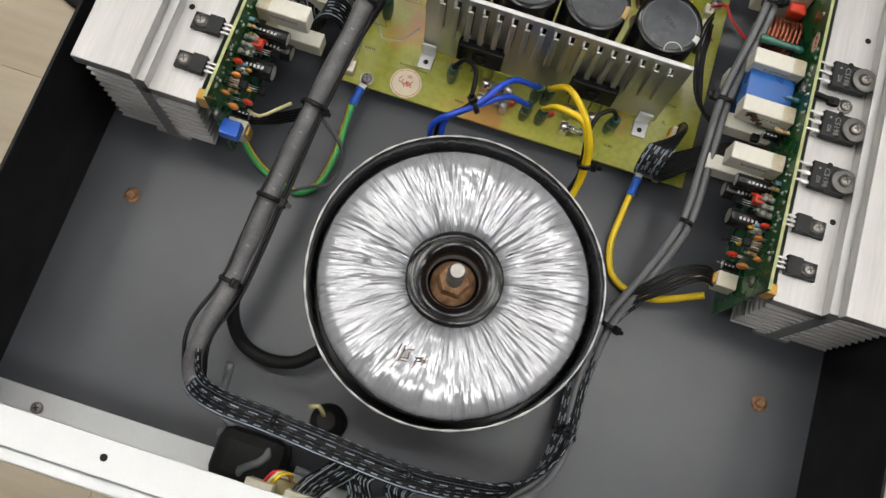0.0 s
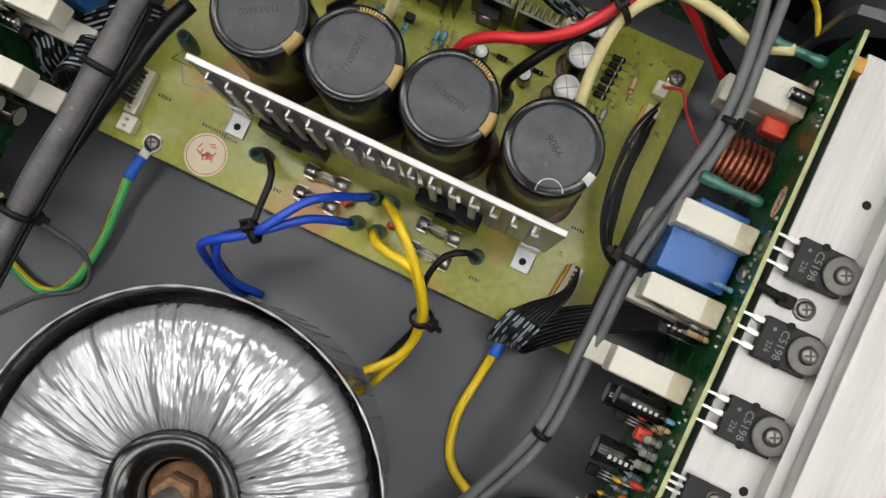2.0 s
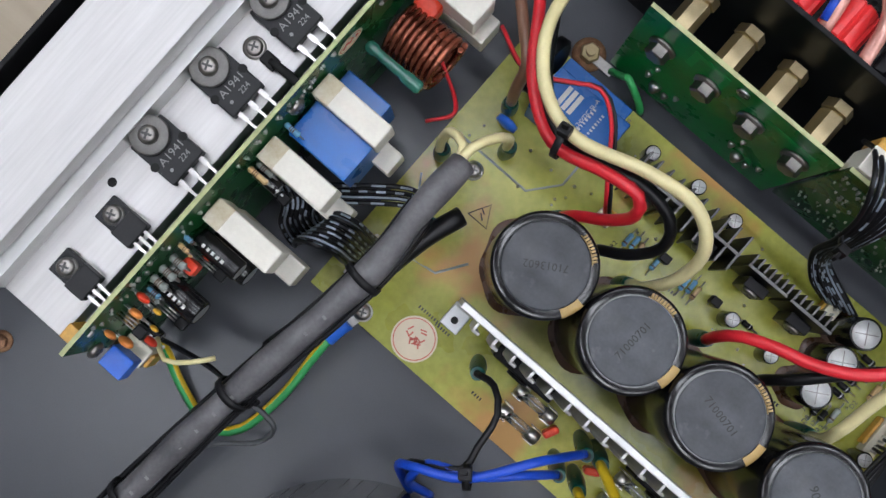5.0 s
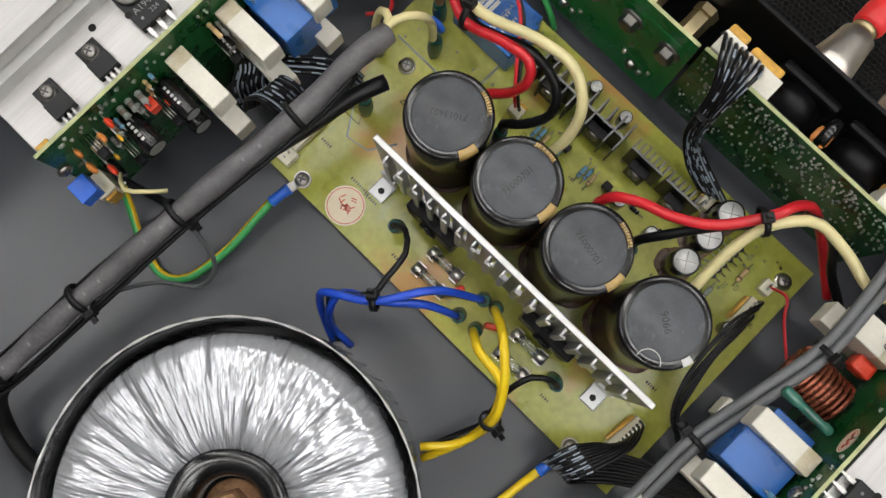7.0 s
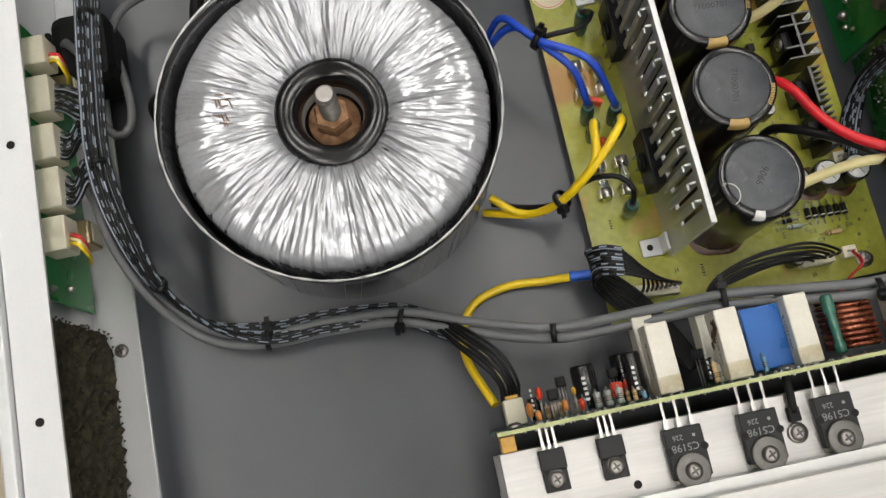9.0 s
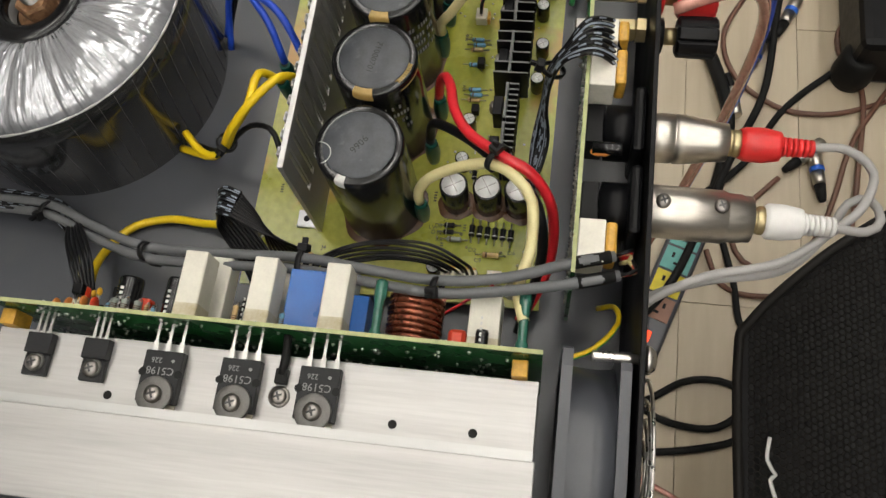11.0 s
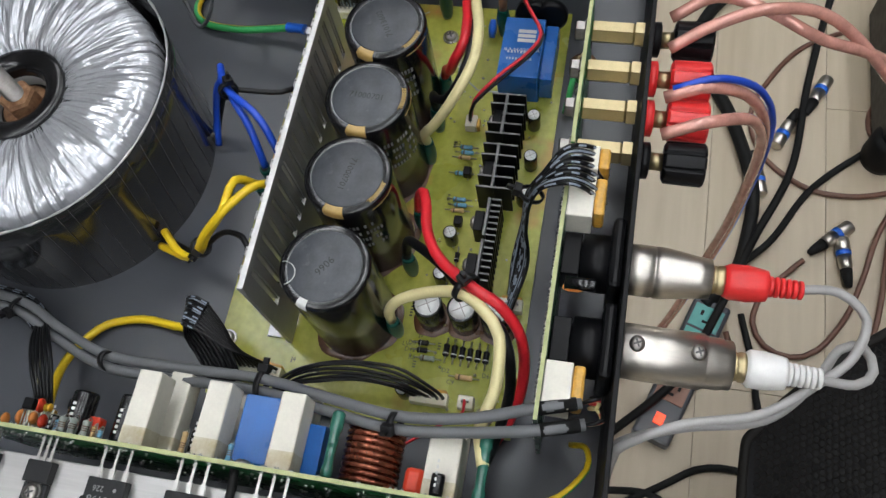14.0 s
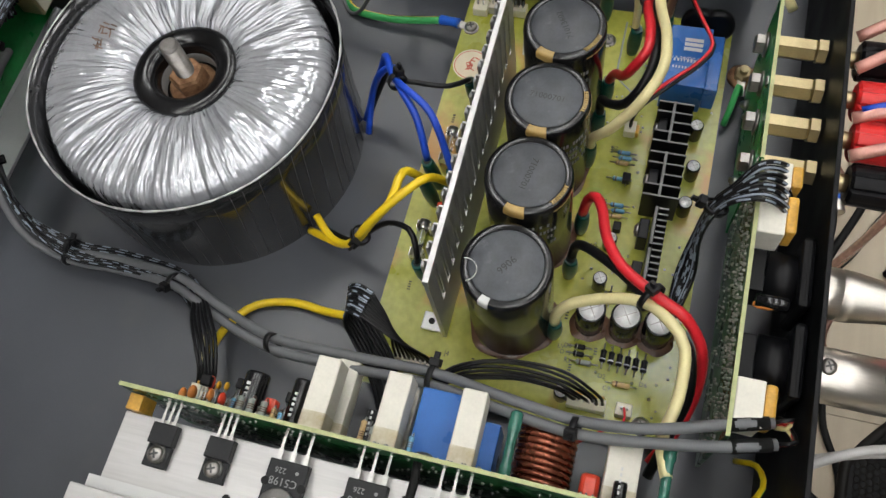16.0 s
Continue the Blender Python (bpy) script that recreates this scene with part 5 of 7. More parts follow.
lug(0.0, 0.0, -0.18, -1)
lug(0.178, -0.001, -0.12, -1)
wire("earth_wire", "green and yellow striped earth wire", "wire", "green_wire", [(-0.0035, -0.018, 0.0095), (-0.0035, -0.030, 0.007), (-0.003, -0.050, 0.005), (-0.007, -0.072, 0.0035), (-0.0185, -0.0805, 0.003), (-0.038, -0.075, 0.004), (-0.050, -0.068, 0.008), (-0.057, -0.062, 0.018)], 0.0021, "earth wires", 12, 0.004, ("yellow_wire", 4, 4, 0))
wire("earth_wire", "plain yellow earth wire", "wire", "yellow_wire", [(0.1757, -0.019, 0.0095), (0.1745, -0.032, 0.005), (0.173, -0.050, 0.0035), (0.178, -0.068, 0.003), (0.190, -0.0765, 0.006), (0.206, -0.078, 0.013), (0.2295, -0.070, 0.024)], 0.0021, "earth wires", 10)

# twin grey cables and the printed harness
GP = [(0.2035, 0.167, 0.076), (0.2085, 0.150, 0.077), (0.2130, 0.125, 0.070), (0.2150, 0.098, 0.0655), (0.2105, 0.066, 0.058), (0.2060, 0.037, 0.0520), (0.2055, 0.000, 0.0470), (0.2040, -0.038, 0.0420), (0.1930, -0.072, 0.0320), (0.1800, -0.104, 0.0220), (0.1760, -0.140, 0.0150), (0.1760, -0.170, 0.0150), (0.1690, -0.196, 0.0190), (0.1500, -0.214, 0.0320), (0.1250, -0.224, 0.0480), (0.1000, -0.230, 0.0500), (0.0800, -0.240, 0.0400)]
for k in (0, 1):
    q = []
    for i, p in enumerate(GP):
        d = (Vector(GP[min(i + 1, len(GP) - 1)]) - Vector(GP[max(i - 1, 0)])).normalized()
        s = Vector((0, 0, 1)).cross(d).normalized()
        q.append(Vector(p) + (k - 0.5) * (0.0048 if i > 1 else 0.0075) * s + Vector((0, 0, (0.5 - k) * 0.0016)))
    c = wire("signal_cable", "grey screened signal cable with shrink-sleeved ends", "cable", "grey_wire", q, 0.0022, "grey signal cables", 12)
    e0, e1 = q[0], q[1]
    tube_pts = [e1 * 0.1 + e0 * 0.9, e1 * 0.9 + e0 * 0.1]
    part("shrink_sleeve", tube(B(), tube_pts, 0.0026, 12), "rubber", c)
    for j, mt in enumerate(("cream_wire", "red_wire", "black_wire")):
        part("core", tube(B(), [q[0], q[0] + Vector((-0.002, 0.006, -0.001 + 0.0015 * j)), (0.2000 - 0.002 * j, 0.1715, 0.072 - 0.002 * j), (0.1990 - 0.002 * j, 0.1690, 0.066)], 0.0008, 7), mt, c)
for i in (3, 5, 7, 9, 11):
    zip_tie(GP[i], Vector(GP[i + 1]) - Vector(GP[i - 1]), 0.0052, 4.2 + i, 0.72)
HP = [(-0.027, -0.194, 0.049), (-0.018, -0.206, 0.062), (0.000, -0.211, 0.076), (0.029, -0.2125, 0.081), (0.060, -0.215, 0.080), (0.095, -0.217, 0.077), (0.122, -0.215, 0.064), (0.146, -0.209, 0.046), (0.165, -0.193, 0.027), (0.1735, -0.168, 0.018), (0.1735, -0.140, 0.016), (0.1775, -0.106, 0.019), (0.1900, -0.084, 0.024)]
bundle("printed_harness", "flat harness of black wires printed with pale lines and dashes", HP, 16, 0.00078, 0.00150, side=[(0.3, 1, 0.2)] * 7 + [(0.7, 0.8, 0.2)] * 2 + [(1, 0.2, 0.3)] * 4, stripe="pale_line", rows=2, seed=4)
for i in (3, 5, 7, 9):
    zip_tie(HP[i], Vector(HP[i + 1]) - Vector(HP[i - 1]), 0.0072, 4.6, 0.5)
bundle("connector_leads", "fan of thin black wires to the amplifier board connector", [(0.186, -0.088, 0.025), (0.197, -0.079, 0.035), (0.210, -0.0685, 0.043), (0.2215, -0.0635, 0.042), (0.2285, -0.0630, 0.037)], 6, 0.00085, 0.0019, side=[(-0.3, 1, 0.3), (-0.4, 1, 0.2), (-0.3, 1, 0.1), (0, 1, 0), (0, 1, 0)], stripe=None, spread=[0.6, 0.9, 1.0, 0.85, 0.75], loose=0.5)
bundle("connector_leads", "thin dark wires to the amplifier board connector", [(-0.014, -0.048, 0.056), (-0.026, -0.050, 0.045), (-0.040, -0.054, 0.038), (-0.0505, -0.057, 0.036)], 5, 0.0008, 0.0018, side=(0, 0.3, 1), stripe=None)
wire("wire", "thin cream wire to the amplifier board", "wire", "cream_wire", [(0.2265, -0.060, 0.036), (0.221, -0.064, 0.042), (0.213, -0.068, 0.043), (0.204, -0.072, 0.037)], 0.0008, "cream wires")
wire("wire", "thin cream wire to the amplifier board", "wire", "cream_wire", [(-0.0505, -0.055, 0.045), (-0.042, -0.058, 0.050), (-0.034, -0.052, 0.052), (-0.028, -0.045, 0.05)], 0.0010, "cream wires")

# ribbons between the boards
rb = bundle("ribbon_cable", "looped ribbon of black wires with white dashes", [(0.1790, -0.0005, 0.0460), (0.1765, -0.0080, 0.0440), (0.1760, -0.0125, 0.0360), (0.1790, -0.0110, 0.0275), (0.1860, -0.0040, 0.0220), (0.1960, 0.0050, 0.0215), (0.2080, 0.0130, 0.0240), (0.2200, 0.0190, 0.0280), (0.2320, 0.0240, 0.0310)], 9, 0.00088, 0.00160, side=[(1, 0.1, 0.2), (1, 0, 0.1), (1, 0.2, 0), (1, -0.2, 0.1), (0.9, -0.5, 0.1), (0.7, -0.7, 0.2), (0.6, -0.7, 0.3), (0.5, -0.7, 0.4), (0.4, -0.7, 0.5)], stripe="pale_line", seed=2, spread=[1, 1, 1, 1, 1, 1, 0.9, 0.8, 0.7], loose=0.06)
bundle("", "", [(0.1915, 0.0205, 0.0185), (0.1905, 0.0190, 0.0285), (0.1865, 0.0125, 0.0400), (0.1790, -0.0005, 0.0460)], 9, 0.00072, 0.00160, side=[(0, 1, 0), (0.2, 1, 0), (0.7, 0.7, 0.1), (1, 0.1, 0.2)], stripe=None, seed=2, spread=[1.4, 1.3, 1.05, 1.0], onto=rb, loose=0.1)
bundle("ribbon_cable", "fan of thin black wires rising from a board connector", [(0.1930, 0.1010, 0.0185), (0.1935, 0.0990, 0.0270), (0.1910, 0.0880, 0.0335), (0.1900, 0.0700, 0.0345), (0.1930, 0.0530, 0.0330), (0.1990, 0.0400, 0.0310), (0.2100, 0.0330, 0.0290), (0.2240, 0.0300, 0.0280)], 6, 0.00075, 0.0025, side=[(0, 1, 0), (-0.1, 1, 0.2), (-0.7, 0.5, 0.5), (-0.8, 0, 0.6), (-0.7, -0.3, 0.6), (-0.5, -0.3, 0.7), (0, 0, 1), (0, 0, 1)], stripe=None, seed=3, spread=[1.0, 0.95, 0.7, 0.72, 0.6, 0.45, 0.4, 0.4], loose=0.9)
bundle("ribbon_cable", "looped ribbon of black wires with white dashes", [(-0.0140, 0.0190, 0.0185), (-0.0165, 0.0195, 0.0330), (-0.0215, 0.0200, 0.0460), (-0.0290, 0.0180, 0.0500), (-0.0335, 0.0140, 0.0420), (-0.0345, 0.0110, 0.0310), (-0.0385, 0.0110, 0.0280), (-0.0415, 0.0140, 0.0390), (-0.0450, 0.0210, 0.0450), (-0.0590, 0.0260, 0.0430)], 8, 0.00105, 0.0021, side=[(0, 1, 0)] * 3 + [(0.3, 0.95, 0)] * 4 + [(0.4, 0.9, 0.1)] * 3, stripe="pale_line", seed=6, loose=0.08)
bundle("ribbon_cable", "short ribbon of black wires with pale dashes below the relay", [(-0.0080, 0.0500, 0.0300), (-0.0150, 0.0470, 0.0400), (-0.0240, 0.0400, 0.0440), (-0.0340, 0.0320, 0.0430), (-0.0440, 0.0260, 0.0390), (-0.0580, 0.0220, 0.0380)], 4, 0.00105, 0.0022, side=[(-0.5, 0.8, 0.2)] * 6, stripe="pale_line", seed=9, loose=0.1)
bundle("ribbon_cable", "black wires with pale lines over the input board", [(0.1070, 0.1660, 0.068), (0.1075, 0.1600, 0.0810), (0.1100, 0.1500, 0.0880), (0.1130, 0.1410, 0.0800), (0.1150, 0.1350, 0.0660), (0.1180, 0.1330, 0.0450), (0.1280, 0.1320, 0.0280), (0.1450, 0.1290, 0.019)], 8, 0.0010, 0.0028, side=[(1, 0, 0)] * 3 + [(1, 0, 0.3), (1, 0.3, 0.3), (0.6, 0.3, 0.7), (0.4, 0.8, 0.4), (1, 0, 0)], stripe="pale_line", seed=7, spread=[1.1, 1, 0.8, 0.45, 0.35, 0.35, 0.4, 0.7])
zip_tie((0.1148, 0.1362, 0.0690), (0.1, -0.3, -0.9), 0.0046, 2.0, 0.7)
for k, mt in enumerate(("red_wire", "black_wire")):
    wire("relay_lead", "thin %s wire looping over the relay to a small connector" % ("red", "black")[k], "wire", mt, [(0.0490 + 0.0025 * k, 0.0955, 0.0185), (0.0455 + 0.002 * k, 0.0975, 0.028), (0.0360, 0.1080 + 0.003 * k, 0.0360), (0.0250, 0.1210 + 0.002 * k, 0.0410), (0.0140, 0.1265 + 0.001 * k, 0.0430 - 0.001 * k), (0.0020, 0.1190, 0.0470 - 0.0016 * k), (-0.0120, 0.1120, 0.0500 - 0.0016 * k), (-0.0300, 0.1200, 0.0450)], 0.0009, "relay wires")
for k, (x, y) in enumerate(((-0.0085, 0.1190), (-0.0085, 0.1285))):
    th = thing("thermistor", "black disc thermistor standing beside the relay", "thermistor", "disc thermistors", at=(x, y, PZ + 0.0185))
    part("disc", lathe(B(), [(0.0070, -0.0028), (0.0086, -0.0016), (0.0086, 0.0016), (0.0070, 0.0028)], 28, Matrix.Rotation(math.radians(75), 4, "Y")), "black_plastic", th)
    for q in (-1, 1):
        part("lead", tube(B(), [(0, q * 0.004, -0.0070), (0, q * 0.004, -0.0185)], 0.0005, 6), "tin", th)
gs = thing("ground_screw", "rusty brass chassis ground screw with a wide stained washer", "screw", at=(-0.0, 0.147, 0))
part("washer", lathe(B(), [(0.0075, 0), (0.0075, 0.0010), (0.0050, 0.0014)], 28), "rust", gs)
part("nut", lathe(B(), [(0.0045, 0.0014), (0.0045, 0.0048), (0.0038, 0.0054)], 6, smooth=False), "brass", gs)
part("stud", lathe(B(), [(0.0022, 0.0054), (0.0022, 0.0085)], 14), "brass", gs)
part("ring_terminal", box(B(), 0.0030, 0.0130, -0.0022, 0.0022, 0.0015, 0.0027, 0.0004), "tin", gs)
bundle("thin_leads", "thin red and black wires", [(0.1925, 0.1165, 0.018), (0.200, 0.1165, 0.024), (0.206, 0.108, 0.024), (0.218, 0.094, 0.028)], 2, 0.0005, 0.0014, mt="red_wire", stripe=None)
bundle("thin_leads", "thin red and black wires", [(-0.052, 0.100, 0.048), (-0.036, 0.094, 0.040), (-0.024, 0.086, 0.030), (-0.030, 0.075, 0.030)], 2, 0.0008, 0.0018, mt="red_wire", stripe=None)
wire("wire", "brown sleeved mains wire to a terminal", "wire", "brown_wire", [(-0.040, 0.140, 0.050), (-0.024, 0.124, 0.056), (-0.012, 0.112, 0.058), (-0.010, 0.105, 0.046), (-0.0095, 0.1035, 0.030)], 0.0023, "", 10)
green_sleeve(-0.0095, 0.1035, 0.020)
wire("earth_wire", "green and yellow earth wire behind the boards", "wire", "yellow_wire", [(0.236, 0.150, 0.050), (0.230, 0.162, 0.050), (0.218, 0.171, 0.046), (0.208, 0.170, 0.036), (0.205, 0.164, 0.022)], 0.0012, "earth wires", 12, 0.004, ("green_wire", 4, 4, 0))
wire("earth_wire", "green earth wire beside the relay", "wire", "green_wire", [(0.012, 0.147, 0.003), (0.018, 0.146, 0.012), (0.0200, 0.1440, 0.0200), (0.0300, 0.1420, 0.0100), (0.0330, 0.1410, 0.0040)], 0.0016, "earth wires", 10)

# ---- output board, posts and sockets ----
rnd = random.Random(21)
for i, x in enumerate((0.0215, 0.0430, 0.0635, 0.0845)):
    hb = thing("hex_bolt", "hexagon bolt with washers holding the output board to a brass pillar", "bolt", "output bolts", at=Matrix.Translation((x, 0.1495, 0.057)) @ Matrix.Rotation(math.radians(90), 4, "X"))
    part("washer", lathe(B(), [(0.0058, 0), (0.0058, 0.0010), (0.0046, 0.0016)], 24), "steel_dull", hb)
    part("head", lathe(B(), [(0.0046, 0.0016), (0.0046, 0.0052), (0.0038, 0.0058), (0.001, 0.0059)], 6, smooth=False), "steel_dull", hb)
    pl = thing("brass_pillar", "brass hexagon pillar between output board and binding post", "pillar", "brass pillars", at=Matrix.Translation((x, 0.1513, 0.057)) @ Matrix.Rotation(math.radians(-90), 4, "X"))
    part("hex_rod", lathe(B(), [(0.0046, 0), (0.0052, 0.0006), (0.0052, 0.0185), (0.0044, 0.0195)], 6, smooth=False), "brass", pl)
    part("nut", lathe(B(), [(0.0058, 0.0196), (0.0058, 0.0236)], 6, smooth=False), "brass", pl)
    red = i in (1, 2)
    bp = thing("binding_post", "%s ribbed speaker binding post" % ("red" if red else "black"), "binding post", "binding posts", at=Matrix.Translation((x + 0.003, 0.178, 0.058)) @ Matrix.Rotation(math.radians(-90), 4, "X"))
    part("collar", lathe(B(), [(0.0078, 0), (0.0080, 0.004), (0.0060, 0.0046)], 28), "red_plastic" if red else "black_plastic", bp)
    bm = B()
    prof = [(0.0074, 0.010), (0.0090, 0.0112), (0.0092, 0.020), (0.0092, 0.0265), (0.0082, 0.0275), (0.004, 0.0268)]
    rings = []
    for r, z in prof:
        rings.append([bm.verts.new(((r - (0.0012 if k % 6 == 0 and 0.012 < z + 0.001 else 0)) * math.cos(k * math.pi / 24), (r - (0.0012 if k % 6 == 0 and 0.012 < z + 0.001 else 0)) * math.sin(k * math.pi / 24), z)) for k in range(48)])
    for a, b in zip(rings, rings[1:]):
        for k in range(48):
            bm.faces.new((a[k], a[(k + 1) % 48], b[(k + 1) % 48], b[k]))
    bm.faces.new(rings[-1]), bm.faces.new(rings[0][::-1])
    part("knob", bm, "red_plastic" if red else "black_plastic", bp)
    part("stud", lathe(B(), [(0.0038, 0.004), (0.0038, 0.0105)], 16), "brass", bp)
for cx in (0.0300, 0.0735):
    for dx, z, r in ((0, 0.020, 0.0030), (-0.0055, 0.026, 0.0017), (0.0055, 0.018, 0.0017), (0.0095, 0.024, 0.0014), (-0.0040, 0.036, 0.0012)):
        part("solder_lump", lathe(B(), [(r, 0), (r * 0.85, r * 0.6), (r * 0.35, r * 1.3)], 12, Matrix.Translation((cx + dx, 0.1495, z)) @ Matrix.Rotation(math.radians(90), 4, "X")), "tin", rear)
part("rivet", lathe(B(), [(0.0028, 0), (0.0026, 0.0008), (0.0014, 0.0012), (0.0012, 0.0004)], 20, Matrix.Translation((0.0530, 0.1495, 0.0725)) @ Matrix.Rotation(math.radians(90), 4, "X")), "steel", rear, "bright hollow rivet")
bm = B()
for x0, x1, z0, z1 in ((0.031, 0.034, 0.060, 0.074), (0.034, 0.047, 0.071, 0.074), (0.0450, 0.0475, 0.048, 0.071), (0.066, 0.088, 0.066, 0.0685)):
    box(bm, x0, x1, 0.14935, 0.1496, z0, z1)
part("copper_track", bm, "pcb_track", rear, "paler green raised copper tracks")
part("board_edge", box(B(), 0.0090, 0.0935, 0.1495, 0.1511, 0.0781, 0.0784), "pcb_edge", rear)
part("board_edge", box(B(), 0.0955, 0.209, 0.1497, 0.1513, 0.0801, 0.0804), "pcb_edge", inp)
bm = B()
for k in range(420):
    row = rnd.random()
    x = rnd.uniform(0.098, 0.207)
    z = 0.0765 - rnd.random() ** 1.3 * 0.055
    if row < 0.3:
        x, z = 0.098 + round((x - 0.098) / 0.0025) * 0.0025, rnd.choice((0.074, 0.0715, 0.066, 0.058))
    r = rnd.uniform(0.00035, 0.0008)
    lathe(bm, [(r, 0), (r * 0.7, 0.0006), (r * 0.25, 0.0010)], 7, Matrix.Translation((x, 0.1497, z)) @ Matrix.Rotation(math.radians(90), 4, "X"))
tagged(part("solder_joints", bm, "tin", inp), "rows of bright solder joints", kind="stuff")
for x0, x1, z1 in ((0.0965, 0.1075, 0.080), (0.109, 0.1275, 0.078), (0.186, 0.2035, 0.077)):
    cn = thing("plug_connector", "white plug connector with amber glue behind the board", "connector", "input connectors", at=((x0 + x1) / 2, 0.1513, z1))
    h = (x1 - x0) / 2
    part("housing", box(B(), -h, h, 0.0002, 0.0105, -0.014, 0.002, 0.0005), "ceramic", cn)
    part("glue_blob", box(B(), -h * 0.95, h * 0.8, 0.0106, 0.0150, -0.012, 0.0014, 0.0012), "glue", cn)
for x, plug in ((0.1375, 1), (0.1735, 2)):
    xs = thing("panel_socket", "round black audio socket on the rear panel", "socket", "audio sockets", at=Matrix.Translation((x, 0.1515, 0.058)) @ Matrix.Rotation(math.radians(-90), 4, "X"))
    part("barrel", lathe(B(), [(0.0085, 0.0003), (0.0085, 0.008), (0.0120, 0.0085), (0.0120, 0.0205), (0.0112, 0.021)], 36), "black_plastic", xs)
    part("flange", box(B(), -0.0150, 0.0150, -0.0155, 0.0155, 0.0190, 0.0243, 0.002), "black_plastic", xs)
    part("base", box(B(), -0.0090, 0.0090, -0.0085, 0.0085, 0.0003, 0.0075, 0.0005), "black_plastic", xs)
    for s in (-1, 1):
        share("screw", SCREW, xs, Matrix.Translation((s * 0.0115, s * 0.0115, 0.0245)))
for x, y, z in ((0.118, 0.158, 0.076), (0.122, 0.157, 0.074), (0.156, 0.158, 0.076), (0.152, 0.159, 0.073)):
    o = tagged(part("ceramic_capacitor", lathe(B(), [(0.0008, -0.0040), (0.0016, -0.002), (0.0016, 0.002), (0.0008, 0.0040)], 12, Matrix.Rotation(math.radians(90), 4, "X")), "orange"), "flat orange ceramic capacitor on the input board", "capacitor", "orange capacitors")
    o.location = (x, y, z)
o = tagged(part("electrolytic_capacitor", lathe(B(), [(0.0026, 0), (0.0026, 0.0115), (0.0022, 0.012)], 20), "black_gloss"), "small dark electrolytic capacitor lying behind the input board", "capacitor")
o.matrix_basis = Matrix.Translation((0.1545, 0.1545, 0.077)) @ Matrix.Rotation(math.radians(-90), 4, "X")

# plugs in the rear sockets
BACK = Matrix.Rotation(math.radians(-90), 4, "X")
p1 = thing("audio_plug", "satin nickel audio plug with a red moulded cable end", "plug", "audio plugs", at=Matrix.Translation((0.1382, 0.178, 0.0580)) @ Matrix.Rotation(math.radians(-91), 4, "X") @ Matrix.Diagonal((1, 1, 0.94, 1)))
part("shell", lathe(B(), [(0.0098, 0), (0.0105, 0.001), (0.0105, 0.0105), (0.0101, 0.0108), (0.0101, 0.0114), (0.0106, 0.0118), (0.0104, 0.016), (0.0085, 0.029), (0.0080, 0.0345), (0.0066, 0.0350)], 44), "nickel", p1)
part("brass_ring", lathe(B(), [(0.0056, 0.0350), (0.0056, 0.0368), (0.0052, 0.0370), (0.0058, 0.0380), (0.0058, 0.0405)], 28), "brass", p1)
part("boot", lathe(B(), [(0.0062, 0.0400), (0.0072, 0.0425), (0.0074, 0.050), (0.0066, 0.0555), (0.0062, 0.0575), (0.0045, 0.0580)], 28), "red_plastic", p1)
for k in range(6):
    part("strain_relief_rib", lathe(B(), [(0.0032, 0.058 + k * 0.0024), (0.0042 - k * 0.0001, 0.0584 + k * 0.0024), (0.0042 - k * 0.0001, 0.0597 + k * 0.0024), (0.0030, 0.0601 + k * 0.0024)], 18), "red_plastic", p1)
p2 = thing("audio_plug", "long satin nickel audio plug with a white moulded cable end", "plug", "audio plugs", at=Matrix.Translation((0.1735, 0.178, 0.0615)) @ Matrix.Rotation(math.radians(-92), 4, "X") @ Matrix.Diagonal((1, 1, 0.90, 1)))
part("shell", lathe(B(), [(0.0104, 0), (0.0108, 0.001), (0.0108, 0.034), (0.0102, 0.0345), (0.0102, 0.0352), (0.0100, 0.0356), (0.0098, 0.042), (0.0094, 0.0425), (0.0094, 0.046), (0.006, 0.0465)], 44), "nickel", p2)
part("brass_ring", lathe(B(), [(0.0055, 0.0465), (0.0055, 0.0482), (0.0050, 0.0486), (0.0058, 0.0494), (0.0058, 0.052)], 28), "brass", p2)
part("boot", lathe(B(), [(0.0060, 0.0515), (0.0073, 0.0535), (0.0073, 0.060), (0.0064, 0.0665), (0.0061, 0.068), (0.0045, 0.0685)], 28), "white_gloss", p2)
for k in range(6):
    part("strain_relief_rib", lathe(B(), [(0.0034, 0.0685 + k * 0.0024), (0.0045 - k * 0.0001, 0.0689 + k * 0.0024), (0.0045 - k * 0.0001, 0.0702 + k * 0.0024), (0.0030, 0.0706 + k * 0.0024)], 18), "white_gloss", p2)
for z in (0.006, 0.031):
    share("screw", SCREW, p2, Matrix.Translation((0.0, -0.0107, z)) @ Matrix.Rotation(math.radians(90), 4, "X"))
wire("signal_cable", "pale grey signal cable looping back from the red plug", "cable", "pale_jacket", [(0.1382, 0.2430, 0.0575), (0.1360, 0.2600, 0.0540), (0.1460, 0.2700, 0.0540), (0.1630, 0.2640, 0.0570), (0.1745, 0.2520, 0.0555), (0.1890, 0.2320, 0.0550), (0.1970, 0.2040, 0.0540), (0.2075, 0.1835, 0.0505), (0.2110, 0.1805, 0.0380), (0.2125, 0.1805, 0.0000), (0.2140, 0.1820, -0.0700), (0.2250, 0.1900, -0.1500)], 0.0019, "outer signal cables", 10)
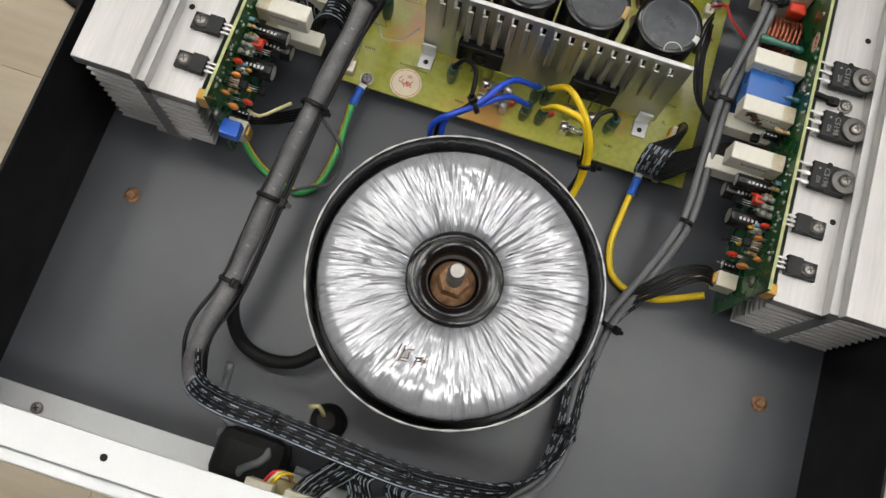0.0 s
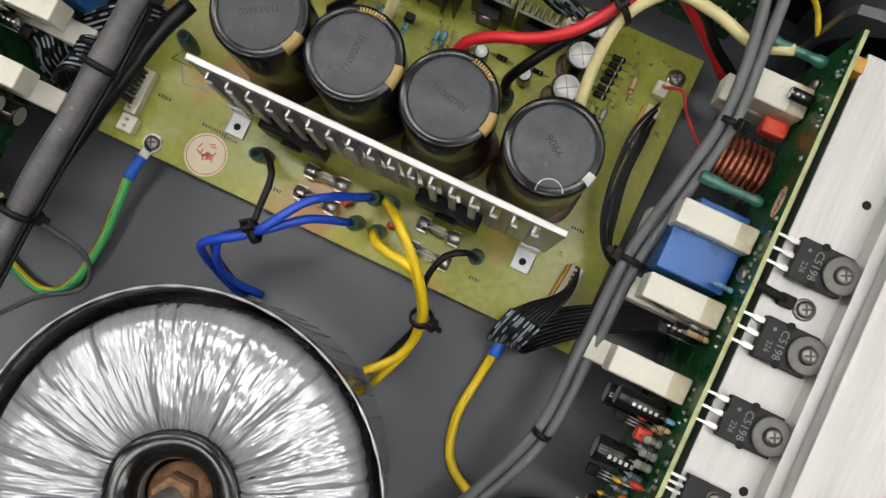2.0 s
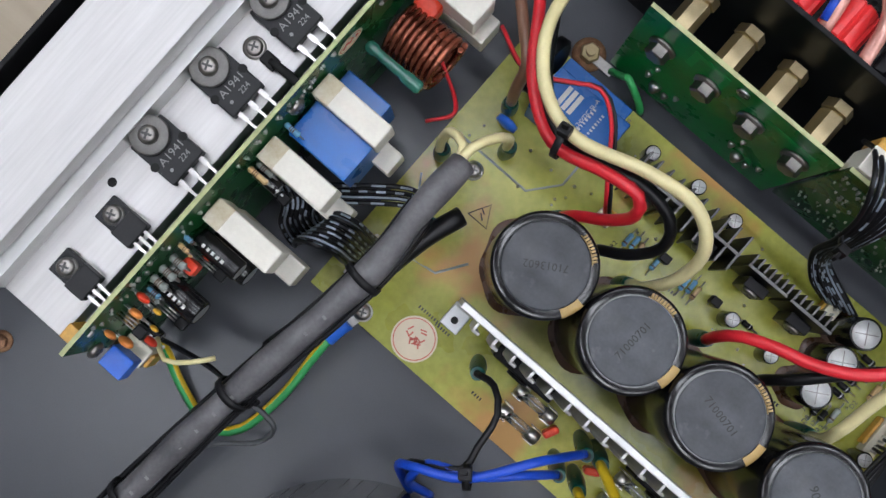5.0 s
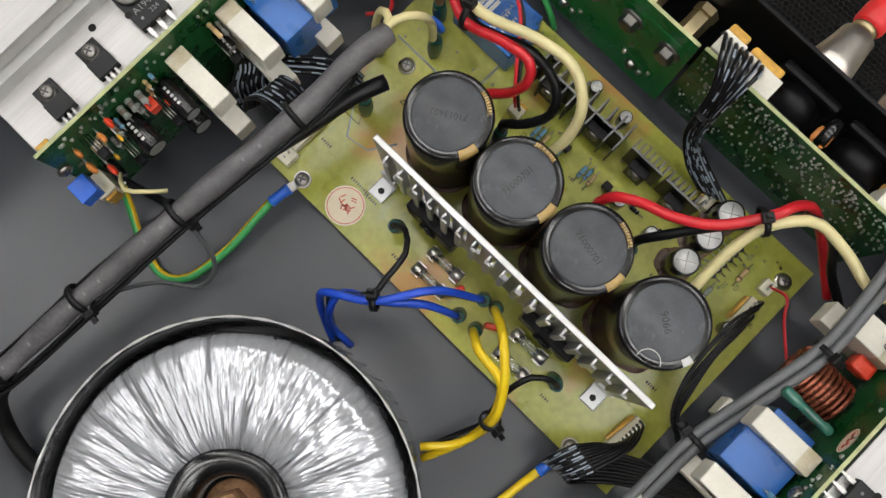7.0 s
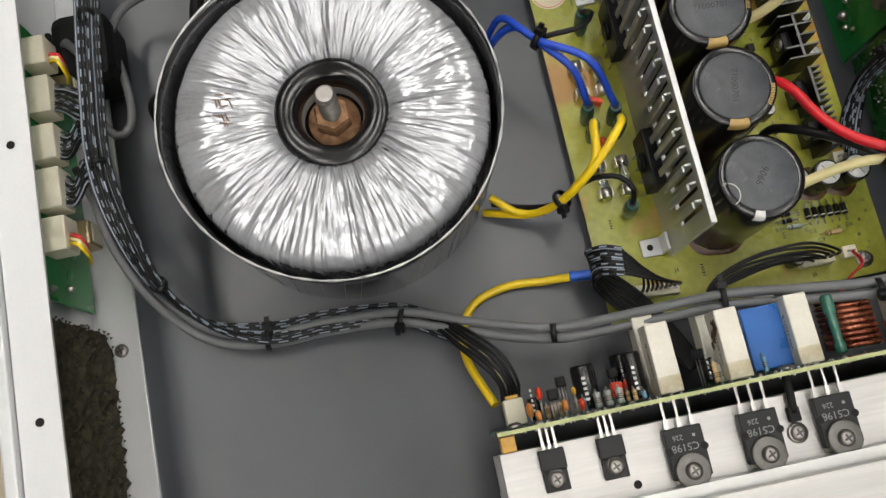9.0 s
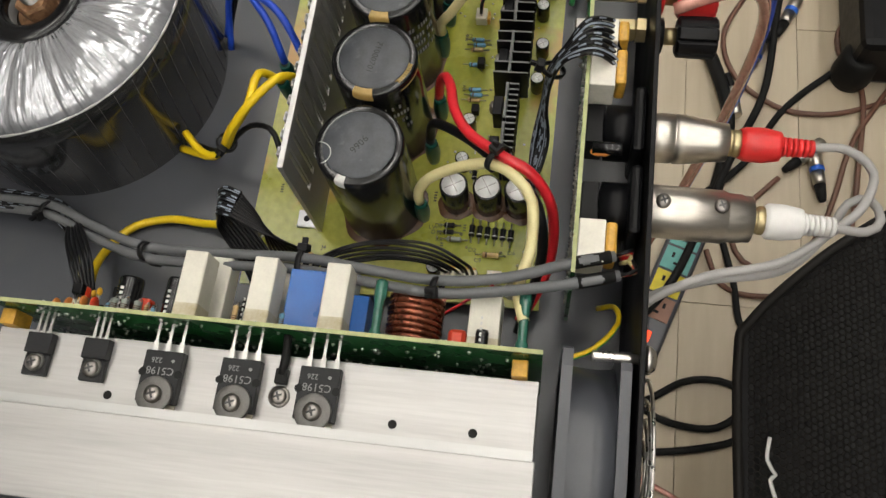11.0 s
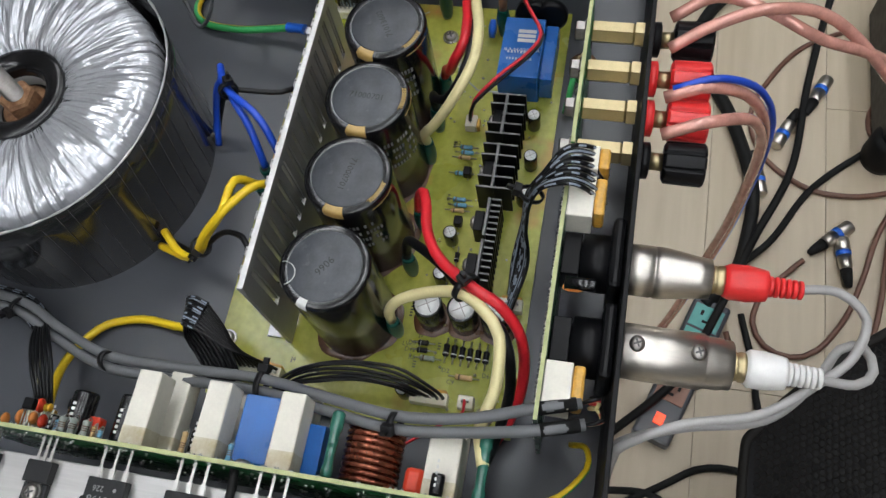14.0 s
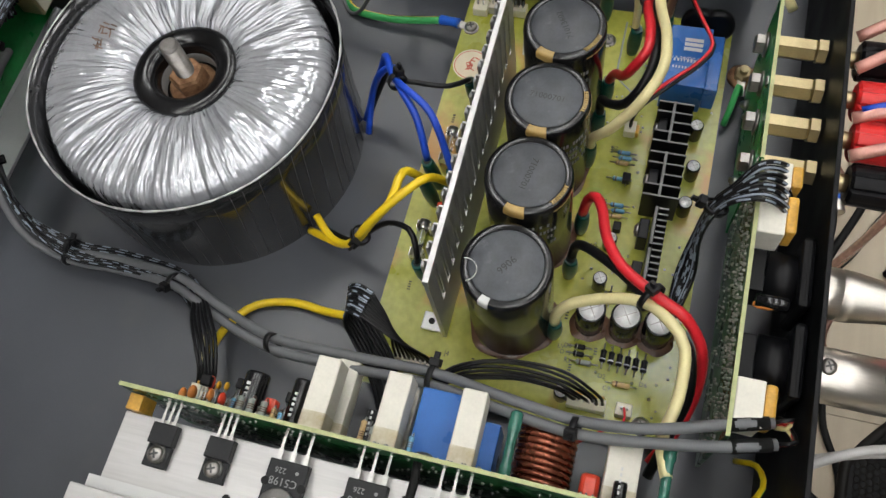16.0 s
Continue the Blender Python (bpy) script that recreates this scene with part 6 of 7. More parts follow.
wire("signal_cable", "pale grey signal cable leaving the white plug", "cable", "pale_jacket", [(0.1735, 0.2500, 0.0588), (0.1725, 0.2660, 0.0540), (0.1650, 0.2735, 0.0500), (0.1550, 0.2710, 0.0470), (0.1560, 0.2630, 0.0440), (0.1720, 0.2530, 0.0440), (0.1890, 0.2350, 0.0460), (0.1965, 0.2060, 0.0480), (0.2040, 0.1850, 0.0460), (0.2068, 0.1806, 0.0340), (0.2080, 0.1806, -0.0050), (0.2090, 0.1825, -0.0750), (0.2200, 0.1910, -0.1600)], 0.0019, "outer signal cables", 10)

# speaker cables in clear jackets
for k, (x, pts) in enumerate(((0.016, [(0.0165, 0.186, 0.064), (0.010, 0.204, 0.072), (0.012, 0.226, 0.068), (0.018, 0.252, 0.058), (0.008, 0.290, 0.030), (-0.020, 0.345, -0.060), (-0.09, 0.46, -0.38), (-0.16, 0.58, -0.66), (-0.24, 0.64, -0.694)]),
                              (0.034, [(0.0350, 0.186, 0.066), (0.026, 0.204, 0.073), (0.016, 0.228, 0.074), (0.010, 0.256, 0.062), (0.012, 0.292, 0.024), (-0.014, 0.345, -0.070), (-0.084, 0.46, -0.38), (-0.16, 0.57, -0.66), (-0.24, 0.63, -0.694)]),
                              (0.062, [(0.0605, 0.186, 0.066), (0.056, 0.205, 0.070), (0.048, 0.226, 0.050), (0.038, 0.240, 0.000), (0.026, 0.246, -0.100), (0.012, 0.248, -0.200), (-0.003, 0.240, -0.400), (-0.03, 0.22, -0.66), (-0.08, 0.16, -0.694)]),
                              (0.080, [(0.0790, 0.186, 0.066), (0.073, 0.206, 0.070), (0.060, 0.226, 0.052), (0.046, 0.238, 0.000), (0.030, 0.243, -0.100), (0.014, 0.244, -0.200), (-0.001, 0.236, -0.400), (-0.03, 0.215, -0.66), (-0.07, 0.15, -0.694)]))):
    sc = thing("speaker_cable", "clear-jacketed copper speaker cable clamped in a binding post", "cable", "speaker cables")
    part("jacket", tube(B(), pts, 0.0027, 12), "pink_clear", sc)
    if k == 2:
        part("blue_stripe_core", tube(B(), [Vector(p) + Vector((-0.0028, 0.003, 0.0028)) for p in pts], 0.0017, 8), "blue_wire", sc)

# ---- fan at the rear ----
fan = thing("cooling_fan", "black square cooling fan mounted inside the rear panel", "fan", at=(0.2755, 0.1615, 0.0420))
N = 48
bm = B()
for y0, y1 in ((-0.0125, -0.0085), (0.0085, 0.0125)):
    t = bmesh.new()
    out_r, in_r = [], []
    for yy in (y0, y1):
        o = []
        for i in range(N):
            a = 2 * math.pi * i / N
            c, s = math.cos(a), math.sin(a)
            q = 0.0398 / max(abs(c), abs(s))
            o.append(t.verts.new((min(q, 0.053) * c, yy, min(q, 0.053) * s)))
        out_r.append(o)
        in_r.append([t.verts.new((0.0372 * math.cos(2 * math.pi * i / N), yy, 0.0372 * math.sin(2 * math.pi * i / N))) for i in range(N)])
    for i in range(N):
        j = (i + 1) % N
        t.faces.new((out_r[0][i], out_r[0][j], in_r[0][j], in_r[0][i]))
        t.faces.new((out_r[1][j], out_r[1][i], in_r[1][i], in_r[1][j]))
        t.faces.new((out_r[0][j], out_r[0][i], out_r[1][i], out_r[1][j]))
        t.faces.new((in_r[0][i], in_r[0][j], in_r[1][j], in_r[1][i]))
    join(bm, t)
part("frame", bm, "steel_black", fan)
part("duct", lathe(B(), [(0.0385, -0.0086), (0.0378, 0), (0.0385, 0.0086), (0.0372, 0.0086), (0.0368, 0), (0.0372, -0.0086), (0.0385, -0.0086)], 48, BACK, cap=False), "steel_black", fan)
part("hub", lathe(B(), [(0.0150, -0.010), (0.0160, -0.009), (0.0160, 0.009), (0.0150, 0.0105)], 32, BACK), "black_plastic", fan)
for k in range(7):
    t = B()
    a0 = k * 2 * math.pi / 7
    rows = []
    for u in range(5):
        r = 0.0158 + u * 0.0050
        rows.append([t.verts.new((r * math.cos(a0 + v * 0.16 + u * 0.05), -0.006 + v * 0.0036, r * math.sin(a0 + v * 0.16 + u * 0.05))) for v in range(4)])
    for a, b in zip(rows, rows[1:]):
        for v in range(3):
            t.faces.new((a[v], a[v + 1], b[v + 1], b[v])).smooth = True
    bmesh.ops.solidify(t, geom=t.faces[:], thickness=0.0008)
    part("blade", t, "black_plastic", fan)
for x in (-0.0355, 0.0355):
    fs = thing("fan_bolt", "threaded bolt with a round head through the rear panel", "bolt", "fan bolts", at=Matrix.Translation((0.2755 + x, 0.1595, 0.0800)) @ BACK)
    prf = []
    for i in range(10):
        prf += [(0.0017, i * 0.0011), (0.0022, i * 0.0011 + 0.00055)]
    part("thread", lathe(B(), prf + [(0.0018, 0.012), (0.0018, 0.0192)], 14), "steel", fs)
    part("head", lathe(B(), [(0.0052, 0.0190), (0.0052, 0.0205), (0.0036, 0.0225), (0.001, 0.0230)], 24), "steel", fs)
grl = thing("finger_guard", "chromed wire guard over the fan opening", "guard", at=Matrix.Translation((0.2755, 0.1800, 0.0420)) @ BACK)
for r in (0.012, 0.020, 0.028, 0.036):
    part("ring", tube(B(), [(r * math.cos(i * math.pi / 20), r * math.sin(i * math.pi / 20), 0.003) for i in range(41)], 0.0008, 6, smooth_line=False), "steel", grl)

# ---- front panel board ----
fb = thing("front_board", "green control board behind the front panel with white connectors", "circuit board", at=(0, 0.0085, 0))
part("board", box(B(), 0.012, 0.146, -0.2620, -0.2606, 0.012, 0.072), "pcb_bright", fb)
for x0, x1 in ((0.022, 0.036), (0.042, 0.060), (0.066, 0.083), (0.087, 0.106), (0.110, 0.126)):
    part("connector", box(B(), x0, x1, -0.2605, -0.2490, 0.050, 0.0640, 0.0006), "white_plastic", fb, "cream plug connector")
for x in (0.040, 0.114):
    pt = part("potentiometer", box(B(), x - 0.006, x + 0.006, -0.2605, -0.2460, 0.030, 0.0455, 0.001), "brass", fb, "metal-cased potentiometer")
    part("shaft_plate", box(B(), x - 0.0045, x + 0.0045, -0.2459, -0.2450, 0.032, 0.0430, 0.0004), "white_plastic", pt)
for x, z in ((0.138, 0.040), (0.141, 0.058), (0.018, 0.03)):
    part("solder_blob", lathe(B(), [(0.002, 0), (0.0015, 0.0016), (0.0006, 0.003)], 10, Matrix.Translation((x, -0.2605, z)) @ Matrix.Rotation(math.radians(-90), 4, "X")), "tin", fb)
for x, tgt in ((0.051, (0.070, -0.217, 0.073)), (0.0745, (0.080, -0.218, 0.072)), (0.0965, (0.100, -0.219, 0.070))):
    bundle("connector_leads", "short fan of black striped wires to the front board", [(x, -0.2415, 0.057), (x + 0.004, -0.2345, 0.062), (tgt[0] - 0.006, -0.2245, 0.070), tgt], 7, 0.0009, 0.0020, side=(1, 0, 0.2), stripe="pale_line", seed=int(x * 1000))
for x in (0.030, 0.118):
    for j, mt in enumerate(("red_wire", "cream_wire", "yellow_wire")):
        wire("wire", "thin coloured wire looping at the front board", "wire", mt, [(x + 0.002 * j, -0.2415, 0.058), (x + 0.004 + 0.002 * j, -0.2345, 0.064 + 0.001 * j), (x + 0.010 + 0.001 * j, -0.2335, 0.058), (x + 0.012, -0.2375, 0.048)], 0.0009, "front board wires")
wire("signal_cable", "grey cable looping below the harness", "cable", "grey_wire", [(-0.005, -0.226, 0.030), (0.010, -0.224, 0.020), (0.040, -0.218, 0.022), (0.058, -0.219, 0.024), (0.062, -0.226, 0.026), (0.052, -0.232, 0.028), (0.040, -0.232, 0.030)], 0.0022, "grey signal cables", 10)
wire("signal_cable", "grey cable curling beside the power switch", "cable", "grey_wire", [(-0.012, -0.190, 0.030), (-0.010, -0.215, 0.020), (0.006, -0.222, 0.026), (0.024, -0.226, 0.034), (0.022, -0.234, 0.040), (0.014, -0.240, 0.038), (0.014, -0.246, 0.030)], 0.0022, "grey signal cables", 10)
sw = thing("power_switch", "black boxed power switch in a rubber boot at the front", "switch", at=(0.010, -0.2360, 0.003))
part("boot", box(B(), -0.014, 0.024, -0.014, 0.016, 0.0002, 0.034, 0.007), "rubber", sw)
part("collar", box(B(), -0.008, 0.018, -0.0175, -0.0145, 0.006, 0.028, 0.001), "black_plastic", sw)
sw2 = thing("cable_joint", "taped cable joint with a cream wire end", "cable joint", at=(0.046, -0.203, 0.0))
part("tape", lathe(B(), [(0.009, 0), (0.0105, 0.004), (0.009, 0.014), (0.005, 0.018)], 20), "rubber", sw2)
part("wire_end", tube(B(), [(-0.002, 0.002, 0.017), (-0.006, 0.006, 0.022), (-0.011, 0.004, 0.020)], 0.0014, 8), "cream_wire", sw2)

# black filter foam standing behind the front panel
foam = B()
rnd = random.Random(31)
nx, nz = 44, 20
gr = [[foam.verts.new((0.156 + 0.140 * i / nx, -0.2500 + rnd.uniform(-0.0016, 0.0022), 0.0040 + 0.066 * j / nz)) for i in range(nx + 1)] for j in range(nz + 1)]
for j in range(nz):
    for i in range(nx):
        foam.faces.new((gr[j][i], gr[j][i + 1], gr[j + 1][i + 1], gr[j + 1][i]))
box(foam, 0.1565, 0.2955, -0.2578, -0.2515, 0.0035, 0.0695)
for k in range(900):
    x, z = rnd.uniform(0.155, 0.297), rnd.uniform(0.0035, 0.070)
    a, b = rnd.uniform(-1, 1), rnd.uniform(-1, 1)
    y = -0.2495
    if k % 2:
        x, z = rnd.choice(((0.1555, z), (x, 0.0705), (0.2965, z), (x, 0.0040)))
        y = rnd.uniform(-0.2575, -0.2490)
    v = [foam.verts.new((x + a * 0.0008 + q[0] * 0.0008, y + q[1] * 0.0016, z + b * 0.0008 + q[2] * 0.0010)) for q in ((-1, 0, 0), (1, 0, 0), (0, 1, 0.4), (0, 0.2, -1))]
    foam.faces.new((v[0], v[1], v[2])), foam.faces.new((v[0], v[2], v[3])), foam.faces.new((v[1], v[3], v[2]))
tagged(part("filter_foam", foam, "foam"), "coarse black dust filter foam against the front panel", "foam")

# screws in the base and front lip
for x, y in ((-0.110, -0.113), (0.283, -0.116)):
    s = thing("base_screw", "rusty screw in the base plate with a stained ring", "screw", "base screws", at=(x, y, 0))
    part("washer", lathe(B(), [(0.0048, 0), (0.0048, 0.0008), (0.003, 0.001)], 24), "rust", s)
    part("head", lathe(B(), [(0.0032, 0.001), (0.0032, 0.0030), (0.0022, 0.0036)], 6, smooth=False), "rust", s)
for x in (-0.110, 0.060, 0.165, 0.283):
    s = share("screw", SCREW_BIG, chassis, Matrix.Translation((x, -0.2450, 0.003)))
for x in (0.082, 0.2, -0.04):
    part("flange_hole", lathe(B(), [(0.0018, 0.0830), (0.0018, 0.0833)], 16, Matrix.Translation((x, -0.2510, 0.0002))), "rubber", chassis)

# printing and patches on the big capacitors
CODES = (("71013602", 0.0040, 212, -32, -6, 45), ("71000701", 0.0040, 87, -18, 10, 75), ("71000701", 0.0040, -12, -22, 6, 48), ("9066", 0.0046, -35, -25, -11, None))
for c, (code, size, turn, p0, p1, q0) in zip([o for o in bpy.data.objects if o.name.startswith("electrolytic_capacitor") and o.get("group") == "main filter capacitors"], CODES):
    part("stamp", text_mesh(code, size, pose(0, 0, 0.06562, 0, 0, turn)), "ink", c)
    bm = B()
    n = 8
    a0, a1 = math.radians(p0), math.radians(p1)
    rg = [[bm.verts.new((r * math.cos(a0 + (a1 - a0) * k / n), r * math.sin(a0 + (a1 - a0) * k / n), z)) for k in range(n + 1)] for r, z in ((0.0156, 0.06562), (0.01772, 0.06567), (0.01880, 0.06485), (0.01909, 0.0630), (0.01909, 0.0612))]
    for a, b in zip(rg, rg[1:]):
        for k in range(n):
            bm.faces.new((a[k], b[k], b[k + 1], a[k + 1])).smooth = True
    part("sleeve_patch", bm, "white_print" if q0 is None else "sleeve_print", c, "white torn patch" if q0 is None else "gold printed patch")
    bm = B()
    if q0 is None:
        tube(bm, [(0.0170 * math.cos(-1.25) + 0.0050 * math.cos(v), 0.0170 * math.sin(-1.25) + 0.0050 * math.sin(v), 0.06575) for v in (0.35 + 0.16 * i for i in range(20))], 0.00022, 5, flat=0.4)
        part("pen_arc", bm, "white_print", c, "thin white pen arc on the rim")
    else:
        # outlined label and a row of print on the shoulder
        for a in range(9):
            v = math.radians(q0 + a * 4)
            box(bm, -0.0007, 0.0007, -0.0004, 0.0004, 0, 0.00012, 0, Matrix.Rotation(v, 4, "Z") @ Matrix.Translation((0.0169, 0, 0.06566)))
        for r, z in ((0.0159, 0.06566), (0.01907, 0.0622)):
            tube(bm, [(r * math.cos(math.radians(q0 - 4 + 2 * i)), r * math.sin(math.radians(q0 - 4 + 2 * i)), z) for i in range(21)], 0.00016, 4, flat=0.5, smooth_line=False)
        part("sleeve_lettering", bm, "sleeve_print", c)
        bm = B()
        rnd = random.Random(int(q0))
        for row_z in (0.050, 0.044, 0.038, 0.032):
            for k in range(10):
                if rnd.random() < 0.75:
                    v = math.radians(q0 - 46 + k * 5)
                    box(bm, 0.01898, 0.01912, -0.0005, 0.0005, row_z, row_z + 0.0026, 0, Matrix.Rotation(v, 4, "Z"))
        tagged(part("side_print", bm, "grey_print", c), kind="stuff")

# ---- on the floor behind the amplifier ----
FZ = FLOOR
strip = thing("power_strip", "dark grey power strip with coloured sockets and a lit red switch", "power strip", at=pose(-0.042, 0.290, FZ, 0, 0, -19.3) @ Matrix.Diagonal((0.8, 0.8, 0.8, 1)))
part("case", box(B(), -0.125, 0.125, -0.0300, 0.0300, 0, 0.030, 0.005), "steel_black", strip)
for k, (x, mt) in enumerate(((-0.092, "socket_teal"), (-0.048, "socket_teal"), (-0.004, "socket_yellow"), (0.040, "socket_brown"))):
    so = part("socket", box(B(), x - 0.020, x + 0.020, -0.0235, 0.0235, 0.0302, 0.0318, 0.001), mt, strip, "moulded universal socket")
    for dx, dy, w, h in ((-0.006, -0.009, 0.009, 0.0045), (-0.006, 0.009, 0.009, 0.0045), (0.0075, 0, 0.0045, 0.009)):
        part("slot", box(B(), x + dx - w / 2, x + dx + w / 2, dy - h / 2, dy + h / 2, 0.0319, 0.0322), "rubber", so)
part("switch", box(B(), 0.082, 0.100, -0.0075, 0.0075, 0.0302, 0.0345, 0.001), "switch_red", strip, "glowing red rocker switch")


def floor_cable(label, mt, pts, r, group="floor cables"):
    return wire("cable", label, "cable", mt, [(x, y, FZ + r + z) for x, y, z in pts], r, group, 8, 0.012)


floor_cable("thick black mains cable lying on the floor", "rubber", [(-0.68, 0.36, 0), (-0.62, 0.30, 0), (-0.536, 0.278, 0), (-0.433, 0.33, 0), (-0.317, 0.365, 0.006), (-0.235, 0.362, 0), (-0.172, 0.345, 0), (-0.13, 0.31, 0.01)], 0.0095)
floor_cable("thick black cable lying on the floor", "rubber", [(-0.75, 0.50, 0), (-0.647, 0.468, 0), (-0.492, 0.437, 0.004), (-0.35, 0.417, 0.006), (-0.232, 0.369, 0.012), (-0.113, 0.324, 0.032), (-0.02, 0.28, 0.04), (0.06, 0.20, 0.005)], 0.0055)
floor_cable("black cable lying on the floor", "rubber", [(-0.52, 0.66, 0), (-0.413, 0.541, 0), (-0.327, 0.447, 0), (-0.225, 0.383, 0.008), (-0.17, 0.30, 0), (-0.2, 0.2, 0)], 0.0048)
floor_cable("brown microphone cable coiled on the floor", "brown_cable", [(-0.60, 0.50, 0), (-0.56, 0.43, 0), (-0.499, 0.385, 0), (-0.436, 0.361, 0), (-0.372, 0.379, 0), (-0.33, 0.43, 0), (-0.319, 0.48, 0), (-0.329, 0.539, 0), (-0.37, 0.62, 0), (-0.45, 0.68, 0)], 0.0038, "brown cables")
floor_cable("brown microphone cable coiled on the floor", "brown_cable", [(-0.42, 0.62, 0), (-0.286, 0.538, 0.004), (-0.20, 0.51, 0), (-0.144, 0.489, 0), (-0.095, 0.455, 0), (-0.081, 0.422, 0), (-0.092, 0.39, 0), (-0.121, 0.375, 0), (-0.16, 0.385, 0), (-0.195, 0.415, 0), (-0.215, 0.435, 0.006)], 0.0038, "brown cables")
floor_cable("brown microphone cable coiled on the floor", "brown_cable", [(-0.55, 0.60, 0), (-0.48, 0.535, 0), (-0.43, 0.52, 0), (-0.36, 0.55, 0), (-0.25, 0.54, 0.006), (-0.12, 0.52, 0), (-0.06, 0.47, 0), (-0.045, 0.40, 0), (-0.06, 0.36, 0), (-0.10, 0.34, 0.012)], 0.0038, "brown cables")
floor_cable("black cable looped on the floor", "rubber", [(0.15, 0.20, 0), (0.12, 0.25, 0), (0.099, 0.283, 0), (0.078, 0.315, 0), (0.071, 0.345, 0), (0.074, 0.375, 0), (0.090, 0.392, 0), (0.118, 0.395, 0), (0.144, 0.380, 0), (0.160, 0.33, 0), (0.169, 0.279, 0), (0.18, 0.2, 0)], 0.0045)
floor_cable("black cable looped on the floor", "rubber", [(-0.13, 0.36, 0), (-0.06, 0.378, 0), (-0.01, 0.385, 0), (0.043, 0.406, 0), (0.09, 0.40, 0.009), (0.13, 0.36, 0), (0.13, 0.30, 0), (0.115, 0.26, 0), (0.12, 0.2, 0)], 0.0045)
floor_cable("clear-jacketed speaker cable on the floor", "pink_clear", [(0.185, 0.22, 0), (0.215, 0.30, 0), (0.25, 0.36, 0), (0.30, 0.40, 0)], 0.0035)


def mic_plug(x, y, a, flip=1):
    p = thing("cable_plug", "silver microphone cable plug with a blue ring lying on the floor", "plug", "microphone plugs", at=pose(x, y, FZ + 0.0095, 0, 90, a))
    part("shell", lathe(B(), [(0.0086, 0), (0.0094, 0.001), (0.0094, 0.016), (0.0090, 0.018)], 24), "nickel", p)
    part("ring", lathe(B(), [(0.0094, 0.018), (0.0097, 0.0185), (0.0097, 0.0245), (0.0094, 0.025)], 24), "crimp_blue", p)
    part("grip", lathe(B(), [(0.0090, 0.025), (0.0086, 0.040), (0.0080, 0.044)], 24), "nickel", p)
    part("boot", lathe(B(), [(0.0076, 0.044), (0.0060, 0.060), (0.0045, 0.068), (0.0030, 0.069)], 20), "rubber", p)


mic_plug(-0.504, 0.464, -25)
mic_plug(-0.385, 0.395, 155)
mic_plug(-0.272, 0.493, -48)
mic_plug(-0.252, 0.482, 8)
mic_plug(-0.306, 0.378, 190)

# floor monitor with a steel grille, and a black case
mon = thing("floor_speaker", "black floor speaker with a perforated steel grille facing up", "speaker", at=(0, 0, 0))
GZ = -0.27
XA, XB, YA, YB = 0.115, 0.56, 0.300, 0.75
bm = B()
pl = [(0.012, 0.412), (0.060, 0.352), (0.115, 0.300), (0.150, 0.288), (0.30, 0.292), (0.56, 0.305), (0.56, 0.85), (0.012, 0.85)]
lo = [bm.verts.new((0.35 + (x - 0.35) * 0.45, 0.70 + (y - 0.70) * 0.35, FZ + 0.001)) for x, y in pl]
hi = [bm.verts.new((x, y, GZ - 0.012)) for x, y in pl]
bm.faces.new(hi), bm.faces.new(lo[::-1])
for i in range(len(pl)):
    bm.faces.new((lo[i], lo[(i + 1) % len(pl)], hi[(i + 1) % len(pl)], hi[i]))
part("cabinet", bm, "steel_side", mon)


def inside(x, y):
    if not (0.014 < x < 0.42 and y < 0.60):
        return False
    if x < 0.115:
        return y > 0.412 - (x - 0.012) * 1.087
    return y > 0.296


# grille as a hexagon net of thin steel webs
bm = B()
P = 0.0052
row = 0
y = 0.290
while y < 0.60:
    x = 0.012 + (P / 2 if row % 2 else 0)
    while x < 0.42:
        if inside(x, y):
            n = 6
            o = [bm.verts.new((x + P * 0.577 * math.cos(math.radians(30 + 60 * k)), y + P * 0.577 * math.sin(math.radians(30 + 60 * k)), GZ)) for k in range(n)]
            i_ = [bm.verts.new((x + P * 0.40 * math.cos(math.radians(30 + 60 * k)), y + P * 0.40 * math.sin(math.radians(30 + 60 * k)), GZ - 0.0006)) for k in range(n)]
            for k in range(n):
                bm.faces.new((o[k], o[(k + 1) % n], i_[(k + 1) % n], i_[k]))
        x += P
    y += P * 0.866
    row += 1
tagged(part("grille", bm, "mesh_black", mon), "black perforated steel grille", kind="stuff")
bm = tube(B(), [(0.012, 0.412, GZ), (0.060, 0.352, GZ), (0.115, 0.300, GZ), (0.150, 0.289, GZ), (0.30, 0.292, GZ), (0.56, 0.305, GZ)], 0.004, 8)
part("grille_rim", bm, "mesh_black", mon)
bg = B()
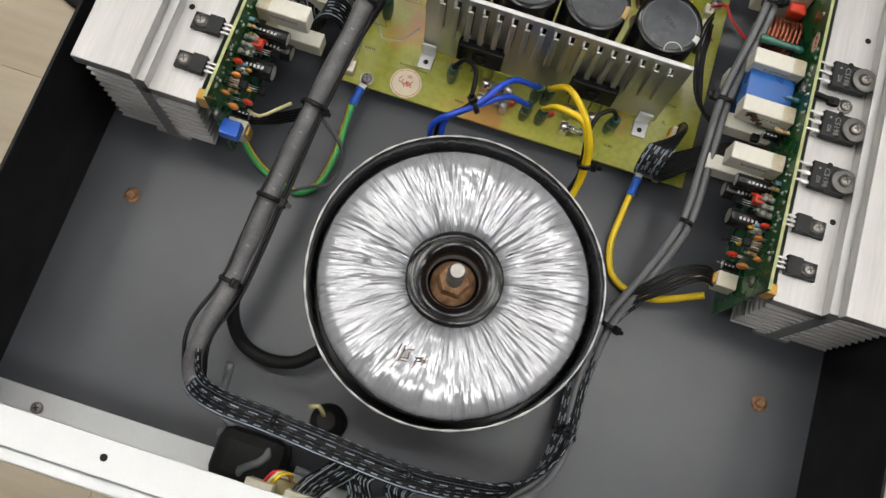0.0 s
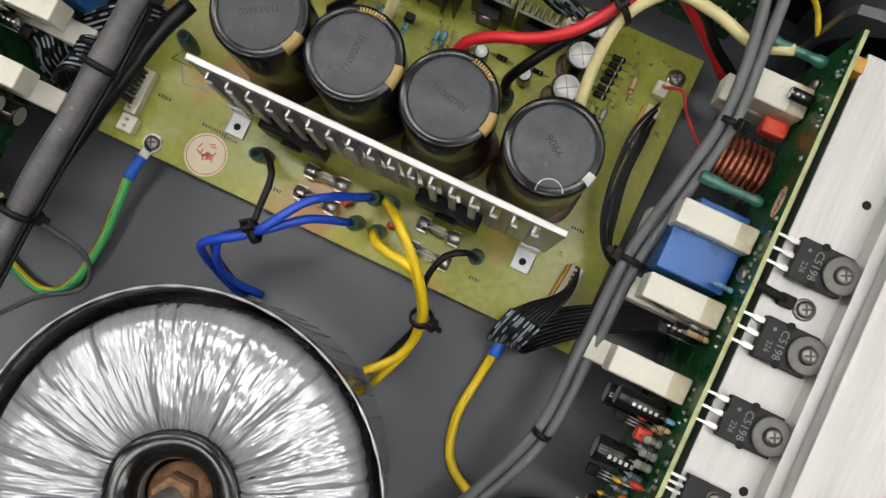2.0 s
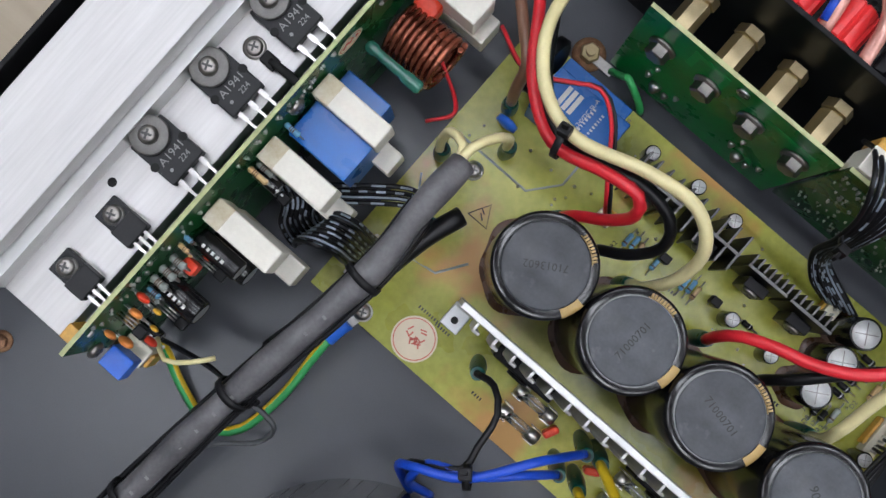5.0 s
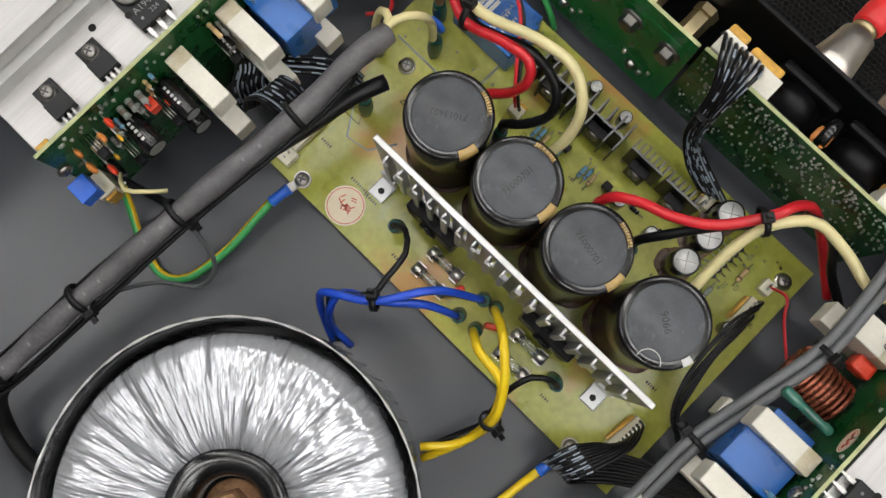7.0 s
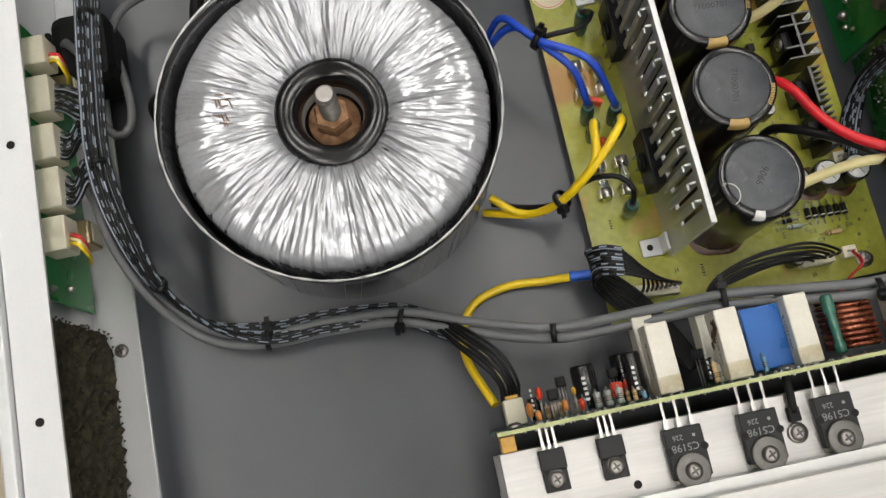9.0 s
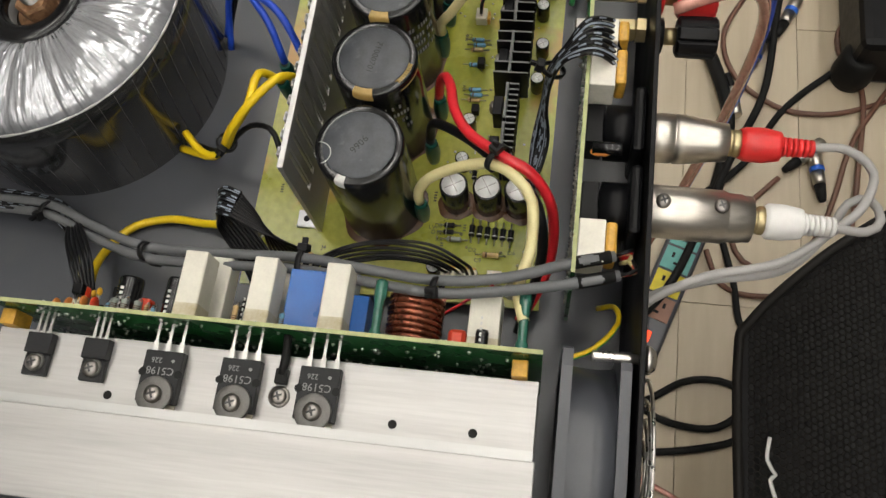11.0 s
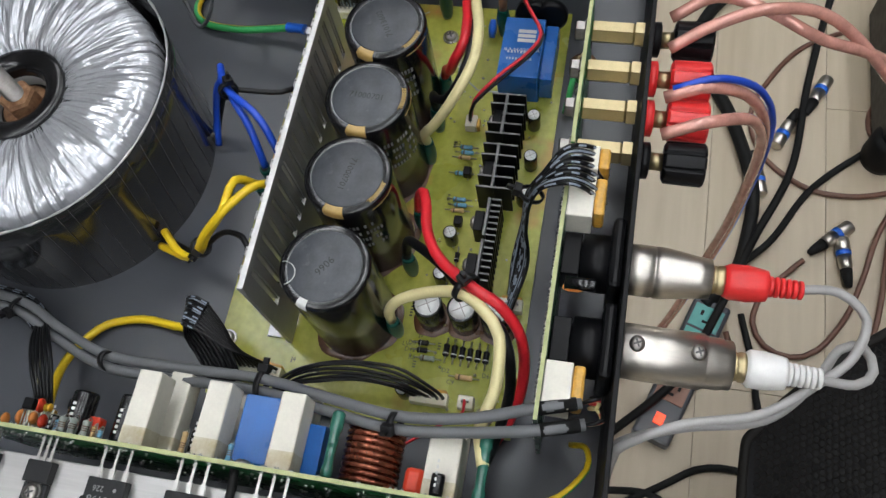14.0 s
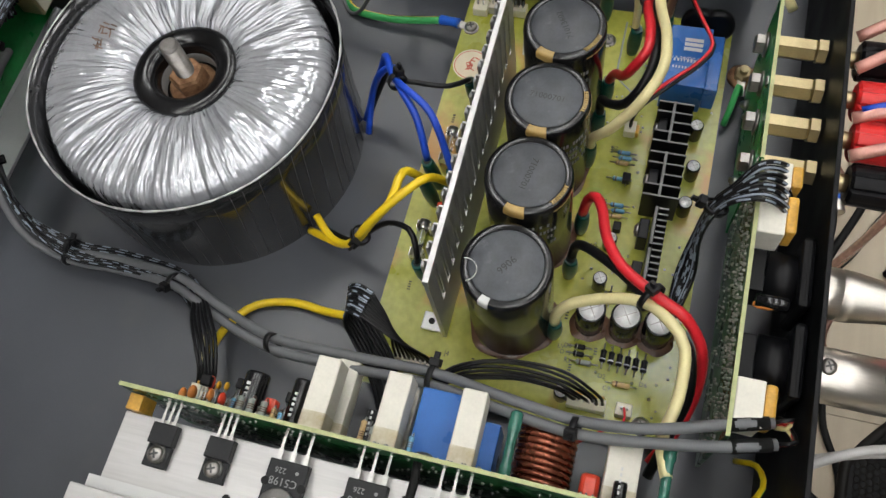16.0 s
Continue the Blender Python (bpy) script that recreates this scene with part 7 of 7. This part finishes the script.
tube(bg, [(0.205, 0.312, GZ + 0.001), (0.222, 0.310, GZ + 0.001), (0.232, 0.316, GZ + 0.001), (0.236, 0.312, GZ + 0.001), (0.256, 0.318, GZ + 0.001)], 0.0016, 6, flat=0.3)
part("badge", bg, "white_print", mon, "small pale badge")
cs = thing("equipment_case", "black plastic equipment case standing on the floor", "case", at=(-0.50, 0.66, FZ))
part("body", box(B(), -0.13, 0.13, -0.14, 0.14, 0.004, 0.10, 0.012), "black_plastic", cs)
part("corner", lathe(B(), [(0.026, 0.0), (0.028, 0.01), (0.026, 0.05), (0.018, 0.058)], 24, Matrix.Translation((0.115, -0.125, 0))), "rubber", cs)

# white player with a yellow plug on the floor
ph = thing("music_player", "white handheld player with a yellow plug on the floor", "player", at=pose(0.376, -0.256, FZ, 0, 0, 12))
part("body", box(B(), -0.060, 0.022, -0.030, 0.046, 0, 0.009, 0.004), "white_gloss", ph)
part("plug", lathe(B(), [(0.0045, 0), (0.0055, 0.004), (0.0055, 0.020), (0.003, 0.030)], 18, Matrix.Translation((-0.028, 0.047, 0.006)) @ Matrix.Rotation(math.radians(-90), 4, "X")), "yellow_wire", ph, "yellow moulded plug")
floor_cable("thin grey cable on the floor", "grey_wire", [(0.344, -0.180, 0.003), (0.338, -0.150, 0), (0.345, -0.12, 0), (0.37, -0.10, 0)], 0.003)
floor_cable("black cable on the floor beside the stand", "rubber", [(0.33, 0.06, 0), (0.36, 0.03, 0), (0.45, 0.02, 0)], 0.006)

# ---- floor planks ----
PLW, PLL = 0.155, 1.20
rnd = random.Random(17)
bm0 = box(B(), 0.0004, PLL - 0.0004, 0.0004, PLW - 0.0004, -0.003, 0.0, 0.0004)
me0 = bpy.data.meshes.new("plank")
bm0.to_mesh(me0)
bm0.free()
me0.materials.append(M["wood"])
y = -3.0
k = 0
while y < 3.0 - PLW * 0.5:
    x = -3.0 - (k * 0.43) % PLL
    while x < 3.2:
        a, b = max(x, -2.999), min(x + PLL, 3.199)
        if b - a > 0.01:
            share("plank", me0, floor, Matrix.Translation((a, y + 0.055, FLOOR)) @ Matrix.Diagonal(((b - a) / PLL, 1, 1, 1)))
        x += PLL
    y += PLW
    k += 1
